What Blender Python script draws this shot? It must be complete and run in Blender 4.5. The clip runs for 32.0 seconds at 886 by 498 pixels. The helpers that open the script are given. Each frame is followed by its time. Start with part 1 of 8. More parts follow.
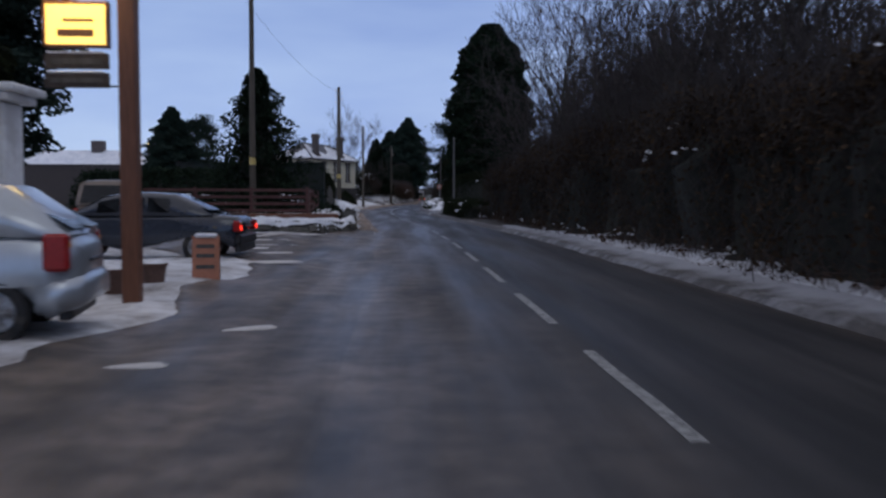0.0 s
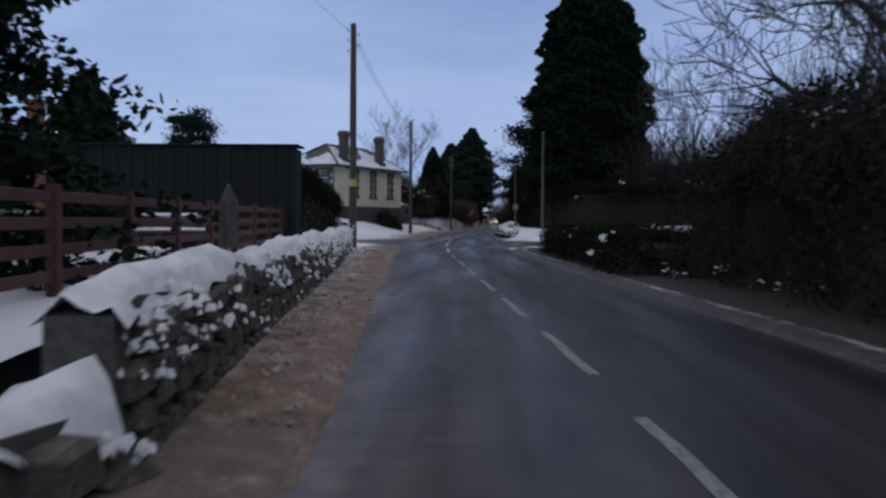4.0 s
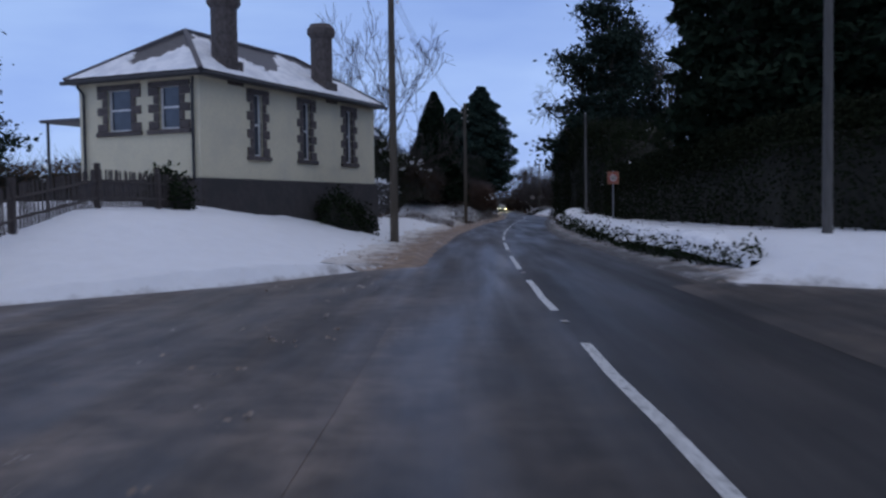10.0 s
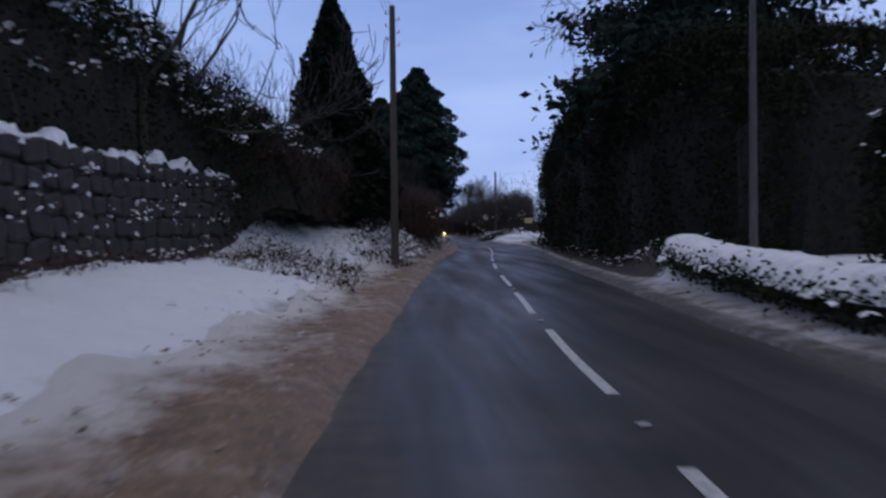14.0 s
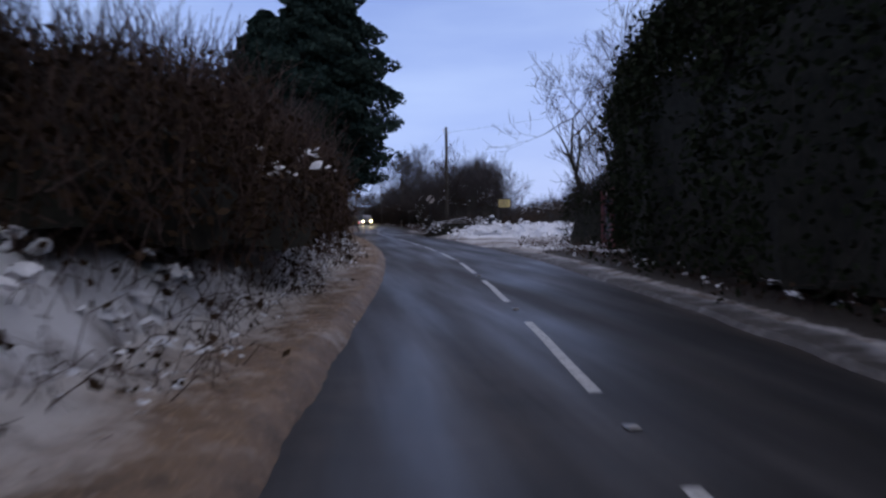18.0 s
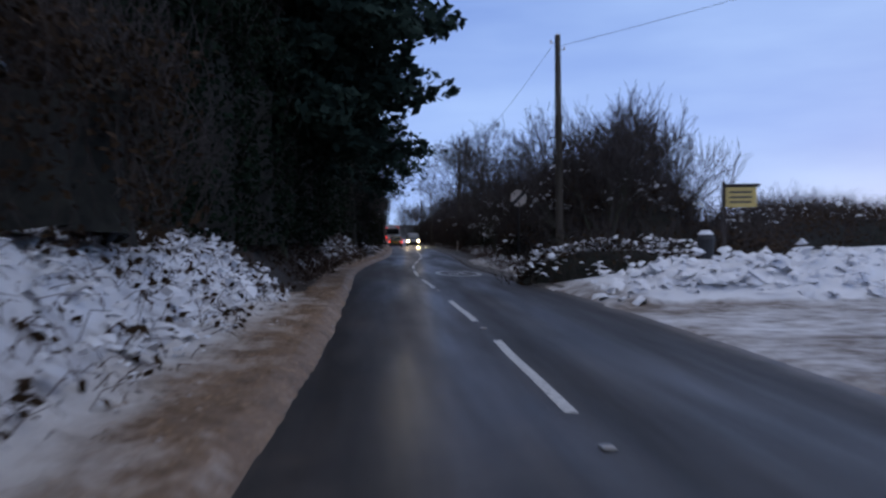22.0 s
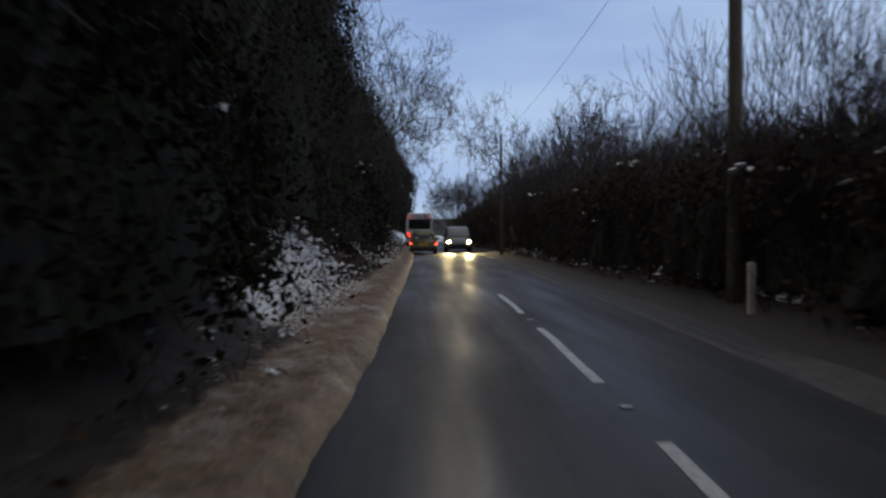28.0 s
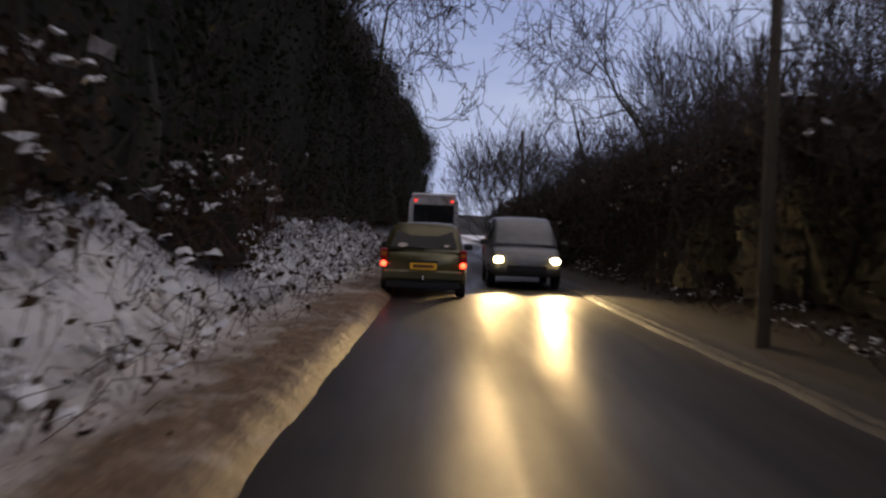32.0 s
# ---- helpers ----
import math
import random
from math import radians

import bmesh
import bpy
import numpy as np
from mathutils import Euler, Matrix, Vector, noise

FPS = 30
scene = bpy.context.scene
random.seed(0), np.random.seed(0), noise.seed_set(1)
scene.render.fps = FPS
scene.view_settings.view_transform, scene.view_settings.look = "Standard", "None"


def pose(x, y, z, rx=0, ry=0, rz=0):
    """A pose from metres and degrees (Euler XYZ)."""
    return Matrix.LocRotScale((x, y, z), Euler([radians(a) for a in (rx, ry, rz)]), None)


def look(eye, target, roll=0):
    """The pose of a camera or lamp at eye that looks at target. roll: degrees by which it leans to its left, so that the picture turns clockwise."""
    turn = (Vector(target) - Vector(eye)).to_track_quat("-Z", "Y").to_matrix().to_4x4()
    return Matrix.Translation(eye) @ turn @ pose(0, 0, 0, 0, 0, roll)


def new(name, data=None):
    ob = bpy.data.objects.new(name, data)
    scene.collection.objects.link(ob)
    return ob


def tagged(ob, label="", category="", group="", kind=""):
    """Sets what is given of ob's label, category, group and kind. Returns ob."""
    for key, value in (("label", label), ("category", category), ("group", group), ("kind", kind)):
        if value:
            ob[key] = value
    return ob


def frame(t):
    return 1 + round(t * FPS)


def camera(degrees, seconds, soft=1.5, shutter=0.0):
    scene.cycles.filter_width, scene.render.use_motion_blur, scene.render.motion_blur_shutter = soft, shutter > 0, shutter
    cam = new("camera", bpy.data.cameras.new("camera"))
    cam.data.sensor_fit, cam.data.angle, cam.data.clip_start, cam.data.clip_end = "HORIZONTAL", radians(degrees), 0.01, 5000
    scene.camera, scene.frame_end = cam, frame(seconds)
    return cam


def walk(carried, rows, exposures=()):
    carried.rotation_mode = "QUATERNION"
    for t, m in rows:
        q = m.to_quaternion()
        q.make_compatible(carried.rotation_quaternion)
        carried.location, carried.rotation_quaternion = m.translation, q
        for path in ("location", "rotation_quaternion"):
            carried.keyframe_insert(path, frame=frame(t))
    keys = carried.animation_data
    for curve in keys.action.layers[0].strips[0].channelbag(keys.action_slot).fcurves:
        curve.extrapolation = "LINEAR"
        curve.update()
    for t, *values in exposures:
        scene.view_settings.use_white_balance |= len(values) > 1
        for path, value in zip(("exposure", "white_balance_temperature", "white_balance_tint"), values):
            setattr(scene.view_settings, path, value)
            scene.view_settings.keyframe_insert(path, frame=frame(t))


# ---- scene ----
cam = camera(50.95, 32.0, soft=2.5, shutter=0.4)
PATH = [
    (0.0, pose(1.673, 6.541, 1.368, 86.773, -0.139, -2.149)),
    (0.5, pose(1.766, 10.556, 1.368, 85.794, -0.897, -2.249)),
    (1.0, pose(1.828, 14.558, 1.368, 85.639, -0.322, -1.955)),
    (1.5, pose(1.857, 18.522, 1.368, 86.785, -0.819, -1.905)),
    (2.0, pose(1.858, 22.441, 1.368, 87.118, -0.226, -1.973)),
    (2.5, pose(1.812, 26.295, 1.368, 87.251, -0.491, -1.287)),
    (3.0, pose(1.712, 30.058, 1.368, 87.228, -0.633, -0.358)),
    (3.5, pose(1.579, 33.732, 1.368, 87.515, -0.861, 0.071)),
    (4.0, pose(1.432, 37.354, 1.368, 88.171, -0.420, 1.672)),
    (4.5, pose(1.237, 40.913, 1.368, 88.370, -0.399, 2.335)),
    (5.0, pose(1.018, 44.402, 1.368, 88.161, -0.777, 2.196)),
    (5.5, pose(0.813, 47.809, 1.368, 87.492, -1.931, 1.265)),
    (6.0, pose(0.660, 51.129, 1.368, 87.640, -1.902, 1.609)),
    (6.5, pose(0.524, 54.390, 1.368, 88.001, -1.947, 1.841)),
    (7.0, pose(0.295, 57.813, 1.368, 88.043, -2.145, 2.188)),
    (7.5, pose(0.024, 61.372, 1.368, 87.762, -2.300, 2.398)),
    (8.0, pose(-0.226, 65.100, 1.368, 87.820, -1.654, 2.274)),
    (8.5, pose(-0.534, 68.870, 1.368, 87.915, -0.598, 1.768)),
    (9.0, pose(-0.687, 72.808, 1.368, 89.043, 0.009, 1.773)),
    (9.5, pose(-0.859, 76.862, 1.368, 89.120, -0.912, 1.758)),
    (10.0, pose(-1.013, 81.011, 1.368, 87.417, 0.761, 1.309)),
    (10.5, pose(-1.156, 85.288, 1.368, 88.399, -0.376, 0.754)),
    (11.0, pose(-1.242, 89.716, 1.368, 88.654, 0.181, 0.082)),
    (11.5, pose(-1.212, 94.305, 1.368, 88.718, 0.351, -0.356)),
    (12.0, pose(-1.242, 99.135, 1.368, 88.578, 0.089, -1.003)),
    (12.5, pose(-1.278, 103.977, 1.368, 88.675, 0.015, -1.619)),
    (13.0, pose(-1.243, 108.863, 1.368, 88.817, -0.193, -2.027)),
    (13.5, pose(-1.100, 113.623, 1.368, 89.125, 0.201, -2.542)),
    (14.0, pose(-0.846, 118.354, 1.368, 88.781, 0.670, -2.865)),
    (14.5, pose(-0.530, 123.186, 1.368, 89.505, -0.725, -3.680)),
    (15.0, pose(-0.286, 128.165, 1.368, 89.513, -0.234, -3.398)),
    (15.5, pose(-0.065, 133.214, 1.368, 89.399, 0.018, -3.687)),
    (16.0, pose(0.180, 138.267, 1.368, 89.135, 0.286, -4.556)),
    (16.5, pose(0.495, 143.260, 1.368, 88.654, 0.837, -6.031)),
    (17.0, pose(0.921, 148.133, 1.368, 87.960, 0.363, -6.328)),
    (17.5, pose(1.393, 152.900, 1.368, 87.188, 0.141, -6.985)),
    (18.0, pose(1.859, 157.592, 1.368, 88.017, 0.710, -7.097)),
    (18.5, pose(2.355, 162.209, 1.368, 88.288, 0.028, -6.705)),
    (19.0, pose(2.834, 166.781, 1.368, 88.871, 0.487, -6.428)),
    (19.5, pose(3.288, 171.317, 1.368, 88.437, 0.933, -6.220)),
    (20.0, pose(3.690, 175.998, 1.368, 89.245, 0.462, -5.997)),
    (20.5, pose(4.059, 180.777, 1.368, 89.920, 0.971, -5.987)),
    (21.0, pose(4.389, 185.646, 1.368, 89.856, 0.692, -5.404)),
    (21.5, pose(4.674, 190.529, 1.368, 88.955, 0.420, -4.824)),
    (22.0, pose(4.876, 195.484, 1.368, 89.197, 0.746, -3.616)),
    (22.5, pose(5.017, 200.460, 1.368, 89.203, 1.062, -2.417)),
    (23.0, pose(5.063, 205.481, 1.368, 87.982, 0.845, -1.394)),
    (23.5, pose(5.026, 210.432, 1.368, 88.750, 1.160, -0.890)),
    (24.0, pose(4.938, 215.369, 1.368, 88.534, 1.394, -0.658)),
    (24.5, pose(4.853, 220.315, 1.368, 88.435, -0.085, -0.290)),
    (25.0, pose(4.821, 225.358, 1.368, 88.929, -0.019, -0.730)),
    (25.5, pose(4.848, 230.474, 1.368, 89.156, 0.027, -1.442)),
    (26.0, pose(4.954, 235.642, 1.368, 89.171, 0.099, -2.328)),
    (26.5, pose(5.164, 240.840, 1.368, 88.979, 0.270, -3.223)),
    (27.0, pose(5.519, 246.046, 1.368, 89.192, 0.329, -2.610)),
    (27.5, pose(5.720, 251.267, 1.368, 89.632, 1.210, -2.294)),
    (28.0, pose(5.893, 256.656, 1.368, 88.980, 0.242, -1.647)),
    (28.5, pose(6.030, 262.012, 1.368, 88.360, 0.078, -1.432)),
    (29.0, pose(6.067, 267.352, 1.368, 87.869, 0.779, -1.367)),
    (29.5, pose(6.189, 272.568, 1.368, 88.164, -0.364, -1.742)),
    (30.0, pose(6.340, 277.642, 1.368, 87.914, -0.355, -1.038)),
    (30.5, pose(6.473, 282.596, 1.368, 87.906, -0.016, -1.182)),
    (31.0, pose(6.621, 287.429, 1.368, 88.187, -1.550, -0.580)),
    (31.5, pose(6.693, 292.175, 1.368, 88.411, -1.798, -0.448)),
    (32.0, pose(6.720, 296.850, 1.368, 88.832, -2.193, 0.027)),
]
walk(cam, PATH, ((0.0, 0.05, 6500, 6), (2.0, 0.0, 6750, 6), (6.0, 0.0, 6650, 3), (9.0, 0.15, 6200, 4), (11.0, 0.15, 5950, 8), (13.0, 0.1, 6050, 10), (17.0, 0.3, 6400, 12), (20.0, 0.25, 6150, 7), (22.0, 0.2, 5950, 6), (23.0, 0.0, 6050, 9), (24.0, 0.15, 6700, 8), (27.0, 0.1, 7150, 1), (28.0, 0.2, 7150, -2), (29.0, 0.5, 6900, 5), (30.0, 0.4, 7100, 8), (31.0, 0.15, 7150, 4), (32.0, 0.1, 7900, 13)))

# ---- world, sun, lamps ----
world = bpy.data.worlds.new("dusk_sky")
scene.world = world
world.use_nodes = True
wn, wl = world.node_tree.nodes, world.node_tree.links
wn.clear()
w_out = wn.new("ShaderNodeOutputWorld")
w_bg = wn.new("ShaderNodeBackground")
w_sky = wn.new("ShaderNodeTexSky")
w_sky.sky_type = "NISHITA"
w_sky.sun_disc = False
w_sky.sun_elevation = radians(4)
w_sky.sun_rotation = radians(35)
w_co = wn.new("ShaderNodeTexCoord")
w_sep = wn.new("ShaderNodeSeparateXYZ")
w_ramp = wn.new("ShaderNodeValToRGB")
w_map = wn.new("ShaderNodeMapping")
w_map.inputs["Scale"].default_value = (1.6, 1.6, 7.0)
w_noise = wn.new("ShaderNodeTexNoise")
w_noise.inputs["Scale"].default_value = 1.7
w_noise.inputs["Detail"].default_value = 5
w_mul = wn.new("ShaderNodeMix")
w_mul.data_type, w_mul.blend_type = "RGBA", "SOFT_LIGHT"
w_mul.inputs[0].default_value = 0.75
w_mix = wn.new("ShaderNodeMix")
w_mix.data_type = "RGBA"
w_mix.inputs[0].default_value = 0.997
wl.new(w_co.outputs["Generated"], w_sep.inputs[0])
wl.new(w_sep.outputs["Z"], w_ramp.inputs[0])
wl.new(w_co.outputs["Generated"], w_map.inputs[0])
wl.new(w_map.outputs[0], w_noise.inputs["Vector"])
el = w_ramp.color_ramp.elements
el[0].position, el[0].color = 0.0, (0.395, 0.505, 0.79, 1)
el[1].position, el[1].color = 1.0, (0.485, 0.475, 0.55, 1)
e = el.new(0.10)
e.color = (0.345, 0.458, 0.785, 1)
e = el.new(0.30)
e.color = (0.27, 0.372, 0.675, 1)
e = el.new(0.55)
e.color = (0.37, 0.382, 0.52, 1)
wl.new(w_ramp.outputs[0], w_mul.inputs[6])
wl.new(w_noise.outputs["Fac"], w_mul.inputs[7])
wl.new(w_sky.outputs[0], w_mix.inputs[6])
wl.new(w_mul.outputs[2], w_mix.inputs[7])
wl.new(w_mix.outputs[2], w_bg.inputs[0])
w_bg.inputs[1].default_value = 1.0
wl.new(w_bg.outputs[0], w_out.inputs[0])

sun = new("sun", bpy.data.lights.new("sun", "SUN"))
sun.data.energy, sun.data.angle, sun.data.color = 0.12, radians(25), (0.95, 0.97, 1.0)
sun.matrix_world = look((30, -40, 60), (0, 10, 0))

# ---- materials ----
def material(name, colour, rough=0.7, metal=0.0, scale=6.0, var=0.25, bump=0.2, second=None, mix_scale=1.0,
             mix_lo=0.45, mix_hi=0.6, stretch=(1, 1, 1), random=0.0, spec=0.5, emit=None, power=0.0, coat=0.0):
    """A surface with grain and stains at two scales, and an optional second colour in patches."""
    m = bpy.data.materials.new(name)
    m.use_nodes = True
    n, l = m.node_tree.nodes, m.node_tree.links
    b = n["Principled BSDF"]
    b.inputs["Roughness"].default_value = rough
    b.inputs["Metallic"].default_value = metal
    b.inputs["Specular IOR Level"].default_value = spec
    b.inputs["Coat Weight"].default_value = coat
    co = n.new("ShaderNodeTexCoord")
    mp = n.new("ShaderNodeMapping")
    mp.inputs["Scale"].default_value = stretch
    l.new(co.outputs["Object"], mp.inputs[0])
    fine = n.new("ShaderNodeTexNoise")
    fine.inputs["Scale"].default_value = scale
    fine.inputs["Detail"].default_value = 6
    l.new(mp.outputs[0], fine.inputs["Vector"])
    big = n.new("ShaderNodeTexNoise")
    big.inputs["Scale"].default_value = mix_scale
    big.inputs["Detail"].default_value = 5
    big.inputs["Roughness"].default_value = 0.65
    l.new(mp.outputs[0], big.inputs["Vector"])
    ra = n.new("ShaderNodeValToRGB")
    c = Vector(colour)
    ra.color_ramp.elements[0].position, ra.color_ramp.elements[1].position = 0.3, 0.7
    ra.color_ramp.elements[0].color = (*(c * (1 - var)), 1)
    ra.color_ramp.elements[1].color = (*[min(1.0, v * (1 + var)) for v in c], 1)
    l.new(fine.outputs["Fac"], ra.inputs[0])
    last = ra.outputs[0]
    if second:
        r2 = n.new("ShaderNodeValToRGB")
        r2.color_ramp.elements[0].position, r2.color_ramp.elements[1].position = mix_lo, mix_hi
        l.new(big.outputs["Fac"], r2.inputs[0])
        mx = n.new("ShaderNodeMix")
        mx.data_type = "RGBA"
        l.new(r2.outputs[0], mx.inputs[0])
        l.new(last, mx.inputs[6])
        mx.inputs[7].default_value = (*second, 1)
        last = mx.outputs[2]
    if random:
        oi = n.new("ShaderNodeObjectInfo")
        ge = n.new("ShaderNodeNewGeometry")
        ad = n.new("ShaderNodeMath")
        ad.operation = "ADD"
        l.new(oi.outputs["Random"], ad.inputs[0])
        l.new(ge.outputs["Random Per Island"], ad.inputs[1])
        mr = n.new("ShaderNodeMapRange")
        mr.inputs["From Max"].default_value = 2
        mr.inputs["To Min"].default_value, mr.inputs["To Max"].default_value = 1 - random, 1 + random
        l.new(ad.outputs[0], mr.inputs[0])
        hs = n.new("ShaderNodeHueSaturation")
        l.new(mr.outputs[0], hs.inputs["Value"])
        l.new(last, hs.inputs["Color"])
        last = hs.outputs[0]
    l.new(last, b.inputs["Base Color"])
    if bump:
        bp = n.new("ShaderNodeBump")
        bp.inputs["Strength"].default_value = bump
        bp.inputs["Distance"].default_value = 0.03
        l.new(fine.outputs["Fac"], bp.inputs["Height"])
        l.new(bp.outputs[0], b.inputs["Normal"])
    if emit:
        b.inputs["Emission Color"].default_value = (*emit, 1)
        b.inputs["Emission Strength"].default_value = power
    return m


def blend_ground(name, a, b_col, c_col, rough, stretch=(1, 1, 1)):
    """Snow (a) with dirt (b) and brush (c) where the mesh's own marks say that it is trodden or overgrown."""
    m = bpy.data.materials.new(name)
    m.use_nodes = True
    n, l = m.node_tree.nodes, m.node_tree.links
    bs = n["Principled BSDF"]
    bs.inputs["Roughness"].default_value = rough
    co = n.new("ShaderNodeTexCoord")
    mp = n.new("ShaderNodeMapping")
    mp.inputs["Scale"].default_value = stretch
    l.new(co.outputs["Object"], mp.inputs[0])
    def noise_at(sc, det=6, ro=0.6):
        t = n.new("ShaderNodeTexNoise")
        t.inputs["Scale"].default_value, t.inputs["Detail"].default_value, t.inputs["Roughness"].default_value = sc, det, ro
        l.new(mp.outputs[0], t.inputs["Vector"])
        return t.outputs["Fac"]
    def ramp(v, lo, hi, c0=(0, 0, 0, 1), c1=(1, 1, 1, 1)):
        r = n.new("ShaderNodeValToRGB")
        r.color_ramp.elements[0].position, r.color_ramp.elements[1].position = lo, hi
        r.color_ramp.elements[0].color, r.color_ramp.elements[1].color = c0, c1
        l.new(v, r.inputs[0])
        return r.outputs[0]
    def add(x, y, op="ADD"):
        t = n.new("ShaderNodeMath")
        t.operation = op
        for k, v in enumerate((x, y)):
            if isinstance(v, (int, float)):
                t.inputs[k].default_value = v
            else:
                l.new(v, t.inputs[k])
        return t.outputs[0]
    def mix(f, x, y):
        t = n.new("ShaderNodeMix")
        t.data_type = "RGBA"
        l.new(f, t.inputs[0])
        for k, v in ((6, x), (7, y)):
            if isinstance(v, tuple):
                t.inputs[k].default_value = v
            else:
                l.new(v, t.inputs[k])
        return t.outputs[2]
    fine, mid, big = noise_at(14), noise_at(2.2, 8, 0.7), noise_at(0.35)
    snow = ramp(mid, 0.2, 0.8, (*[v * 0.9 for v in a], 1), (*a, 1))
    dirt = mix(ramp(mid, 0.35, 0.65), (*b_col, 1), (*[v * 0.45 for v in b_col], 1))
    dirt = mix(ramp(fine, 0.55, 0.75), dirt, (*[min(1, v * 1.7) for v in b_col], 1))
    at_d = n.new("ShaderNodeAttribute")
    at_d.attribute_name = "dirt"
    at_w = n.new("ShaderNodeAttribute")
    at_w.attribute_name = "wild"
    fd = ramp(add(at_d.outputs["Fac"], add(add(mid, 0.5, "SUBTRACT"), add(noise_at(0.9, 6, 0.65), 0.5, "SUBTRACT"))), 0.30, 0.85)
    fw = ramp(add(add(at_w.outputs["Fac"], 0.9, "MULTIPLY"), add(noise_at(4.5, 8, 0.75), 0.5, "SUBTRACT")), 0.42, 0.58)
    brush = mix(fine, (*c_col, 1), (*[v * 0.35 for v in c_col], 1))
    out = mix(fw, mix(fd, snow, dirt), brush)
    l.new(out, bs.inputs["Base Color"])
    bp = n.new("ShaderNodeBump")
    bp.inputs["Strength"].default_value, bp.inputs["Distance"].default_value = 0.8, 0.09
    l.new(add(mid, add(fine, 0.3, "MULTIPLY")), bp.inputs["Height"])
    l.new(bp.outputs[0], bs.inputs["Normal"])
    return m


def asphalt(name):
    """Wet, worn asphalt: dark damp wheel tracks, dry paler patches, fine chippings."""
    m = bpy.data.materials.new(name)
    m.use_nodes = True
    n, l = m.node_tree.nodes, m.node_tree.links
    bs = n["Principled BSDF"]
    co = n.new("ShaderNodeTexCoord")
    def noise_at(sc, st=(1, 1, 1), det=5):
        mp = n.new("ShaderNodeMapping")
        mp.inputs["Scale"].default_value = st
        l.new(co.outputs["Object"], mp.inputs[0])
        t = n.new("ShaderNodeTexNoise")
        t.inputs["Scale"].default_value, t.inputs["Detail"].default_value = sc, det
        l.new(mp.outputs[0], t.inputs["Vector"])
        return t.outputs["Fac"]
    def ramp(v, lo, hi, c0, c1):
        r = n.new("ShaderNodeValToRGB")
        r.color_ramp.elements[0].position, r.color_ramp.elements[1].position = lo, hi
        r.color_ramp.elements[0].color, r.color_ramp.elements[1].color = (*c0, 1), (*c1, 1)
        l.new(v, r.inputs[0])
        return r.outputs[0]
    stretched, chips, patch = noise_at(1.0, (2.2, 0.05, 1), 6), noise_at(60), noise_at(1.0, (1.1, 0.08, 1), 7)
    base = ramp(stretched, 0.36, 0.64, (0.011, 0.011, 0.012), (0.042, 0.039, 0.039))
    blot = ramp(noise_at(0.55, (1, 0.6, 1), 8), 0.35, 0.65, (0.55, 0.55, 0.56), (1.25, 1.22, 1.2))
    mu = n.new("ShaderNodeMix")
    mu.data_type, mu.blend_type = "RGBA", "MULTIPLY"
    mu.inputs[0].default_value = 1
    l.new(base, mu.inputs[6])
    l.new(blot, mu.inputs[7])
    wet = n.new("ShaderNodeAttribute")
    wet.attribute_name = "wild"
    dk = n.new("ShaderNodeMix")
    dk.data_type = "RGBA"
    l.new(wet.outputs["Fac"], dk.inputs[0])
    l.new(mu.outputs[2], dk.inputs[6])
    dk.inputs[7].default_value = (0.008, 0.008, 0.009, 1)
    base = dk.outputs[2]
    chip = ramp(chips, 0.45, 0.8, (0, 0, 0), (0.024, 0.024, 0.026))
    ad = n.new("ShaderNodeMix")
    ad.data_type, ad.blend_type = "RGBA", "ADD"
    ad.inputs[0].default_value = 1
    l.new(base, ad.inputs[6])
    l.new(chip, ad.inputs[7])
    at = n.new("ShaderNodeAttribute")
    at.attribute_name = "dirt"
    grit = n.new("ShaderNodeMath")
    grit.operation = "MULTIPLY"
    l.new(at.outputs["Fac"], grit.inputs[0])
    l.new(ramp(noise_at(1.3, (1, 0.5, 1), 8), 0.3, 0.6, (0.1, 0.1, 0.1), (1, 1, 1)), grit.inputs[1])
    mx = n.new("ShaderNodeMix")
    mx.data_type = "RGBA"
    l.new(grit.outputs[0], mx.inputs[0])
    l.new(ad.outputs[2], mx.inputs[6])
    l.new(ramp(noise_at(3.0), 0.3, 0.7, (0.085, 0.068, 0.054), (0.25, 0.20, 0.165)), mx.inputs[7])
    l.new(mx.outputs[2], bs.inputs["Base Color"])
    l.new(ramp(patch, 0.35, 0.65, (0.36, 0.36, 0.36), (0.66, 0.66, 0.66)), bs.inputs["Roughness"])
    bs.inputs["Specular IOR Level"].default_value = 0.24
    bp = n.new("ShaderNodeBump")
    bp.inputs["Strength"].default_value, bp.inputs["Distance"].default_value = 0.28, 0.012
    l.new(chips, bp.inputs["Height"])
    l.new(bp.outputs[0], bs.inputs["Normal"])
    return m


def glow(name, colour, power):
    m = bpy.data.materials.new(name)
    m.use_nodes = True
    b = m.node_tree.nodes["Principled BSDF"]
    b.inputs["Base Color"].default_value = (*colour, 1)
    b.inputs["Emission Color"].default_value = (*colour, 1)
    b.inputs["Emission Strength"].default_value = power
    return m


M_GROUND = blend_ground("snowy_ground", (0.87, 0.88, 0.91), (0.22, 0.172, 0.135), (0.055, 0.042, 0.03), 0.75)
# brown dirt, with the warm glow of unseen headlights put into its ochre
M_SLUSH = blend_ground("headlit_brown_slush", (0.68, 0.65, 0.62), (0.262, 0.168, 0.098), (0.06, 0.045, 0.033), 0.6, (1.3, 0.8, 1.3))
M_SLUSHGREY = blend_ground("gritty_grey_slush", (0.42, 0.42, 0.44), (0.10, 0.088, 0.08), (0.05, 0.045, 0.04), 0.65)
M_ROAD = asphalt("wet_asphalt")
M_SNOW = material("fresh_snow", (0.87, 0.88, 0.91), 0.7, scale=9, var=0.05, bump=0.5, second=(0.70, 0.72, 0.77), mix_scale=2)
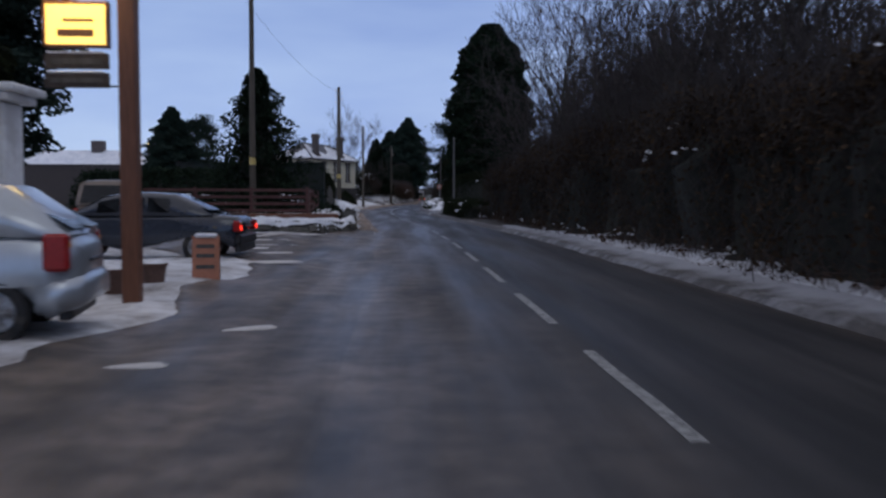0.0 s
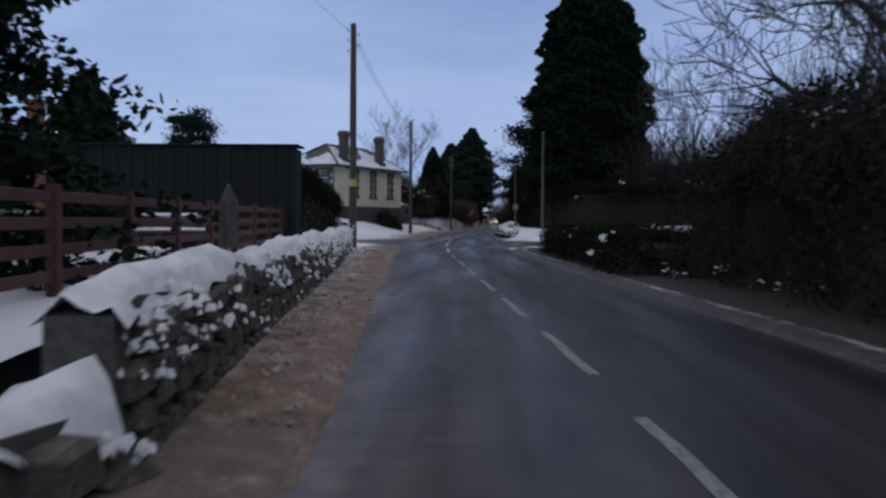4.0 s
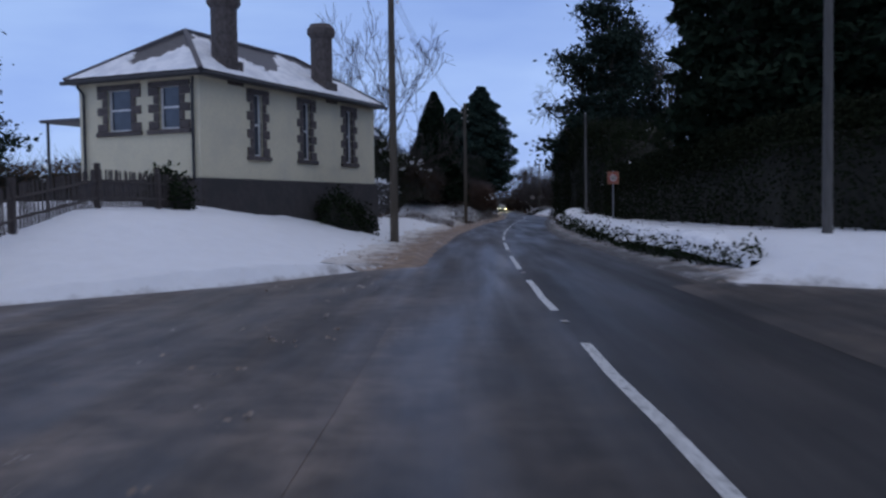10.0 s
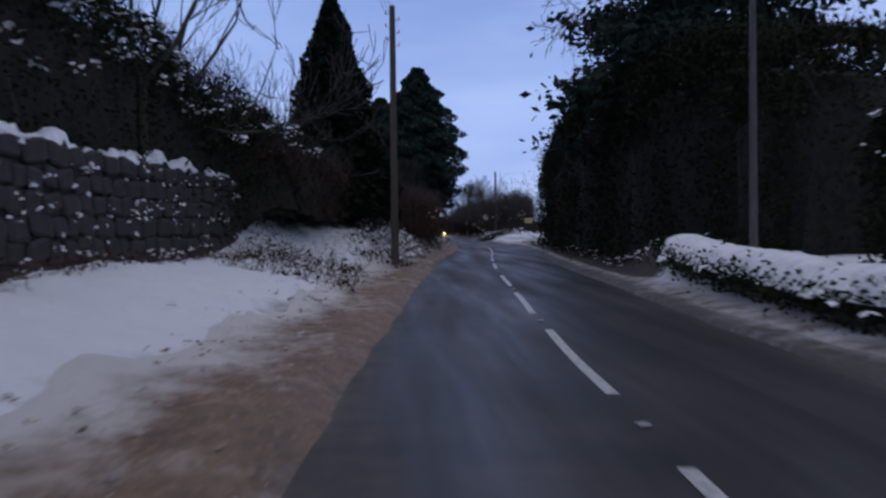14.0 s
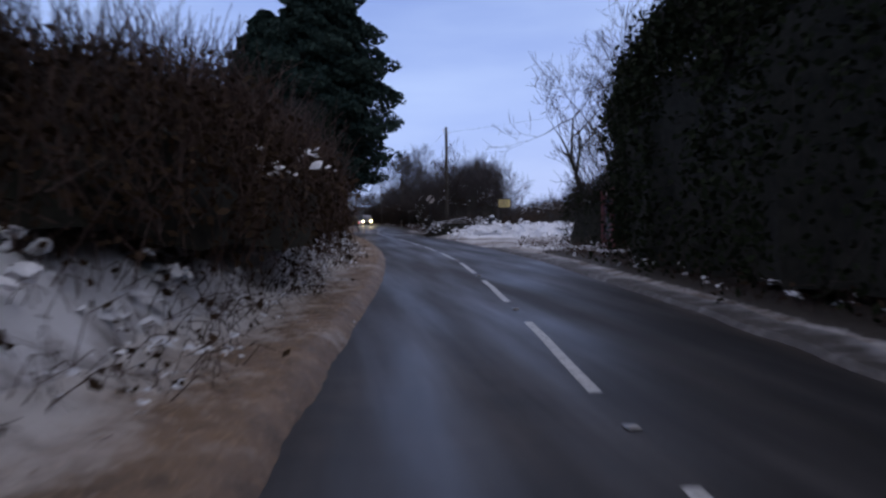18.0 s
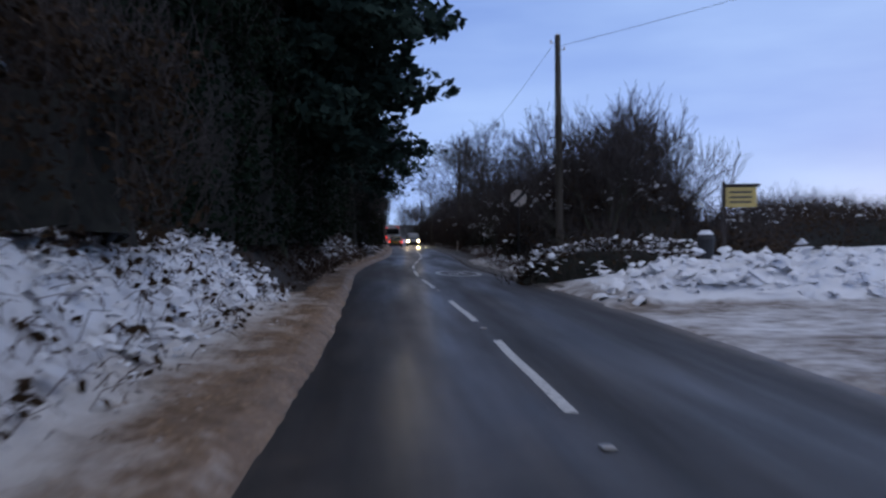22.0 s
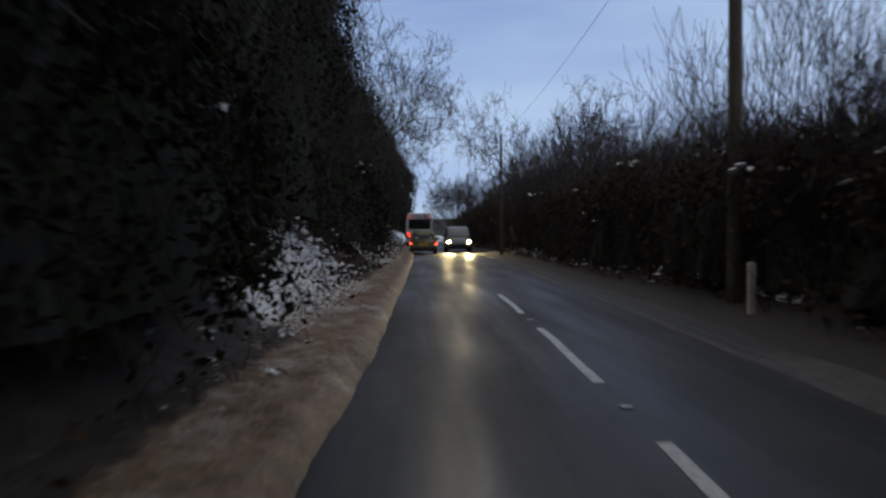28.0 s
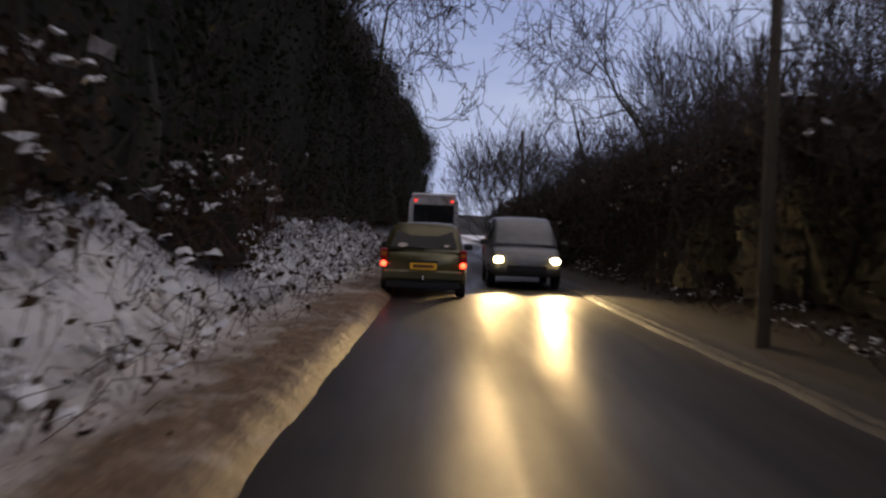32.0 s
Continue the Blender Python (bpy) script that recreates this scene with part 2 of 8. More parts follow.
M_PAINTOLD = material("worn_road_paint", (0.30, 0.30, 0.29), 0.6, scale=30, var=0.25, bump=0.3, second=(0.07, 0.07, 0.07), mix_scale=11, mix_lo=0.45, mix_hi=0.66)
M_CLOD = material("slush_clod", (0.26, 0.20, 0.155), 0.7, scale=12, var=0.35, bump=0.5, second=(0.50, 0.47, 0.45), mix_scale=1.2, random=0.35)
M_PAINT = material("road_paint", (0.56, 0.56, 0.55), 0.5, scale=30, var=0.2, bump=0.3, second=(0.16, 0.16, 0.16), mix_scale=14, mix_lo=0.5, mix_hi=0.66)
M_STUD = material("road_stud", (0.55, 0.55, 0.55), 0.2, var=0.1)
M_BARK = material("bark", (0.050, 0.042, 0.034), 0.9, scale=18, var=0.5, bump=0.8, stretch=(1, 1, 0.25), second=(0.045, 0.05, 0.025), mix_scale=3)
M_TWIG = material("twig", (0.048, 0.038, 0.034), 0.9, scale=10, var=0.3, bump=0.0, random=0.3)
M_TWIG2 = material("bramble_stem", (0.075, 0.045, 0.035), 0.85, scale=10, var=0.3, bump=0.0, random=0.4)
M_PALE = material("pale_bark", (0.085, 0.08, 0.076), 0.85, scale=14, var=0.4, bump=0.4, stretch=(1, 1, 0.4), second=(0.06, 0.05, 0.04), mix_scale=5)
M_NEEDLE = material("conifer_needles", (0.014, 0.022, 0.013), 0.8, scale=3, var=0.4, bump=0.0, random=0.45, spec=0.04)
M_CEDAR = material("cedar_needles", (0.022, 0.034, 0.026), 0.8, scale=3, var=0.4, bump=0.0, random=0.4, spec=0.04)
M_LEAF = material("evergreen_leaf", (0.016, 0.020, 0.010), 0.75, scale=3, var=0.4, bump=0.0, random=0.5, spec=0.04)
M_DRYLEAF = material("dead_leaf", (0.055, 0.036, 0.022), 0.85, scale=3, var=0.4, bump=0.0, random=0.5, spec=0.04)
M_IVY = material("ivy_leaf", (0.018, 0.025, 0.012), 0.7, scale=3, var=0.4, bump=0.0, random=0.5, spec=0.04)
# shade deep among leaves, put into the near-black colour of an inner shell
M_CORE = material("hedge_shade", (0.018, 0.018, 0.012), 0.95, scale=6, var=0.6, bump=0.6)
M_STONE = material("rubble_stone", (0.115, 0.102, 0.09), 0.9, scale=9, var=0.45, bump=0.8, second=(0.06, 0.065, 0.05), mix_scale=3, random=0.35)
M_MORTAR = material("old_mortar", (0.10, 0.095, 0.085), 0.95, scale=12, var=0.4, bump=0.6)
M_RENDER = material("cream_render", (0.62, 0.56, 0.40), 0.85, scale=20, var=0.06, bump=0.15, second=(0.50, 0.46, 0.35), mix_scale=0.7, mix_lo=0.45, mix_hi=0.8)
M_QUOIN = material("dark_dressed_stone", (0.085, 0.070, 0.065), 0.85, scale=9, var=0.4, bump=0.5, random=0.3)
M_PLINTH = material("dark_plinth_stone", (0.046, 0.039, 0.037), 0.9, scale=5, var=0.16, bump=0.25, second=(0.034, 0.032, 0.030), mix_scale=1.2, random=0.1)
M_SLATE = material("wet_roof_slate", (0.060, 0.056, 0.062), 0.5, scale=8, var=0.35, bump=0.3, random=0.3)
M_WHITEWOOD = material("white_painted_wood", (0.68, 0.68, 0.68), 0.45, scale=14, var=0.06, bump=0.1)
M_WHITEWALL = material("white_painted_masonry", (0.66, 0.67, 0.68), 0.8, scale=10, var=0.08, bump=0.3, second=(0.5, 0.5, 0.5), mix_scale=1.5)
M_REDWOOD = material("red_stained_wood", (0.070, 0.022, 0.018), 0.7, scale=12, var=0.3, bump=0.4, stretch=(1, 1, 1), second=(0.08, 0.035, 0.028), mix_scale=4, random=0.2)
M_BROWNWOOD = material("brown_stained_wood", (0.16, 0.065, 0.035), 0.6, scale=10, var=0.25, bump=0.3, stretch=(4, 4, 0.4), random=0.15)
M_DARKWOOD = material("weathered_dark_wood", (0.050, 0.040, 0.036), 0.85, scale=12, var=0.35, bump=0.5, random=0.3)
M_POLE = material("creosoted_pole_wood", (0.085, 0.070, 0.052), 0.85, scale=14, var=0.3, bump=0.5, stretch=(1, 1, 0.12))
M_POLEGREY = material("weathered_grey_pole", (0.085, 0.080, 0.074), 0.85, scale=14, var=0.3, bump=0.5, stretch=(1, 1, 0.12))
M_SHED = material("dark_green_sheeting", (0.016, 0.023, 0.021), 0.8, scale=5, var=0.25, bump=0.1, second=(0.02, 0.022, 0.02), mix_scale=0.6, spec=0.2)
M_BLACK = material("black_plastic", (0.018, 0.018, 0.02), 0.5, scale=20, var=0.2, bump=0.1)
M_RUBBER = material("tyre_rubber", (0.020, 0.020, 0.021), 0.85, scale=25, var=0.3, bump=0.3, second=(0.07, 0.06, 0.05), mix_scale=4)
M_STEEL = material("galvanised_steel", (0.36, 0.37, 0.38), 0.45, 0.8, scale=12, var=0.15, bump=0.1)
M_ALLOY = material("wheel_metal", (0.40, 0.41, 0.43), 0.4, 0.7, scale=15, var=0.2, bump=0.1, second=(0.12, 0.11, 0.10), mix_scale=6)
M_OLIVE = material("olive_car_paint", (0.115, 0.105, 0.045), 0.32, 0.45, scale=5, var=0.12, bump=0.0, second=(0.13, 0.11, 0.075), mix_scale=2.5, mix_lo=0.5, mix_hi=0.8, coat=0.5)
M_SILVER = material("silver_car_paint", (0.42, 0.45, 0.48), 0.3, 0.6, scale=5, var=0.08, bump=0.0, second=(0.30, 0.30, 0.29), mix_scale=2.5, mix_lo=0.55, mix_hi=0.8, coat=0.5)
M_NAVY = material("dark_blue_car_paint", (0.020, 0.026, 0.040), 0.25, 0.3, scale=5, var=0.15, bump=0.0, second=(0.05, 0.05, 0.05), mix_scale=3, mix_lo=0.55, mix_hi=0.85, coat=0.6)
M_BROWNCAR = material("brown_van_paint", (0.20, 0.155, 0.125), 0.4, 0.2, scale=5, var=0.12, bump=0.0, coat=0.3)
M_GREYCAR = material("grey_car_paint", (0.16, 0.17, 0.18), 0.35, 0.3, scale=5, var=0.1, bump=0.0, coat=0.3)
M_WHITEBUS = material("white_coach_paint", (0.60, 0.62, 0.64), 0.4, 0.0, scale=5, var=0.08, bump=0.0, second=(0.4, 0.38, 0.35), mix_scale=2)
M_GLASS = material("dark_car_glass", (0.016, 0.018, 0.020), 0.06, 0.0, scale=3, var=0.2, bump=0.0, spec=0.8)
M_PANE = material("window_pane", (0.035, 0.042, 0.055), 0.05, 0.0, scale=2, var=0.4, bump=0.02, spec=0.8)
M_CURTAIN = material("net_curtain", (0.55, 0.56, 0.60), 0.9, scale=6, var=0.15, bump=0.3, stretch=(6, 6, 0.4))
M_TAIL = material("red_lens", (0.32, 0.012, 0.012), 0.2, scale=20, var=0.2, bump=0.05)
M_AMBER = material("amber_lens", (0.50, 0.16, 0.02), 0.2, scale=20, var=0.1, bump=0.05)
# weak emission stands in for lamplight falling on the plate
M_PLATE = material("yellow_number_plate", (0.72, 0.42, 0.03), 0.4, scale=10, var=0.08, bump=0.0, emit=(1.0, 0.5, 0.05), power=0.10)
M_CHROME = material("chrome", (0.7, 0.7, 0.7), 0.15, 1.0, scale=10, var=0.05, bump=0.0)
M_SIGNYEL = material("yellow_sign_face", (0.62, 0.47, 0.16), 0.5, scale=8, var=0.08, bump=0.0)
M_SIGNPINK = material("faded_orange_backing", (0.42, 0.17, 0.10), 0.6, scale=8, var=0.12, bump=0.0)
M_SIGNWHITE = material("white_sign_face", (0.66, 0.58, 0.52), 0.5, scale=8, var=0.06, bump=0.0)
M_SIGNBLACK = material("black_sign_ink", (0.02, 0.02, 0.022), 0.5, scale=8, var=0.1, bump=0.0)
M_SIGNRED = material("red_sign_ring", (0.42, 0.05, 0.04), 0.5, scale=8, var=0.1, bump=0.0)
M_BOXRED = material("red_kiosk_paint", (0.085, 0.012, 0.012), 0.5, scale=10, var=0.2, bump=0.15, second=(0.12, 0.02, 0.02), mix_scale=4)
M_TERRA = material("terracotta_tub", (0.12, 0.07, 0.055), 0.85, scale=10, var=0.2, bump=0.3)
M_LAMPLIT = glow("lit_sign_panel", (1.0, 0.66, 0.16), 1.6)
M_LAMPTUBE = glow("lit_lamp_tube", (1.0, 0.72, 0.30), 9.0)
M_STREET = glow("street_lamp_glow", (1.0, 0.55, 0.22), 14.0)
M_TAILLIT = glow("lit_tail_lamp", (1.0, 0.07, 0.035), 7.0)
M_TAILDIM = glow("lit_small_tail_lamp", (1.0, 0.03, 0.015), 2.5)
M_HEAD = glow("lit_headlamp", (1.0, 0.78, 0.38), 55.0)
M_WIRE = material("black_cable", (0.02, 0.02, 0.02), 0.7, scale=10, var=0.1, bump=0.0)
M_FAR = material("far_wooded_hill", (0.055, 0.055, 0.055), 0.95, scale=0.35, var=0.4, bump=0.0, second=(0.30, 0.31, 0.34), mix_scale=0.02, mix_lo=0.5, mix_hi=0.62)

# ---- mesh helpers ----
def mesh_from(name, verts, faces, mat, smooth=False):
    me = bpy.data.meshes.new(name)
    me.from_pydata([tuple(v) for v in verts], [], [tuple(f) for f in faces])
    me.materials.append(mat)
    if smooth:
        me.polygons.foreach_set("use_smooth", [True] * len(me.polygons))
    me.update()
    return me


def fast_mesh(name, co, quads, mat, smooth=False):
    """A mesh of quads from arrays of corners and of indices."""
    me = bpy.data.meshes.new(name)
    nq = len(quads)
    me.vertices.add(len(co))
    me.vertices.foreach_set("co", np.asarray(co, np.float32).ravel())
    me.loops.add(nq * 4)
    me.loops.foreach_set("vertex_index", np.asarray(quads, np.int32).ravel())
    me.polygons.add(nq)
    me.polygons.foreach_set("loop_start", np.arange(0, nq * 4, 4, dtype=np.int32))
    me.polygons.foreach_set("use_smooth", np.full(nq, smooth))
    me.materials.append(mat)
    me.update(calc_edges=True)
    return me


def child(name, me, parent, label="", m=None):
    ob = new(name, me)
    ob.parent = parent
    if m is not None:
        ob.matrix_basis = m
    if label:
        ob["label"] = label
    return ob


def part(name, bm, mat, parent, label="", smooth=False, m=None):
    me = bpy.data.meshes.new(name)
    bm.to_mesh(me)
    bm.free()
    me.materials.append(mat)
    if smooth:
        me.polygons.foreach_set("use_smooth", [True] * len(me.polygons))
    return child(name, me, parent, label, m)


def thing(name, m, label, category, group="", kind=""):
    ob = new(name)
    ob.empty_display_size = 0.2
    ob.matrix_basis = m
    return tagged(ob, label, category, group, kind)


def solid(name, me, label, category, kind="", group=""):
    return tagged(new(name, me), label, category, group, kind)


def box(bm, x0, y0, z0, x1, y1, z1, bevel=0.0, m=None):
    """A box with eased edges, added to bm."""
    r = bmesh.ops.create_cube(bm, size=1)
    vs = r["verts"]
    bmesh.ops.scale(bm, vec=(x1 - x0, y1 - y0, z1 - z0), verts=vs)
    bmesh.ops.translate(bm, vec=((x0 + x1) / 2, (y0 + y1) / 2, (z0 + z1) / 2), verts=vs)
    if bevel:
        es = list({e for v in vs for e in v.link_edges})
        r = bmesh.ops.bevel(bm, geom=es, offset=bevel, segments=1, affect="EDGES")
        vs = list({v for f in r["faces"] for v in f.verts} | {v for v in vs if v.is_valid})
    if m is not None:
        bmesh.ops.transform(bm, matrix=m, verts=vs)
    return vs


def rod(bm, a, b, r0, r1=None, sides=8):
    """A tapered round bar from a to b."""
    a, b = Vector(a), Vector(b)
    r1 = r0 if r1 is None else r1
    d = b - a
    m = Matrix.Translation((a + b) / 2) @ d.to_track_quat("Z", "Y").to_matrix().to_4x4()
    return bmesh.ops.create_cone(bm, cap_ends=True, segments=sides, radius1=r0, radius2=r1, depth=d.length, matrix=m)["verts"]


def prism(bm, outline, y0, y1):
    """An outline in x, z drawn out from y0 to y1."""
    a = [bm.verts.new((x, y0, z)) for x, z in outline]
    b = [bm.verts.new((x, y1, z)) for x, z in outline]
    k = len(outline)
    bm.faces.new(a)
    bm.faces.new(b[::-1])
    for i in range(k):
        bm.faces.new((a[i], b[i], b[(i + 1) % k], a[(i + 1) % k]))
    bmesh.ops.recalc_face_normals(bm, faces=bm.faces)


def nz(x, y, z=0.0, s=1.0):
    return noise.noise((x * s, y * s, z))


def wobble(x, y, s, seed=0.0):
    """Cheap smooth noise of arrays, about -1 to 1."""
    return (np.sin(x * s * 1.7 + seed) * np.cos(y * s * 1.3 + 1.7 * seed) + np.sin(x * s * 0.6 - y * s * 1.1 + 2.3 * seed)
            + 0.6 * np.sin(x * s * 3.1 + y * s * 2.3 + seed * 0.7) + 0.5 * np.cos(y * s * 4.3 - x * s * 2.9 + seed)) / 3.1


# ---- the lie of the road ----
CLY = [-60, 0, 12, 39, 59, 80, 100, 124, 155, 163, 180, 190, 202, 217, 233, 240, 250, 262, 285, 300, 320, 340, 400]
CLX = [4.0, 3.45, 3.30, 2.98, 1.66, 0.24, 0.08, 0.68, 2.88, 3.75, 5.5, 6.1, 6.35, 6.27, 5.85, 6.2, 7.0, 7.56, 7.8, 7.95, 7.9, 7.95, 8.4]


def centre(y):
    """x of the road's centre line at y, eased between its fixed points."""
    y = np.asarray(y, float)
    return sum(np.interp(y + d, CLY, CLX) * w for d, w in ((-9, 0.1), (-6, 0.2), (-3, 0.2), (3, 0.2), (6, 0.2), (9, 0.1)))


def half_right(y):
    return np.interp(y, [0, 60, 75, 100, 112, 122, 200, 215, 240, 262, 300], [3.25, 2.75, 2.9, 3.1, 2.7, 2.5, 2.6, 2.9, 2.5, 2.0, 2.1])


HALF_LEFT = 2.35


def ease(v, a, b):
    t = np.clip((v - a) / (b - a), 0, 1)
    return t * t * (3 - 2 * t)


def band(y, a, b, soft=3.0):
    return ease(y, a - soft, a + soft) * (1 - ease(y, b - soft, b + soft))


def left_height(d, y):
    """Height at d metres outside the left edge of the road."""
    h = 0.05 + 0.05 * ease(d, 0.2, 1.2)
    h = h + band(y, 98, 124, 4) * (1.0 * ease(d, 0.8, 6.0) + 0.5 * ease(d, 4, 9))
    h = h + band(y, 124, 146, 4) * (0.25 * ease(d, 0.8, 3.0) + 0.35 * ease(d, 1.5, 4.5) + 2.0 * ease(d, 6.0, 7.4)) + band(y, 146, 150, 3) * (0.25 * ease(d, 0.8, 3.0) + 2.4 * ease(d, 3.6, 7.0))
    h = h + band(y, 150, 207, 4) * (1.3 * ease(d, 0.9, 2.8) + 1.0 * ease(d, 2.5, 7))
    h = h + band(y, 207, 236, 4) * (1.25 * ease(d, 0.9, 3.0) + 0.8 * ease(d, 3, 8))
    h = h + band(y, 236, 420, 4) * (1.65 * ease(d, 1.1, 3.3) + 0.7 * ease(d, 3, 9))
    h = h - band(y, -60, 40.5, 1) * 0.07 * (1 - ease(d, 1.7, 2.5))
    return h


def right_height(d, y):
    h = 0.05 + 0.10 * ease(d, 0.1, 0.9) - 0.13 * band(y, 187, 199, 2) * ease(d, 2.0, 3.5)
    h = h + band(y, -60, 62, 6) * 1.3 * ease(d, 2.4, 8)
    h = h + band(y, 97, 146, 2) * 0.55 * ease(d, 0.9, 1.7)
    h = h + band(y, 150, 186, 4) * 0.5 * ease(d, 1.5, 5)
    h = h + band(y, 226, 420, 4) * 0.5 * ease(d, 0.8, 3.5)
    return h


def side_left(x, y):
    """1 on the left side road."""
    lo = np.interp(-x, [2, 3.3, 7, 10, 20, 60], [82.5, 84.4, 87.9, 89.0, 90.5, 94])
    hi = np.interp(-x, [2, 3.5, 5, 7.7, 11, 20, 60], [104, 101, 98, 94.6, 93.6, 95, 99])
    return (x < centre(y) - 2.3) * (y > lo) * (y < hi)


def side_right(x, y):
    mid = 88.5 + 0.10 * (x - 3)
    return (x > centre(y) + 2.3) * (np.abs(y - mid) < 5.2 + 3.5 * (1 - ease(x, 3.0, 8.0)))


def side_far(x, y):
    u = x - centre(y)
    return (u > 2.4) * (np.abs(y - 204 - 0.9 * (u - 3)) < 4.5 + 4.0 * (1 - ease(u, 3.0, 9.0)))


def height(x, y):
    x, y = np.asarray(x, float), np.asarray(y, float)
    c = centre(y)
    dl, dr = c - HALF_LEFT - x, x - c - half_right(y)
    h = np.where(dl > 0, left_height(dl, y), np.where(dr > 0, right_height(dr, y), -0.06))
    off = np.maximum(np.maximum(dl, dr), 0)
    h = h + ease(off, 0.3, 2.5) * (0.05 * wobble(x, y, 1.6) + 0.10 * wobble(x, y, 0.45, 3.0))
    bank = ease(dl, 0.9, 1.8) * (1 - ease(dl, 6, 9)) * band(y, 128, 345, 3)
    h = h + bank * (0.10 * wobble(x, y, 2.6, 1.3) + 0.08 * wobble(x, y, 5.0, 2.7))
    on_side = np.clip(side_left(x, y) + side_right(x, y) + side_far(x, y), 0, 1)
    keep = np.exp(-np.maximum(off - 16, 0) / 30)
    h = np.where(off > 0, h * keep, h)
    u = x - c
    v = y - 204 - 0.9 * (u - 3) - 4.5 - 4.0 * (1 - ease(u, 3.0, 9.0))
    heap = ease(v, 0.0, 1.7) * (1 - ease(v, 3.5, 8.0)) * ease(u, 3.2, 5.2) * (1 - ease(u, 24, 36))
    h = h + heap * (0.52 + 0.22 * wobble(x, y, 0.8, 4.0) + 0.12 * wobble(x, y, 2.4, 1.0))
    return np.where((on_side > 0) & (off > 0), 0.0 + 0.015 * wobble(x, y, 1.2), h)


def marked_grid(name, xs, ys, zs, mat, dirt, wild, smooth=True):
    """A sheet over a grid of places, with its marks of dirt and growth."""
    r, k = xs.shape
    co = np.stack([xs, ys, zs], -1).reshape(-1, 3)
    i = np.arange(r * k).reshape(r, k)
    q = np.stack([i[:-1, :-1], i[:-1, 1:], i[1:, 1:], i[1:, :-1]], -1).reshape(-1, 4)
    me = fast_mesh(name, co, q, mat, smooth)
    for key, v in (("dirt", dirt), ("wild", wild)):
        a = me.attributes.new(key, "FLOAT", "POINT")
        a.data.foreach_set("value", np.ascontiguousarray(np.broadcast_to(v, xs.shape), np.float32).ravel())
    return me


# ground: one sheet, fine near the road and coarse far off
offs = np.concatenate([[-1500, -700, -350, -180, -110, -70, -50, -38], np.arange(-30, -8, 0.8), np.arange(-8, -2.2, 0.2), [-2.0, 0, 2.0],
                       np.arange(2.2, 9, 0.22), np.arange(9, 31, 0.8), [38, 50, 70, 110, 180, 350, 700, 1500]])
ylin = np.concatenate([[-1500, -600, -250, -120, -80], np.arange(-60, 6, 2.0), np.arange(6, 345, 0.3), np.arange(346, 420, 3), [440, 480, 560, 700, 1000, 1600, 2500]])
OX, OY = np.meshgrid(offs, ylin)
GX = OX + centre(np.clip(OY, -60, 400))
GZ = height(GX, OY)
D_L, D_R = -OX - HALF_LEFT, OX - half_right(OY)
g_dirt = 0.95 * (1 - ease(D_L, 0.5, 2.6)) * (D_L > -1) + 0.7 * (1 - ease(D_R, 0.5, 1.3)) * (D_R > -1)
g_dirt = np.where((OY < 41) & (D_L > 0), 0.46 + 0.25 * wobble(GX, OY, 0.5), g_dirt)
g_side = np.clip(side_left(GX, OY) + side_right(GX, OY) + side_far(GX, OY), 0, 1)
g_dirt = np.where((OY > 74) & (OY < 84.5) & (D_L > 0), 0.9 - 0.85 * ease(D_L, 0.2, 2.6), g_dirt)
g_dirt = np.where(g_side > 0, 0.50 + 0.2 * wobble(GX, OY, 0.6) + 0.16 * side_far(GX, OY), g_dirt)
# bands of dense brush; the first two also paint in the cedars' shade
DARK = band(OY, 216, 226, 1) + 0.4 * band(OY, 226, 240, 1.5) + band(OY, 255.5, 269, 1) + band(OY, 280.5, 293, 1)
g_wild = band(OY, 144, 222, 3) * ease(D_L, 1.0, 2.6) * (0.45 + 0.34 * band(OY, 167, 180, 2) + 0.15 * band(OY, 180, 188, 2) + 0.04 * band(OY, 194, 222, 3)) + DARK * ease(D_L, 0.7, 1.5) * 0.75 + 0.3 * band(OY, 184, 194, 2) * ease(D_L, 1.7, 2.6) + band(OY, 244, 258, 1.5) * ease(D_L, 0.9, 1.8) * (0.09 + 0.18 * ease(D_L, 2.2, 3.4)) + band(OY, 222, 420, 2) * ease(D_L, 1.0, 2.2) * 0.49
g_wild = g_wild + band(OY, 40, 79, 2) * ease(D_R, 0.15, 0.5) * 0.85
g_wild = g_wild + band(OY, -60, 60, 5) * ease(D_R, 1.8, 3.0) * 0.9 + band(OY, 140, 190, 3) * ease(D_R, 0.25, 0.8) * 0.98
g_wild = g_wild + band(OY, 226, 244, 3) * ease(D_R, 1.2, 2.8) * 0.5 + band(OY, 244, 420, 3) * ease(D_R, -0.2, 0.3) * 0.97 * (1 - band(OY, 246, 262, 2) * ease(D_R, 1.1, 1.7))
# open snowy fields beyond the overgrown strips and the forecourt
FIELD = 1 - ease(np.abs(OX) + 3 * wobble(GX, OY, 0.15), 16, 30)
g_dirt, g_wild = g_dirt * np.where(g_side > 0, 1, FIELD), g_wild * FIELD
solid("ground", marked_grid("ground", GX, OY, GZ, M_GROUND, g_dirt, g_wild), "snow-covered ground with trodden and overgrown patches beside the road", "ground", "structure")

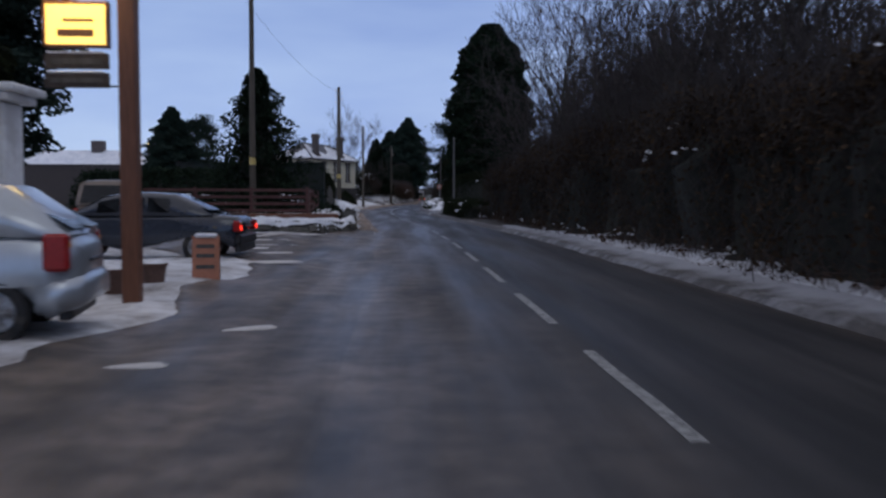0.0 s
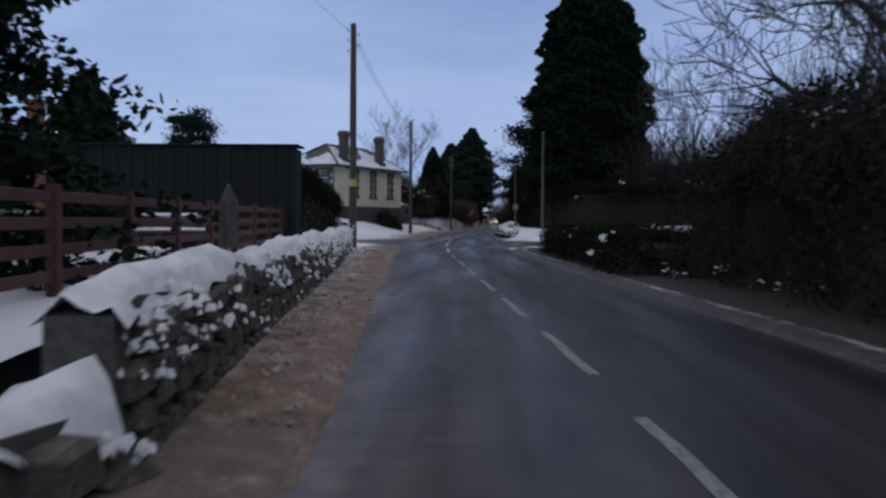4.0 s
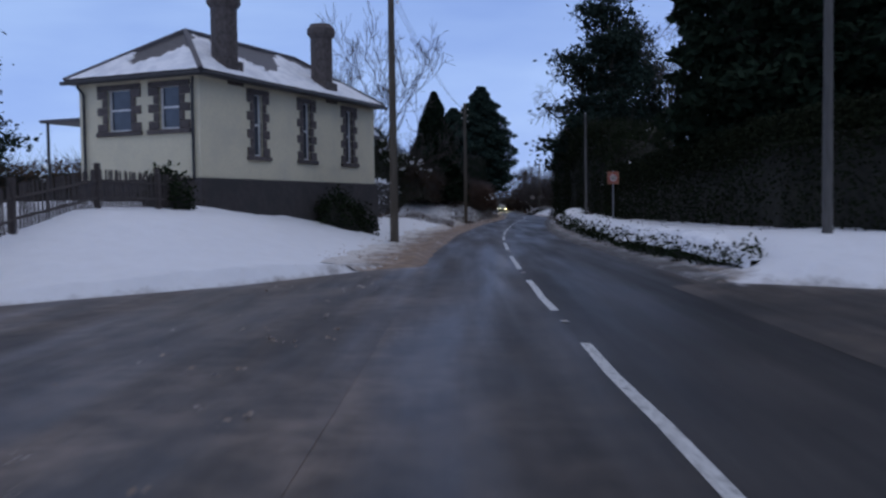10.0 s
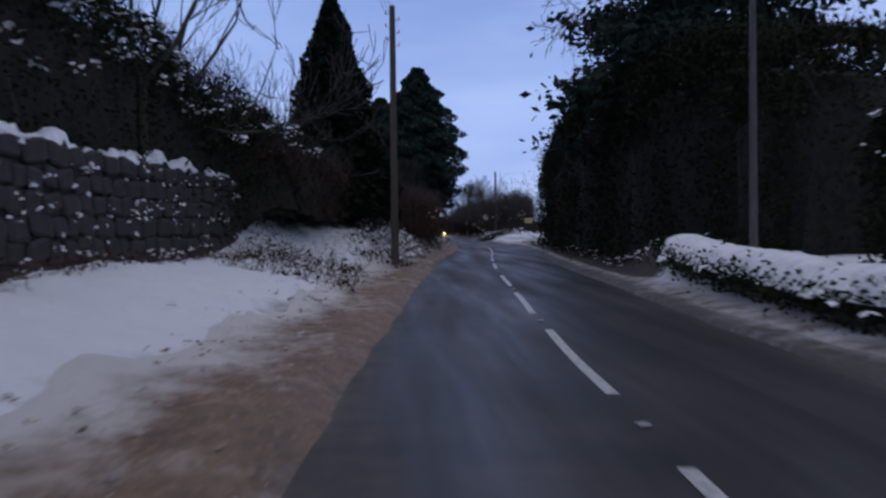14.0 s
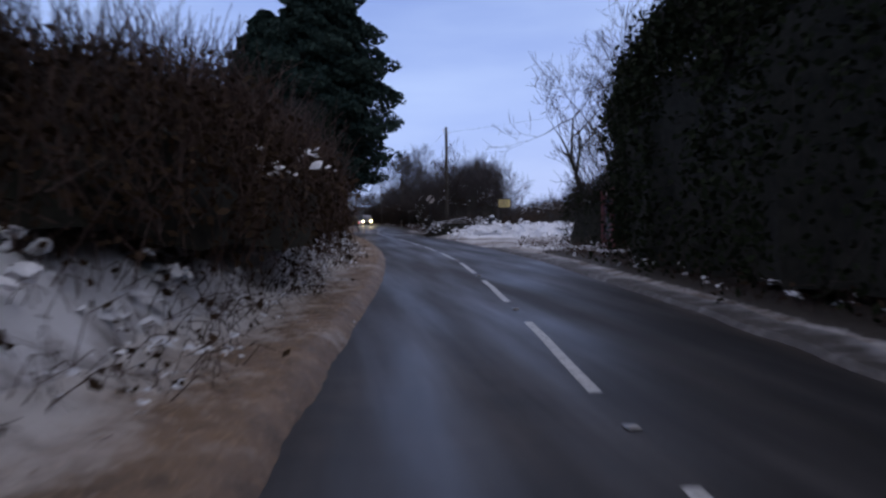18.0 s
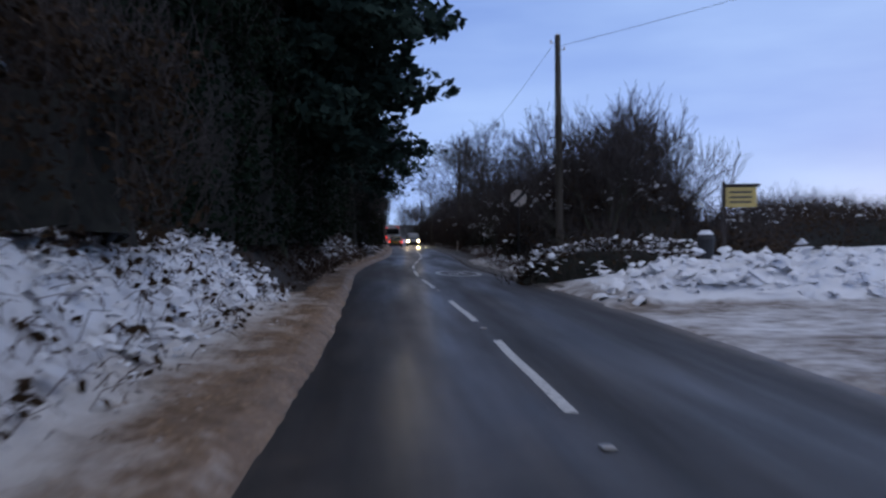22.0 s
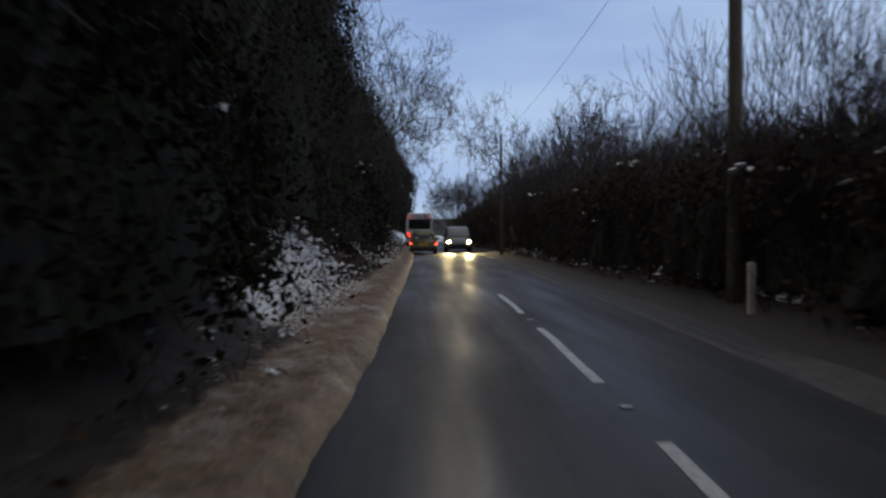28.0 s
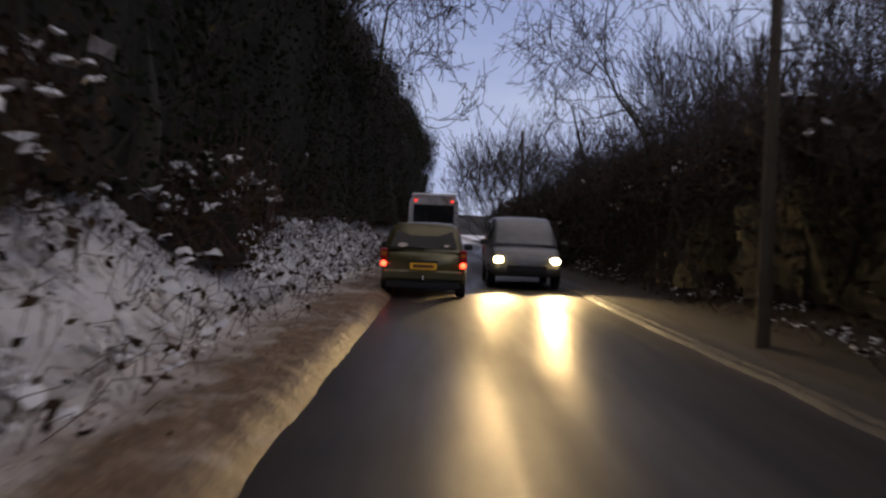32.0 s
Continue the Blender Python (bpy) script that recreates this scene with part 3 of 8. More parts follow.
# main road: one strip, gritty at the edges and damp in the wheel tracks
ry = np.concatenate([np.arange(-60, 6, 3.0), np.arange(6, 345, 0.5), np.arange(346, 400, 3.0)])
ru = np.concatenate([[-1.06], np.linspace(-1, 1, 25), [1.06]])
RU, RY = np.meshgrid(ru, ry)
RX = centre(RY) + np.where(RU < 0, RU * HALF_LEFT, RU * half_right(RY)) + 0.10 * wobble(RY, RY * 0 + 2, 0.8) * (np.abs(RU) > 1.01)
RZ = np.where(np.abs(RU) > 1.03, -0.05, 0.0)
# grit at the edges; the last term tints the left lane faintly brown
r_grit_tint = ease(-RU, 0.70, 1.0) * 0.75 + ease(RU, 0.82, 1.0) * 0.6 + band(RY, -60, 42, 6) * ease(-RU, 0.2, 0.9) * 0.45 + ease(-RU, -0.1, 0.15) * (0.10 + 0.12 * (RY < 125))
r_wet = 0.75 * ease(-RU, 0.60, 0.84) * (1 - ease(-RU, 0.93, 1.0)) * ease(RY, 60, 75) * (0.7 + 0.3 * wobble(RU, RY, 0.35)) + 0.6 * ease(RU, 0.55, 0.85) * (1 - ease(RU, 0.93, 1.0)) * (0.6 + 0.4 * wobble(RU, RY, 0.3))
r_wet = np.clip(r_wet + band(RY, 150, 400, 6) * ease(-RU, 0.80, 0.90) * (0.75 + 0.25 * wobble(RU, RY, 0.5, 2.0)), 0, 1)
r_grit_tint = r_grit_tint * (1 - 0.85 * r_wet)
r_grit_tint = np.clip(r_grit_tint + band(RY, 80, 96, 3) * ease(-RU, 0.3, 0.9) * 0.4, 0, 1)
solid("road", marked_grid("road", RX, RY, RZ, M_ROAD, r_grit_tint, r_wet), "wet grey asphalt country road with gritty slush along its edges", "road", "structure")


# the lane on the left and the mouth of the lane on the right
def lane(name, xs, lo, hi, label, dirt):
    V, X = np.meshgrid(np.concatenate([[0.0], np.linspace(0.02, 0.98, 21), [1.0]]), xs)
    Y = lo[:, None] + (hi - lo)[:, None] * V + 0.25 * wobble(X, V, 0.9) * ((V < 0.01) | (V > 0.99))
    near = np.abs(X - centre(Y))
    Z = np.where((V < 0.01) | (V > 0.99), -0.05, np.maximum(height(X, Y), 0.0) + 0.004 + 0.02 * ease(near, 2.25, 2.7))
    D = dirt + 0.35 * wobble(X, Y, 0.7) + 0.5 * ease(np.abs(V - 0.5), 0.3, 0.5)
    solid(name, marked_grid(name, X, Y, Z, M_ROAD, np.clip(D, 0, 1), 0.0), label, "road", "structure")


# the trodden forecourt of the inn, one with the road's edge
FV, FY = np.meshgrid(np.concatenate([np.linspace(0, 0.97, 22), [1.0]]), np.arange(-30, 42, 0.5))
f_in, f_out = centre(FY) - 2.05, -1.2 + 0.35 * wobble(FY, FY * 0, 0.5) + 0.2 * wobble(FY, FY * 0 + 3, 2.1) - 5.2 * ease(FY, 23, 33) * (1 - ease(FY, 37, 39.5))
FX = f_in + (f_out - f_in) * FV
FZ = np.where((FV > 0.99) | (FV < 0.01), -0.02, np.maximum(height(FX, FY), 0) + 0.006 + 0.02 * ease(FV, 0.1, 0.3))
f_dirt = np.clip(0.80 + 0.35 * wobble(FX, FY, 0.45) + 0.3 * ease(FV, 0.8, 1.0), 0.1, 1)
solid("forecourt", marked_grid("forecourt", FX, FY, FZ, M_ROAD, f_dirt, 0.0), "gritty brown-grey trodden forecourt beside the road", "forecourt", "structure")
lx = -np.concatenate([np.arange(1.9, 12, 0.4), np.arange(12, 61, 3.0)])
lane("side_road", lx, np.interp(-lx, [2, 3.3, 7, 10, 20, 60], [82.9, 84.9, 88.2, 89.3, 90.8, 94.3]), np.interp(-lx, [2, 3.5, 5, 7.7, 11, 20, 60], [103, 100.5, 97.6, 94.3, 93.3, 94.7, 98.7]), "gritty wet asphalt lane leaving between snowy verges", 0.45)
rx2 = np.concatenate([np.arange(2.4, 12, 0.4), np.arange(12, 61, 3.0)])
lane("side_road", rx2, 88.5 + 0.10 * (rx2 - 3) - 2.6 - 3.5 * (1 - ease(rx2, 3.0, 8.0)), 88.5 + 0.10 * (rx2 - 3) + 4.9 + 3.5 * (1 - ease(rx2, 3.0, 8.0)), "dark wet asphalt mouth of a side lane", 0.2)


# ploughed slush ridges along both edges
def ridge(name, sgn, y0, y1, w0, w1, top, label, step=0.1, dirt0=0.95, drop=0.75):
    yy = np.arange(y0, y1, step)
    uu = np.linspace(0, 1, 15)
    U, Y = np.meshgrid(uu, yy)
    edge = centre(Y) + sgn * (HALF_LEFT if sgn < 0 else half_right(Y))
    width = w0 + (w1 - w0) * (0.5 + 0.5 * wobble(Y, Y * 0, 0.5, 1.0))
    inner = edge - sgn * (0.16 + (0.10 if top < 0.2 else 0.045) * wobble(Y, Y * 0 + 5, 0.7) + 0.025 * wobble(Y, Y * 0 + 1, 4.0))
    X = inner + sgn * U * width
    fade = np.minimum(ease(Y, y0, y0 + 3), 1 - ease(Y, y1 - 3, y1))
    lumps = 0.22 * wobble(X * 2, Y, 1.1) + 0.20 * wobble(X * 1.5, Y, 3.3, 2.0) + 0.24 * wobble(X * 1.3, Y, 8.0, 4.0) + 0.20 * wobble(X, Y, 17.0, 5.0) + 0.16 * wobble(X, Y, 29.0, 6.0)
    lip = top * 0.75 * ease(U, 0.0, 0.16 if top < 0.2 else 0.12) * fade
    outer = np.maximum(height(X, Y), 0) + 0.025
    Z = lip + (np.maximum(outer - lip, 0)) * ease(U, 0.12, 1.0) + lumps * top * 0.55 * ease(U, 0.02, 0.2) * (1 - 0.7 * ease(U, 0.75, 1.0)) * fade
    Z = np.where(U < 0.01, 0.003, np.maximum(Z, np.where(U > 0.2, height(X, Y) + 0.02 * fade - 0.03 * (1 - fade), 0.006)))
    d = dirt0 - drop * U ** 2.2 + 0.14 * wobble(X, Y, 0.9)
    # same bands on the slush: brush, and under the cedars their painted shade
    dark = band(Y, 216, 226, 1) + 0.55 * band(Y, 226, 242, 1.5) + band(Y, 255.5, 269, 1) + band(Y, 280.5, 293, 1)
    grown = dark * 0.9 * ease(U, 0.4, 0.85) if sgn < 0 else 0.95 * band(Y, 266, 400, 2) * ease(U, -0.1, 0.2)
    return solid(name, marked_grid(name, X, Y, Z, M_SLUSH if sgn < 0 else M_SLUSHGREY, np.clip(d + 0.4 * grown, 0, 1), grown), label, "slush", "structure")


ridge("slush_bank", -1, 42, 79, 1.35, 1.75, 0.12, "dirty brown slush ploughed up along the stone wall")
ridge("slush_bank", -1, 101, 152, 1.5, 2.4, 0.16, "brown trodden slush along the snowy verge", drop=0.95)
ridge("slush_bank", -1, 150, 344, 1.3, 1.7, 0.21, "dirty brown slush ploughed up under the bank", drop=0.8)
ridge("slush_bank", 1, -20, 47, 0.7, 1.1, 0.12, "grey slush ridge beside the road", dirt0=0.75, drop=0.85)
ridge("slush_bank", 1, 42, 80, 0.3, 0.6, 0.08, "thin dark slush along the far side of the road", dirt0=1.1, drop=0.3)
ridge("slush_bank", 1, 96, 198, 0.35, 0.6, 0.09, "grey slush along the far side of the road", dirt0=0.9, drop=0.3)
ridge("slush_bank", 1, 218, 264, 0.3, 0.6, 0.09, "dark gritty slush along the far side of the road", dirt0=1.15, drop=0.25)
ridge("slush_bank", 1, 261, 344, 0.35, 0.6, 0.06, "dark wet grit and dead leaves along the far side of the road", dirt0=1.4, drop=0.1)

# a dark patched strip across the oncoming lane
PV, PU = np.meshgrid(np.linspace(0, 1, 6), np.linspace(0, 1, 14))
PX = 1.2 + 1.95 * PU
PY = 76.15 + 0.1 * PU + 0.62 * (PV - 0.5) * (1 + 0.35 * wobble(PU * 6, PV, 1.3)) + 0.1 * wobble(PU * 8, PV, 0.9, 3.0)
solid("road_patch", marked_grid("road_patch", PX, PY, 0.004 + 0 * PX, M_ROAD, 0.0, 1.0), "dark patched strip in the asphalt of the oncoming lane", "road", "structure")

# centre line: marks and reflecting studs
MARKS = [(11.6 + 4.85 * k, 3.1) for k in range(-8, 13)] + [(76.3, 5.0), (85.0, 5.2), (93.1, 5.0), (101.1, 5.4), (110.1, 5.6)]
MARKS += [(118.6 + 7.25 * k, 4.9) for k in range(4)] + [(149.9 + 7.3 * k, 4.8) for k in range(3)]
MARKS += [(172.1 + 7.6 * k, 5.0) for k in range(5)] + [(210.2, 4.8), (219.8, 4.9), (227.4, 4.8), (234.6, 4.8), (242.1, 4.8), (249.6, 4.8), (257.8, 4.8), (265.0, 4.8), (272.2, 4.8)]


def strip_mesh(name, y0, y1, half, z=0.005):
    v, f = [], []
    for k, y in enumerate(np.linspace(y0, y1, 4)):
        x = float(centre(y))
        e = 0.012 * math.sin(y * 9)
        v += [(x - half + e, y, z), (x + half + e, y, z)]
        if k:
            f.append((2 * k - 2, 2 * k - 1, 2 * k + 1, 2 * k))
    return mesh_from(name, v, f, M_PAINTOLD if y0 < 76 else M_PAINT)


def road_stud(y):
    s = thing("road_stud", pose(float(centre(y)), y, 0.004), "small metal road stud with a white reflector on the centre line", "road stud", "studs along the centre line")
    bm = bmesh.new()
    box(bm, -0.05, -0.06, 0, 0.05, 0.06, 0.014, 0.009)
    part("casting", bm, M_STEEL, s)
    bm = bmesh.new()
    box(bm, -0.035, -0.05, 0.013, 0.035, -0.038, 0.022, 0.003)
    part("reflector", bm, M_SIGNWHITE, s, "white reflector")


for y0, length in MARKS:
    solid("lane_mark", strip_mesh("lane_mark", y0, y0 + length, 0.055), "worn white centre-line mark painted on the asphalt", "road marking", "structure", "centre line marks")
for y0, length in MARKS:
    if y0 > 50 and (int(y0) % 2 or y0 > 110):
        road_stud(y0 - 1.2)

# ---- plants ----
def tubes(segs, sides):
    """Tapered tubes from rows of x0 y0 z0 x1 y1 z1 r0 r1, as corners and quads."""
    s = np.asarray(segs, float)
    a, b = s[:, :3], s[:, 3:6]
    d = b - a
    d = d / np.maximum(np.linalg.norm(d, axis=1, keepdims=True), 1e-9)
    up = np.where(np.abs(d[:, 2:3]) > 0.9, [[1.0, 0, 0]], [[0, 0, 1.0]])
    u = np.cross(d, up)
    u = u / np.linalg.norm(u, axis=1, keepdims=True)
    w = np.cross(d, u)
    an = np.arange(sides) * 2 * np.pi / sides
    ring = u[:, None, :] * np.cos(an)[None, :, None] + w[:, None, :] * np.sin(an)[None, :, None]
    lo = a[:, None, :] + ring * s[:, 6][:, None, None]
    hi = b[:, None, :] + ring * s[:, 7][:, None, None]
    co = np.concatenate([lo, hi], 1).reshape(-1, 3)
    k = np.arange(sides)
    q = np.stack([k, (k + 1) % sides, sides + (k + 1) % sides, sides + k], -1)
    quads = (q[None] + (np.arange(len(s)) * 2 * sides)[:, None, None]).reshape(-1, 4)
    return co, quads


def leaves(rng, centres, lo, hi, flat=0.3, long=1.6):
    """One small bent-free leaf or spray at each centre, lying at random."""
    n = len(centres)
    a = rng.normal(size=(n, 3))
    a[:, 2] *= 1 - flat
    a /= np.linalg.norm(a, axis=1, keepdims=True)
    b = np.cross(a, rng.normal(size=(n, 3)))
    b /= np.maximum(np.linalg.norm(b, axis=1, keepdims=True), 1e-9)
    s = rng.uniform(lo, hi, (n, 1))
    a, b = a * s * long / 2, b * s / 2
    co = np.stack([centres - a, centres - b * 0.9 + a * 0.1, centres + a, centres + b], 1).reshape(-1, 3)
    return co, np.arange(4 * n).reshape(n, 4)


def grow(rng, p, d, length, r, depth, segs, spread=0.6, up=0.12, kink=0.16, ratio=0.74, kids=(2, 3)):
    """Grow one branch and its side branches into segs, by depth."""
    steps = 3 if depth > 1 else 2
    for k in range(steps):
        d = d + rng.normal(size=3) * kink + np.array([0, 0, up])
        d /= np.linalg.norm(d)
        q = p + d * length / steps
        r1 = r * (0.80 if k < steps - 1 else 0.68)
        segs.append((*p, *q, r, r1, depth))
        if depth > 0 and (k > 0 or depth < 3):
            for _ in range(rng.integers(kids[0], kids[1] + 1) if k == steps - 1 else rng.integers(0, 2)):
                e = d + rng.normal(size=3) * spread
                e /= np.linalg.norm(e)
                grow(rng, q, e, length * ratio * rng.uniform(0.75, 1.1), max(r1 * 0.72, 0.006), depth - 1, segs, spread, up, kink, ratio, kids)
        p, r = q, r1


def bare_tree_meshes(seed, tall, depth=5, r=0.16, spread=0.6, up=0.12, stems=1, clear=0.28, lean=0.0, mat=M_TWIG, twig_r=1.0):
    rng = np.random.default_rng(seed)
    segs = []
    for s in range(stems):
        d = np.array([rng.normal() * 0.10 * stems + lean, rng.normal() * 0.10 * stems, 1.0])
        p = np.array([rng.normal() * 0.22 * (stems > 1), rng.normal() * 0.22 * (stems > 1), -0.15])
        grow(rng, p, d / np.linalg.norm(d), tall * clear, r * (1 if stems == 1 else 0.6), depth, segs, spread, up)
    s = np.array(segs)
    z = tall / max(s[:, 5].max(), 0.1)
    s[:, [2, 5]] *= z
    s[:, 6:8] = np.maximum(s[:, 6:8], 0.009 * twig_r)
    thick = s[:, 8] >= depth - 1
    c1, q1 = tubes(s[thick], 7)
    mid = (s[:, 8] < depth - 1) & (s[:, 8] >= 2)
    fine = s[:, 8] < 2
    c2, q2 = tubes(s[mid], 4)
    c3, q3 = tubes(s[fine], 3)
    return (fast_mesh("trunk", c1, q1, M_BARK, True), fast_mesh("bare_crown", np.concatenate([c2, c3]), np.concatenate([q2, q3 + len(c2)]), mat, False))


def oak_meshes(seed, tall, trunk=2.1, r=0.30):
    """A gnarled oak that forks low into thick, twisting, spreading boughs."""
    rng = np.random.default_rng(seed)
    segs = []
    fork = np.array([0.1, 0.0, trunk])
    segs.append((0, 0, -0.3, *(fork * 0.5), r * 1.25, r * 1.05, 6))
    segs.append((*(fork * 0.5), *fork, r * 1.05, r, 6))
    for k in range(5):
        a = k * 1.26 + rng.normal() * 0.25
        d = np.array([math.cos(a), math.sin(a), 0.75 + 0.35 * rng.uniform()])
        grow(rng, fork - [0, 0, 0.15 * k / 4], d / np.linalg.norm(d), tall * 0.27, r * 0.62, 5, segs, 0.62, 0.10, 0.24, 0.76, (2, 4))
    s = np.array(segs)
    s[:, :6] *= tall / s[:, 5].max()
    s[:, 6:8] = np.maximum(s[:, 6:8], 0.010)
    thick = s[:, 8] >= 4
    c1, q1 = tubes(s[thick], 7)
    c2, q2 = tubes(s[~thick & (s[:, 8] >= 2)], 4)
    c3, q3 = tubes(s[s[:, 8] < 2], 3)
    return (fast_mesh("trunk", c1, q1, M_BARK, True), fast_mesh("bare_crown", np.concatenate([c2, c3]), np.concatenate([q2, q3 + len(c2)]), M_TWIG, False))


def put_tree(meshes, x, y, z, turn, size, label, name="bare_tree", parts=("trunk", "bare_crown"), category="tree", group=""):
    t = thing(name, pose(x, y, z, 0, 0, turn) @ Matrix.Scale(size, 4), label, category, group)
    for n, me in zip(parts, meshes):
        child(n, me, t)
    return t


def conifer_meshes(seed, tall, base_r, skirt, sprays, mat, shape="cone", size=(0.16, 0.34), ragged=0.25, inner=1.0):
    """Trunk, boughs and needle sprays of an evergreen, over a core coloured as shade."""
    rng = np.random.default_rng(seed)
    n = sprays
    t = rng.uniform(0, 1, n) ** (1.25 if shape == "cone" else 0.9)
    h = skirt + t * (tall - skirt)
    if shape == "cone":
        rad = base_r * (1 - t) ** 0.8 + 0.12
    elif shape == "column":
        rad = base_r * np.clip(np.minimum(1.0, 0.72 + 1.4 * t) * (1 - t ** 5 * 0.75) - 0.05 * np.sin(t * 21), 0.1, 1.1)
    else:
        rad = base_r * (0.55 + 0.45 * np.sin(np.pi * np.clip(t * 0.9 + 0.12, 0, 1))) * (1 - t ** 4 * 0.8)
    an = rng.uniform(0, 2 * np.pi, n)
    lobe = 1 + ragged * (0.5 * np.sin(an * 5 + h * 1.7) + 0.5 * np.sin(an * 3 - h * 2.9) + 0.4 * np.sin(h * 6 + an * 9))
    rr = rad * lobe * (1 - 0.55 * rng.uniform(0, 1, n) ** 2.2)
    c = np.stack([rr * np.cos(an), rr * np.sin(an), h - 0.12 * rr], -1)
    co, q = leaves(rng, c, *size, flat=0.45, long=1.9)
    segs = [(0, 0, -0.3, 0, 0, tall * 0.55, 0.045 * base_r + 0.12, 0.03 * base_r + 0.07), (0, 0, tall * 0.55, 0, 0, tall * 0.97, 0.03 * base_r + 0.07, 0.02)]
    for k in range(46):
        i = rng.integers(0, n)
        e = c[i] * [0.85, 0.85, 1]
        segs.append((0, 0, e[2] + 0.25, *e, 0.05, 0.012))
    ct, qt = tubes(segs, 5)
    me_core = None
    # shell inside the crown, dark to stand for the shade there
    zz = np.linspace(skirt + 0.4, tall * 0.96, 16)
    aa = np.linspace(0, 2 * np.pi, 15)[:-1]
    tt = (zz - skirt) / (tall - skirt)
    if shape == "cone":
        cr = base_r * (1 - tt) ** 0.8 * 0.62
    elif shape == "column":
        cr = base_r * np.minimum(1.0, 0.72 + 1.4 * tt) * (1 - tt ** 5 * 0.8) * 0.74
    else:
        cr = base_r * (0.55 + 0.45 * np.sin(np.pi * np.clip(tt * 0.9 + 0.12, 0, 1))) * (1 - tt ** 4 * 0.85) * 0.55
    A, Z = np.meshgrid(aa, zz)
    R = cr[:, None] * (1 + 0.16 * np.sin(A * 5 + Z * 1.7) + 0.12 * np.sin(A * 3 - Z * 2.9))
    cc = np.stack([R * np.cos(A), R * np.sin(A), Z], -1).reshape(-1, 3)
    r_, k_ = A.shape
    i = np.arange(r_ * k_).reshape(r_, k_)
    qq = np.stack([i[:-1], np.roll(i, -1, 1)[:-1], np.roll(i, -1, 1)[1:], i[1:]], -1).reshape(-1, 4)
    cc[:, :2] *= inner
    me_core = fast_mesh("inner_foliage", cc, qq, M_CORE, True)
    return fast_mesh("trunk", ct, qt, M_BARK, True), fast_mesh("crown", co, q, mat, False), me_core


def pine_meshes(seed, tall, wide, clumps, per, mat, bare=0.3):
    """Trunk and boughs of an open pine with clumps of needles at the bough ends."""
    rng = np.random.default_rng(seed)
    segs = [(0, 0, -0.3, 0.1, 0, tall * 0.5, 0.022 * tall, 0.014 * tall), (0.1, 0, tall * 0.5, 0, 0.1, tall * 0.97, 0.014 * tall, 0.02)]
    cs = []
    for k in range(clumps):
        t = bare + (1 - bare) * (k + rng.uniform(0, 1)) / clumps
        a = k * 2.4 + rng.normal() * 0.4
        r = wide * (1.05 - 0.85 * ((t - bare) / (1 - bare)) ** 1.5) * rng.uniform(0.55, 1.1)
        root, tip = np.array([0.05, 0, t * tall * 0.93]), np.array([r * np.cos(a), r * np.sin(a), t * tall + rng.uniform(-0.02, 0.06) * tall])
        mid = (root + tip) / 2 + [0, 0, -0.04 * r]
        segs += [(*root, *mid, 0.006 * tall, 0.004 * tall), (*mid, *tip, 0.004 * tall, 0.012)]
        for q, s in ((tip, 1.0), (mid * 0.35 + tip * 0.65 + rng.normal(size=3) * 0.3, 0.8), (mid + rng.normal(size=3) * 0.5, 0.55)):
            cs.append(q + rng.normal(size=(int(per * s), 3)) * [0.075 * wide + 0.28, 0.075 * wide + 0.28, 0.16 + 0.015 * wide])
    c1, q1 = tubes(segs, 6)
    co, q = leaves(rng, np.concatenate(cs), 0.07, 0.20, flat=0.3, long=2.0)
    return fast_mesh("trunk", c1, q1, M_BARK, True), fast_mesh("crown", co, q, mat, False)


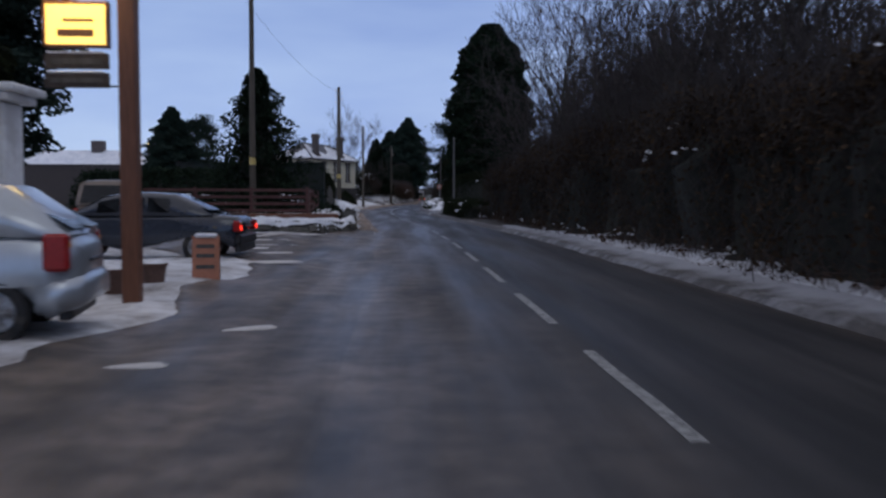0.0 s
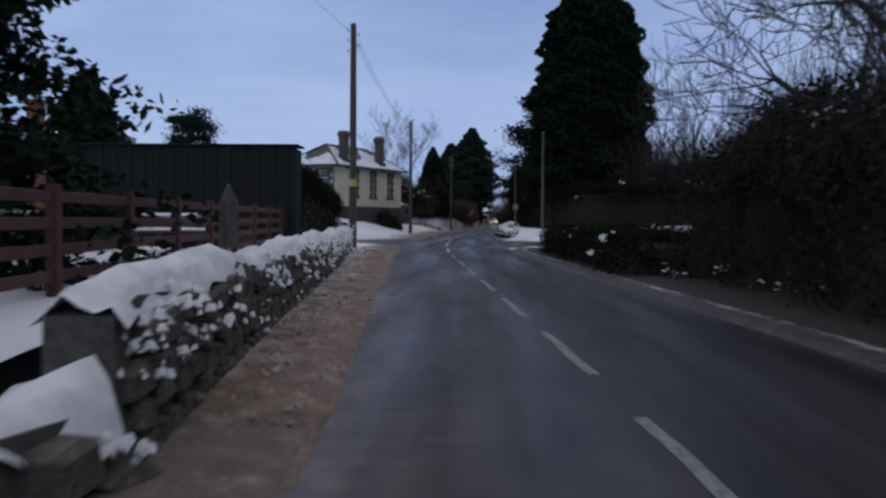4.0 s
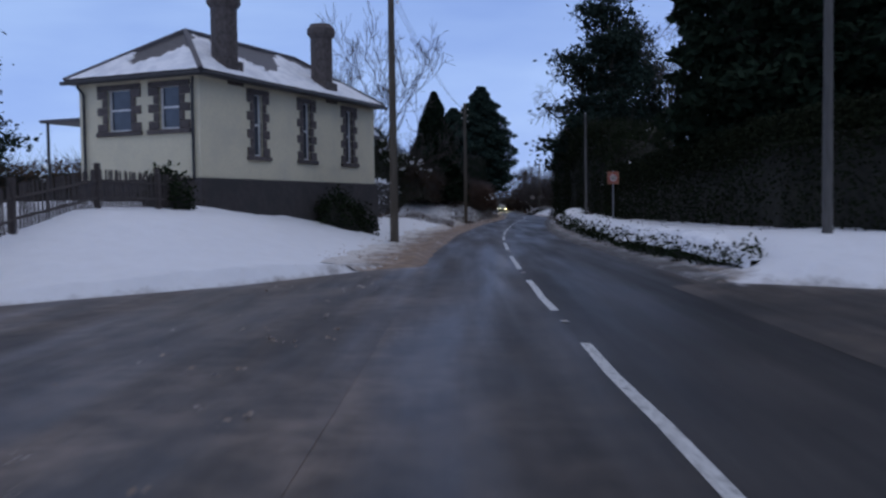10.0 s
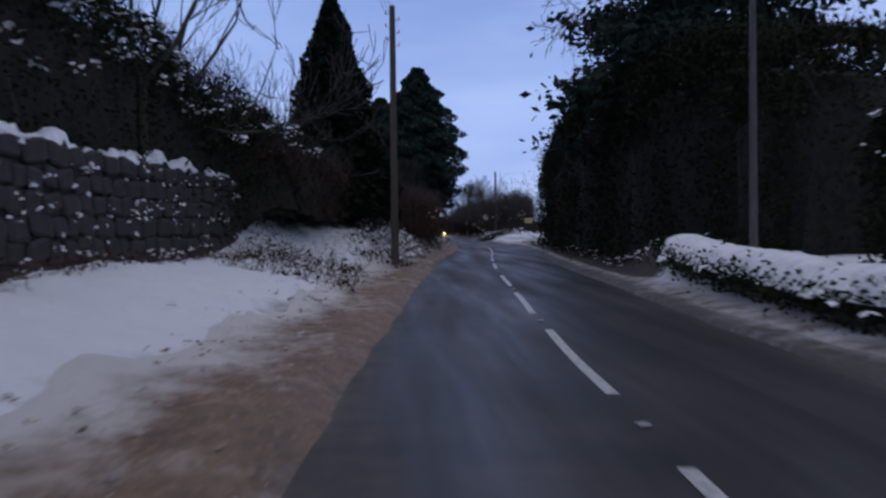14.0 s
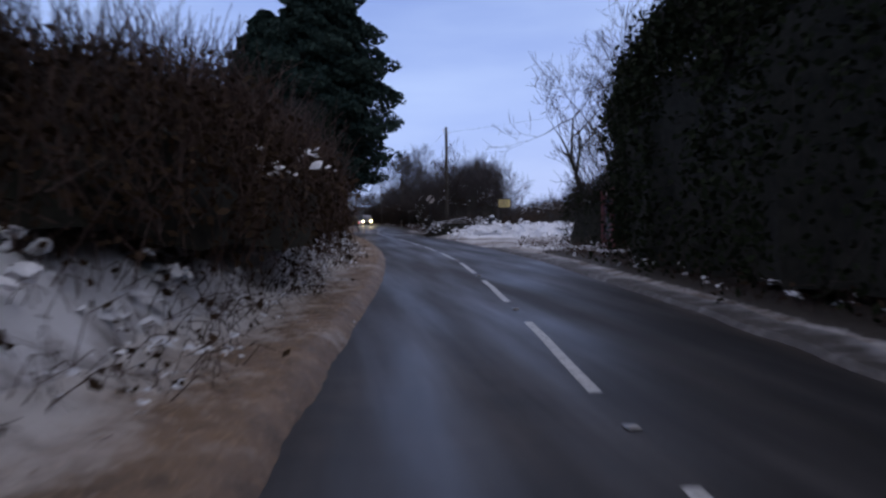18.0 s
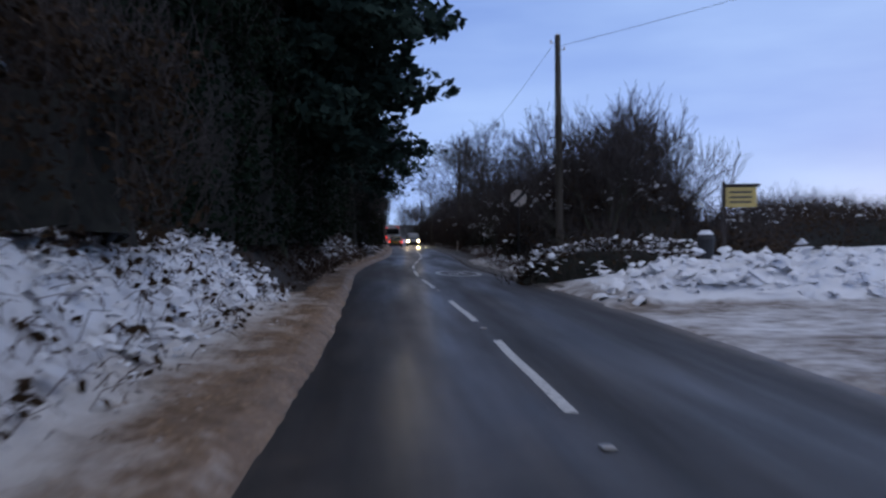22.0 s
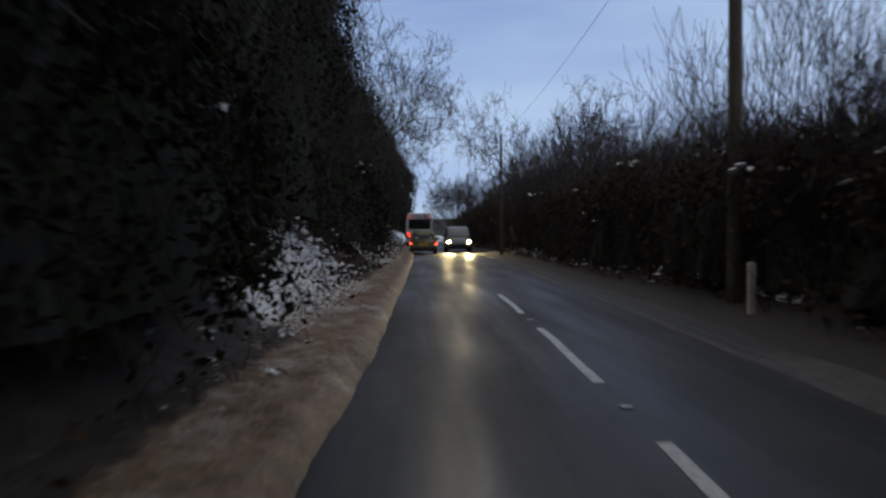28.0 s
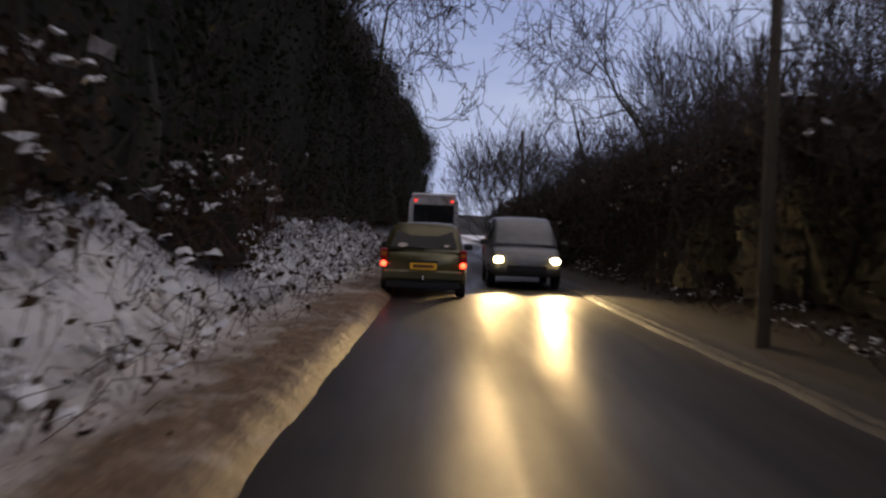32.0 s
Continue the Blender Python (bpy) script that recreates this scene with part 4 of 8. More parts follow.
def hedge(name, line, label, mat=M_LEAF, leaf=(0.05, 0.10), density=230, snow=0.0, seed=1, category="hedge", rough=0.22, twigs=0, twig_mat=None, box_top=0.85, per=1.0, cap=0.0, drift=0.55):
    """A hedge along a line of (x, y, half width, height): core coloured as inner shade, leaves over it, twigs and lying
    snow.
    """
    rng = np.random.default_rng(seed)
    ln = np.array(line, float)
    dist = np.concatenate([[0], np.cumsum(np.hypot(np.diff(ln[:, 0]), np.diff(ln[:, 1])))])
    total = dist[-1]
    ss = np.linspace(0, total, max(4, int(total / 0.55)))
    X, Y, Wd, Ht = (np.interp(ss, dist, ln[:, k]) for k in range(4))
    tx, ty = np.gradient(X, ss), np.gradient(Y, ss)
    nrm = np.hypot(tx, ty)
    nx, ny = ty / nrm, -tx / nrm
    th = np.linspace(0, np.pi, 11)
    cu = np.sign(np.cos(th)) * np.abs(np.cos(th)) ** (1 - box_top * 0.75)
    su = np.abs(np.sin(th)) ** (1 - box_top * 0.75)
    base = height(X, Y)
    U, S = np.meshgrid(th, ss)
    wob = 1 + rough * wobble(S * 1.0, U * 2.0, 1.1, seed) + rough * 0.6 * wobble(S * 2.7, U * 3.0, 1.4, seed + 2)
    endc = np.clip(np.minimum(ss, total - ss) / 0.7, 0.12, 1)[:, None] ** 0.5
    lat = cu[None] * Wd[:, None] * wob * endc
    zz = base[:, None] - 0.05 + su[None] * Ht[:, None] * (0.85 + 0.15 * wob) * endc
    lat_c = lat * (0.72 + 0.12 * rng.normal(size=lat.shape).clip(-1.5, 1.2))
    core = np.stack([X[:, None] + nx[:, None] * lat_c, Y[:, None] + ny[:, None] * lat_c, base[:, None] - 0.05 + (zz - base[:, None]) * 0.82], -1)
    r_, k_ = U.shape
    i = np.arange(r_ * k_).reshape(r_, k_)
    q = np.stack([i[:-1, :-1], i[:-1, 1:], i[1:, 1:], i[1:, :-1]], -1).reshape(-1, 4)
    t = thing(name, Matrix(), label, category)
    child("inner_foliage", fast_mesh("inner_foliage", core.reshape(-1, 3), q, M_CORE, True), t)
    area = float(np.sum((Ht * 2 + Wd * 2)) * total / len(ss))
    n = int(area * density * per)
    fi, fj = rng.uniform(0, r_ - 1.001, n), rng.uniform(0, k_ - 1.001, n)
    a, b = fi.astype(int), fj.astype(int)
    fa, fb = fi - a, fj - b
    full = np.stack([X[:, None] + nx[:, None] * lat, Y[:, None] + ny[:, None] * lat, zz], -1)
    pt = (full[a, b] * ((1 - fa) * (1 - fb))[:, None] + full[a + 1, b] * (fa * (1 - fb))[:, None] + full[a, b + 1] * ((1 - fa) * fb)[:, None] + full[a + 1, b + 1] * (fa * fb)[:, None])
    pt = pt + rng.normal(size=(n, 3)) * np.array([0.09, 0.09, 0.08]) * (1 + rough * 2)
    co, ql = leaves(rng, pt, *leaf, flat=0.2)
    lv = child("leaves", fast_mesh("leaves", co, ql, mat, False), t)
    lv["kind"] = "stuff"
    if cap:
        U2 = np.linspace(-1, 1, 9)
        S2 = np.linspace(0, total, max(6, int(total / 0.18)))
        SU, SS = np.meshgrid(U2, S2)
        x2, y2, w2, h2 = (np.interp(SS, dist, ln[:, k]) for k in range(4))
        tip = np.clip(np.minimum(SS, total - SS) / 2.5, 0, 1) ** 0.7
        n2x, n2y = np.interp(SS, ss, nx), np.interp(SS, ss, ny)
        rag = 0.5 * wobble(SS, SU, 2.1, seed) + 0.5 * wobble(SS, SU * 2, 5.5, seed + 1)
        z2 = height(x2, y2) + h2 * (0.93 + 0.08 * rag) + cap * tip * np.sqrt(np.clip(1.02 - SU ** 2, 0, 1)) - 0.16 * (np.abs(SU) > 0.95) - 0.12 * (1 - tip) - 0.12 * np.clip(rag - 0.42, 0, 1) * 6 * (np.abs(SU) > 0.3)
        la = SU * w2 * (0.95 + 0.22 * rag)
        kk = np.arange(SU.size).reshape(SU.shape)
        qc = np.stack([kk[:-1, :-1], kk[:-1, 1:], kk[1:, 1:], kk[1:, :-1]], -1).reshape(-1, 4)
        child("snow_cap", fast_mesh("snow_cap", np.stack([x2 + n2x * la, y2 + n2y * la, z2], -1).reshape(-1, 3), qc, M_SNOW, True), t, "thick ragged cap of snow")
    if twigs:
        m = int(total * twigs)
        k = rng.integers(0, n, m)
        p0 = pt[k]
        dr = rng.normal(size=(m, 3)) * [0.35, 0.35, 0.25] + [0, 0, 0.75]
        dr /= np.linalg.norm(dr, axis=1, keepdims=True)
        le = rng.uniform(0.3, 1.1, (m, 1))
        ct, qt = tubes(np.concatenate([p0 - dr * 0.3, p0 + dr * le, np.full((m, 1), 0.009), np.full((m, 1), 0.004)], 1), 3)
        tw = child("brushwood", fast_mesh("brushwood", ct, qt, twig_mat or M_TWIG, False), t)
        tw["kind"] = "stuff"
    if snow:
        m = int(total * 16 * snow)
        k = rng.integers(0, n, m * 6)
        top = pt[k]
        if drift < 0.5:
            top = top[wobble(top[:, 1], top[:, 2] * 1.6, 1.3, seed) > 0.12]
        top = top[top[:, 2] > np.interp(top[:, 1], np.sort(Y), base[np.argsort(Y)]) + drift * Ht.mean()][:m]
        snow_lumps("snow", top, rng, (0.05, 0.19) if drift > 0.5 else (0.07, 0.24), t, 0.3)
    return t


def snow_lumps(name, places, rng, size, parent, flat=0.45, mat=None, label="clumps of lying snow"):
    """Soft irregular caps of snow at the places, joined: each a cluster of small lumps."""
    if not len(places):
        return None
    places = np.repeat(places, 4, 0)
    n = len(places)
    places = places + rng.normal(size=(n, 3)) * [size[1] * 0.9, size[1] * 0.9, size[1] * 0.35]
    size = (size[0] * 0.45, size[1] * 0.62)
    an = np.arange(6) * np.pi / 3
    s = rng.uniform(*size, (n, 1, 1))
    ring = np.stack([np.cos(an), np.sin(an), an * 0], -1)[None] * s * rng.uniform(0.7, 1.25, (n, 6, 1))
    ring[:, :, 2] += rng.normal(size=(n, 6)) * s[:, :, 0] * 0.35
    up = ring * 0.55 + np.array([0, 0, 1]) * s * flat
    lo = places[:, None, :] + ring
    hi = places[:, None, :] + up
    tip = places[:, None, :] + np.array([0, 0, 1.0]) * s * flat * 1.25
    co = np.concatenate([lo, hi, tip, tip], 1).reshape(-1, 3)
    k = np.arange(6)
    q1 = np.stack([k, (k + 1) % 6, 6 + (k + 1) % 6, 6 + k], -1)
    q2 = np.array([[6, 7, 8, 12], [8, 9, 10, 12], [10, 11, 6, 12]])
    q = np.concatenate([q1, q2])
    quads = (q[None] + (np.arange(n) * 14)[:, None, None]).reshape(-1, 4)
    ob = child(name, fast_mesh(name, co, quads, mat or M_SNOW, True), parent, label)
    ob["kind"] = "stuff"
    return ob


def brush(name, seed, n, spots, label, tall=(0.2, 0.8), leaf_share=0.5, snow=0.10, leaf_mat=M_DRYLEAF, stem_mat=M_TWIG2, radius=0.006):
    """Arching bramble stems, dead leaves and snow flecks on a bank; spots: (x, y, half width, half depth)."""
    rng = np.random.default_rng(seed)
    sp = np.array(spots, float)
    wts = sp[:, 2] * sp[:, 3]
    k = rng.choice(len(sp), n, p=wts / wts.sum())
    x = sp[k, 0] + rng.uniform(-1, 1, n) * sp[k, 2]
    y = sp[k, 1] + rng.uniform(-1, 1, n) * sp[k, 3]
    z = height(x, y) - 0.05
    p = np.stack([x, y, z], -1)
    d = rng.normal(size=(n, 3)) * [0.6, 0.6, 0.2] + [0, 0, 0.8]
    d /= np.linalg.norm(d, axis=1, keepdims=True)
    le = rng.uniform(*tall, (n, 1))
    m1 = p + d * le * 0.6
    d2 = d + np.array([0, 0, -0.9]) + rng.normal(size=(n, 3)) * 0.35
    m2 = m1 + d2 / np.linalg.norm(d2, axis=1, keepdims=True) * le * 0.5
    rr = np.full((n, 1), radius)
    co, q = tubes(np.concatenate([np.concatenate([p, m1, rr, rr * 0.8], 1), np.concatenate([m1, m2, rr * 0.8, rr * 0.4], 1)]), 3)
    t = thing(name, Matrix(), label, "undergrowth", kind="stuff")
    child("stems", fast_mesh("stems", co, q, stem_mat, False), t)["kind"] = "stuff"
    nl = int(n * leaf_share)
    if nl:
        f = rng.uniform(0, 1, (nl, 1))
        i = rng.integers(0, n, nl)
        co, q = leaves(rng, m1[i] * (1 - f) + m2[i] * f + rng.normal(size=(nl, 3)) * 0.05, 0.04, 0.10)
        child("leaves", fast_mesh("leaves", co, q, leaf_mat, False), t)["kind"] = "stuff"
    ns = int(n * snow)
    if ns:
        i = rng.integers(0, n, ns)
        snow_lumps("snow", m1[i] + rng.normal(size=(ns, 3)) * 0.03, rng, (0.03, 0.09), t, 0.3)
    return t

# ---- built things: helpers ----
def wall_frame(o, d):
    """Pose with its x along d on the ground plan, z up, at o."""
    a = math.degrees(math.atan2(d[1], d[0]))
    return pose(o[0], o[1], o[2] if len(o) > 2 else 0, 0, 0, a)


def stone_mesh(seed, mat=M_STONE):
    r = random.Random(seed)
    bm = bmesh.new()
    bmesh.ops.create_cube(bm, size=1)
    bmesh.ops.bevel(bm, geom=list(bm.edges), offset=0.16, segments=1, affect="EDGES")
    for v in bm.verts:
        v.co += Vector((r.uniform(-0.07, 0.07), r.uniform(-0.05, 0.05), r.uniform(-0.07, 0.07)))
    me = bpy.data.meshes.new("stone")
    bm.to_mesh(me)
    bm.free()
    me.materials.append(mat)
    return me


STONES = [stone_mesh(s) for s in range(7)]
BLOCKS = [stone_mesh(s, M_PLINTH) for s in range(7)]


def rubble_wall(line, label, high, thick, course, long, snow=0.12, limit=280, seed=3, name="stone_wall", jitter=0.0, stones=STONES, core=M_MORTAR):
    """A rubble wall along a line: core, face stones of their own, lying snow along the top."""
    r = random.Random(seed)
    t = thing(name, Matrix(), label, "wall")
    ln = np.array(line, float)
    dist = np.concatenate([[0], np.cumsum(np.hypot(np.diff(ln[:, 0]), np.diff(ln[:, 1])))])
    ss = np.linspace(0, dist[-1], max(3, int(dist[-1] / 0.25)))
    X, Y = np.interp(ss, dist, ln[:, 0]), np.interp(ss, dist, ln[:, 1])
    tx, ty = np.gradient(X, ss), np.gradient(Y, ss)
    nx, ny = ty / np.hypot(tx, ty), -tx / np.hypot(tx, ty)
    H = high * (1 + 0.08 * wobble(ss, ss * 0, 1.1, seed) + 0.06 * wobble(ss, ss * 0 + 3, 4.0, seed))
    base = -0.06 + 0 * X
    prof = [(0.5, 0), (0.46, 0.97), (-0.46, 0.97), (-0.5, 0)]
    co = np.stack([np.stack([X + nx * thick * 0.86 * a, Y + ny * thick * 0.86 * a, base + (H - base) * b], -1) for a, b in prof], 1).reshape(-1, 3)
    k = np.arange(len(ss) - 1)[:, None] * 4
    q = np.concatenate([k + np.array([j, j + 1, j + 5, j + 4]) for j in range(3)])
    ends = np.array([[0, 1, 2, 3], [4 * len(ss) - 1, 4 * len(ss) - 2, 4 * len(ss) - 3, 4 * len(ss) - 4]])
    child("core", fast_mesh("core", co, np.concatenate([q, ends]), core, False), t)
    n = 0
    rows = int(high / course)
    for row in range(rows):
        s = r.uniform(0, long)
        while s < dist[-1] - 0.1 and n < limit:
            w = long * r.uniform(0.6, 1.35)
            c = min(s + w / 2, dist[-1])
            x, y = np.interp(c, dist, ln[:, 0]), np.interp(c, dist, ln[:, 1])
            i = min(len(ss) - 1, int(c / dist[-1] * (len(ss) - 1)))
            a = math.degrees(math.atan2(ty[i], tx[i]))
            m = pose(x + nx[i] * (thick / 2 - 0.05), y + ny[i] * (thick / 2 - 0.05), (row + 0.5) * course + r.uniform(-0.045, 0.045) * (1 + 2 * jitter), r.uniform(-10, 10), r.uniform(-11, 11), a)
            child("stone", stones[r.randrange(7)], t, m=m @ Matrix.Diagonal((w * 0.94 * (1 + jitter * r.uniform(-0.3, 0.4)), 0.22 + 0.2 * jitter, course * r.uniform(0.82, 1.02) * (1 + jitter * r.uniform(-0.2, 0.7)), 1)))
            s += w
            n += 1
    if snow:
        U = np.linspace(-1, 1, 7)
        SU, SS = np.meshgrid(U, ss)
        gap = np.clip(0.72 + 0.75 * wobble(SS, SS * 0 + 7, 1.7, seed) + 0.55 * wobble(SS, SU, 4.2, seed), 0, 1.3)
        top = H[:, None] - 0.03 + snow * np.sqrt(np.clip(1 - SU ** 2, 0, 1)) * gap - 0.05 * (np.abs(SU) > 0.9) * (1 + wobble(SS, SU, 6.0)) - 0.20 * (SU > 0.9) * np.clip(0.35 + wobble(SS, SS * 0 + 2, 3.1, seed) + 0.7 * wobble(SS, SS * 0, 7.3, seed), 0, 1.1)
        lat = SU * thick * 0.56 * (0.9 + 0.2 * wobble(SS, SU * 0, 3.0, 1.0))
        co = np.stack([X[:, None] + nx[:, None] * lat, Y[:, None] + ny[:, None] * lat, top], -1).reshape(-1, 3)
        kk = np.arange(len(ss) * 7).reshape(len(ss), 7)
        q = np.stack([kk[:-1, :-1], kk[:-1, 1:], kk[1:, 1:], kk[1:, :-1]], -1).reshape(-1, 4)
        child("snow_cap", fast_mesh("snow_cap", co, q, M_SNOW, True), t, "uneven cap of snow")
        rg = np.random.default_rng(seed)
        i = rg.integers(0, len(ss), int(dist[-1] * 15))
        z = H[i] * (0.08 + 0.9 * rg.uniform(0.0, 1.0, len(i)) ** 0.5)
        pl = np.stack([X[i] + nx[i] * thick * 0.5, Y[i] + ny[i] * thick * 0.5, z], -1)
        keep = wobble(pl[:, 1], pl[:, 2] * 2, 1.9, seed) > -0.1
        snow_lumps("snow", pl[keep], rg, (0.025, 0.085), t, 1.0)
    return t


# ---- the inn and its forecourt ----
inn = thing("inn", Matrix(), "white-painted roadside inn with a pillared porch", "building")
bm = bmesh.new()
box(bm, -15, 4, -0.1, -5.75, 21.3, 6.4, 0.02)
part("wall", bm, M_WHITEWALL, inn)
bm = bmesh.new()
prism(bm, [(-15.4, 6.4), (-10.4, 9.2), (-5.35, 6.4)], 3.6, 21.7)
part("roof", bm, M_SLATE, inn)
for y0 in (20.9,):
    bm = bmesh.new()
    box(bm, -5.6, y0, -0.05, -4.42, y0 + 0.7, 2.8, 0.03)
    box(bm, -5.66, y0 - 0.06, -0.05, -4.36, y0 + 0.76, 0.35, 0.03)
    part("porch_pier", bm, M_WHITEWALL, inn)
bm = bmesh.new()
box(bm, -6.2, 20.7, 2.8, -4.28, 21.8, 2.93, 0.02)
box(bm, -6.2, 20.6, 2.932, -4.15, 21.9, 3.05, 0.03)
part("cornice", bm, M_WHITEWALL, inn)
for k, zz in enumerate((1.0, 4.0)):
    bm = bmesh.new()
    box(bm, -5.76, 8, zz, -5.70, 9.3, zz + 1.5, 0.01)
    part("window", bm, M_PANE, inn)
rg_ball = np.random.default_rng(5)
ball = thing("topiary_ball", pose(-4.75, 21.2, 3.05), "clipped round evergreen bush on the porch roof", "shrub")
pts = rg_ball.normal(size=(900, 3))
pts = pts / np.linalg.norm(pts, axis=1, keepdims=True) * rg_ball.uniform(0.24, 0.37, (900, 1)) + [0, 0, 0.33]
co, q = leaves(rg_ball, pts, 0.05, 0.10)
child("leaves", fast_mesh("leaves", co, q, M_LEAF), ball)["kind"] = "stuff"
bm = bmesh.new()
# dark ball standing for the shade between the leaves
bmesh.ops.create_icosphere(bm, subdivisions=2, radius=0.27, matrix=pose(0, 0, 0.31))
for v in bm.verts:
    v.co *= 1 + 0.08 * nz(v.co.x * 9, v.co.y * 9, v.co.z * 9)
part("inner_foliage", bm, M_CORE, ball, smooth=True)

sign = thing("inn_sign", pose(-1.78, 18.3, 0), "brown timber post with a lit yellow hanging inn sign", "sign")
bm = bmesh.new()
box(bm, -0.105, -0.105, -0.1, 0.105, 0.105, 4.9, 0.012)
part("post", bm, M_BROWNWOOD, sign)
bm = bmesh.new()
box(bm, -1.05, -0.04, 3.84, -0.1, 0.04, 3.92, 0.01)
rod(bm, (-1.0, 0, 2.68), (-1.0, 0, 3.9), 0.012)
rod(bm, (-0.1, 0, 2.72), (-0.42, 0, 2.72), 0.012)
part("bracket", bm, M_BLACK, sign)
bm = bmesh.new()
box(bm, -1.0, -0.045, 3.22, -0.26, 0.045, 3.72, 0.015)
part("panel", bm, M_LAMPLIT, sign, "glowing yellow panel")
bm = bmesh.new()
for x0, z0, x1, z1 in ((-1.03, 3.19, -0.23, 3.225), (-1.03, 3.715, -0.23, 3.75), (-1.03, 3.19, -0.995, 3.75), (-0.265, 3.19, -0.23, 3.75)):
    box(bm, x0, -0.055, z0, x1, 0.055, z1, 0.006)
part("frame", bm, M_BROWNWOOD, sign)
for z0, z1 in ((3.32, 3.41), (3.50, 3.54)):
    bm = bmesh.new()
    box(bm, -0.85 + (z1 - 3.41) * 0.5, -0.052, z0, -0.41, -0.046, z1)
    part("lettering_bar", bm, M_BROWNWOOD, sign, "dark bar of unreadable lettering")
bm = bmesh.new()
rod(bm, (-1.02, -0.1, 3.83), (-0.2, -0.1, 3.83), 0.035)
part("lamp_tube", bm, M_LAMPTUBE, sign, "glowing warm lamp tube")
for z0, z1 in ((2.93, 3.12), (2.70, 2.88)):
    bm = bmesh.new()
    box(bm, -1.03, -0.025, z0, -0.24, 0.025, z1, 0.006)
    part("board", bm, M_DARKWOOD, sign, "small weathered hanging board")
    bm = bmesh.new()
    box(bm, -0.95, -0.031, z0 + 0.06, -0.32, -0.027, z1 - 0.06)
    part("lettering_bar", bm, M_POLEGREY, sign, "pale bar of unreadable lettering")
    bm = bmesh.new()
    box(bm, -1.0, -0.03, z1 + 0.001, -0.3, 0.03, z1 + 0.025, 0.01)
    part("snow_cap", bm, M_SNOW, sign, "thin line of snow")
lamp = new("sign_lamp", bpy.data.lights.new("sign_lamp", "AREA"))
lamp.data.energy, lamp.data.size, lamp.data.color = 5, 0.6, (1.0, 0.70, 0.32)
lamp.matrix_world = look((-2.4, 17.9, 3.95), (-2.3, 18.3, 3.2))

for x, y in ((-2.2, 18.95), (-1.98, 20.0)):
    tub = thing("planter_tub", pose(x, y, 0.03) @ Matrix.Diagonal((0.68, 0.68, 0.80, 1)), "round terracotta tub with snow on its soil", "planter", "tubs beside the sign post")
    bm = bmesh.new()
    rod(bm, (0, 0, 0), (0, 0, 0.42), 0.20, 0.27, 14)
    rod(bm, (0, 0, 0.42), (0, 0, 0.47), 0.30, 0.30, 14)
    part("pot", bm, M_TERRA, tub)
    bm = bmesh.new()
    rod(bm, (0, 0, 0.468), (0, 0, 0.52), 0.26, 0.16, 12)
    part("snow_cap", bm, M_SNOW, tub, "cap of snow")
board = thing("pavement_board", pose(-1.42, 20.9, 0.05, 0, 0, 8) @ Matrix.Diagonal((0.85, 0.85, 0.85, 1)), "orange and brown A-board standing in the snow", "sign")
for sgn in (-1, 1):
    bm = bmesh.new()
    box(bm, -0.24, -0.02, 0, 0.24, 0.02, 0.85, 0.012, pose(0, sgn * 0.17, 0, sgn * 11))
    part("panel", bm, M_SIGNPINK if sgn < 0 else M_DARKWOOD, board, "faded orange panel" if sgn < 0 else "")
for z in (0.25, 0.45, 0.62):
    bm = bmesh.new()
    box(bm, -0.17, -0.028, z, 0.15, -0.022, z + 0.07, 0, pose(0, -0.17, 0, -11))
    part("lettering_bar", bm, M_POLEGREY, board, "pale bar of unreadable lettering")
bm = bmesh.new()
box(bm, -0.2, -0.09, 0.80, 0.2, 0.09, 0.88, 0.03)
part("snow_cap", bm, M_SNOW, board, "strip of snow")

# garden: rockery, timber edging, walls, fence, tables
rubble_wall([(-9.5, 40.7), (-3.4, 40.7), (-0.75, 41.1), (-0.55, 42.0)], "low rockery of rough stones half buried in snow", 0.46, 0.5, 0.24, 0.5, 0.2, 60, 7, "rockery", 1.0)
rubble_wall([(-0.55, 42.0), (-1.2, 49), (-2.15, 60.6), (-3.0, 69), (-3.55, 74.4)], "rubble garden wall thick with lying snow", 0.92, 0.45, 0.21, 0.38, 0.17, 290, 8)
bm = bmesh.new()
box(bm, -9.6, 41.5, 0.3, -0.95, 41.68, 0.72, 0.02)
solid("timber_edging", bpy.data.meshes.new("timber_edging"), "long brown timber sleeper edging the raised bed", "edging", "structure")
ed = bpy.data.objects["timber_edging"].data
bm.to_mesh(ed)
bm.free()
ed.materials.append(M_BROWNWOOD)
xs, ys = np.meshgrid(np.linspace(-11, -1.0, 40), np.linspace(41.7, 64, 70))
ok = xs - (-0.6 - 0.085 * (ys - 42))
zs = 0.62 + 0.06 * wobble(xs, ys, 1.4) - 0.62 * ease(ys, 60, 63.8)
xs = np.minimum(xs, -0.85 - 0.086 * (ys - 42))
solid("garden_bed", marked_grid("garden_bed", xs, ys, zs, M_GROUND, 0.1, 0.3 * (1 - ease(ys, 42, 45))), "snow-covered raised garden behind the wall", "garden", "structure")


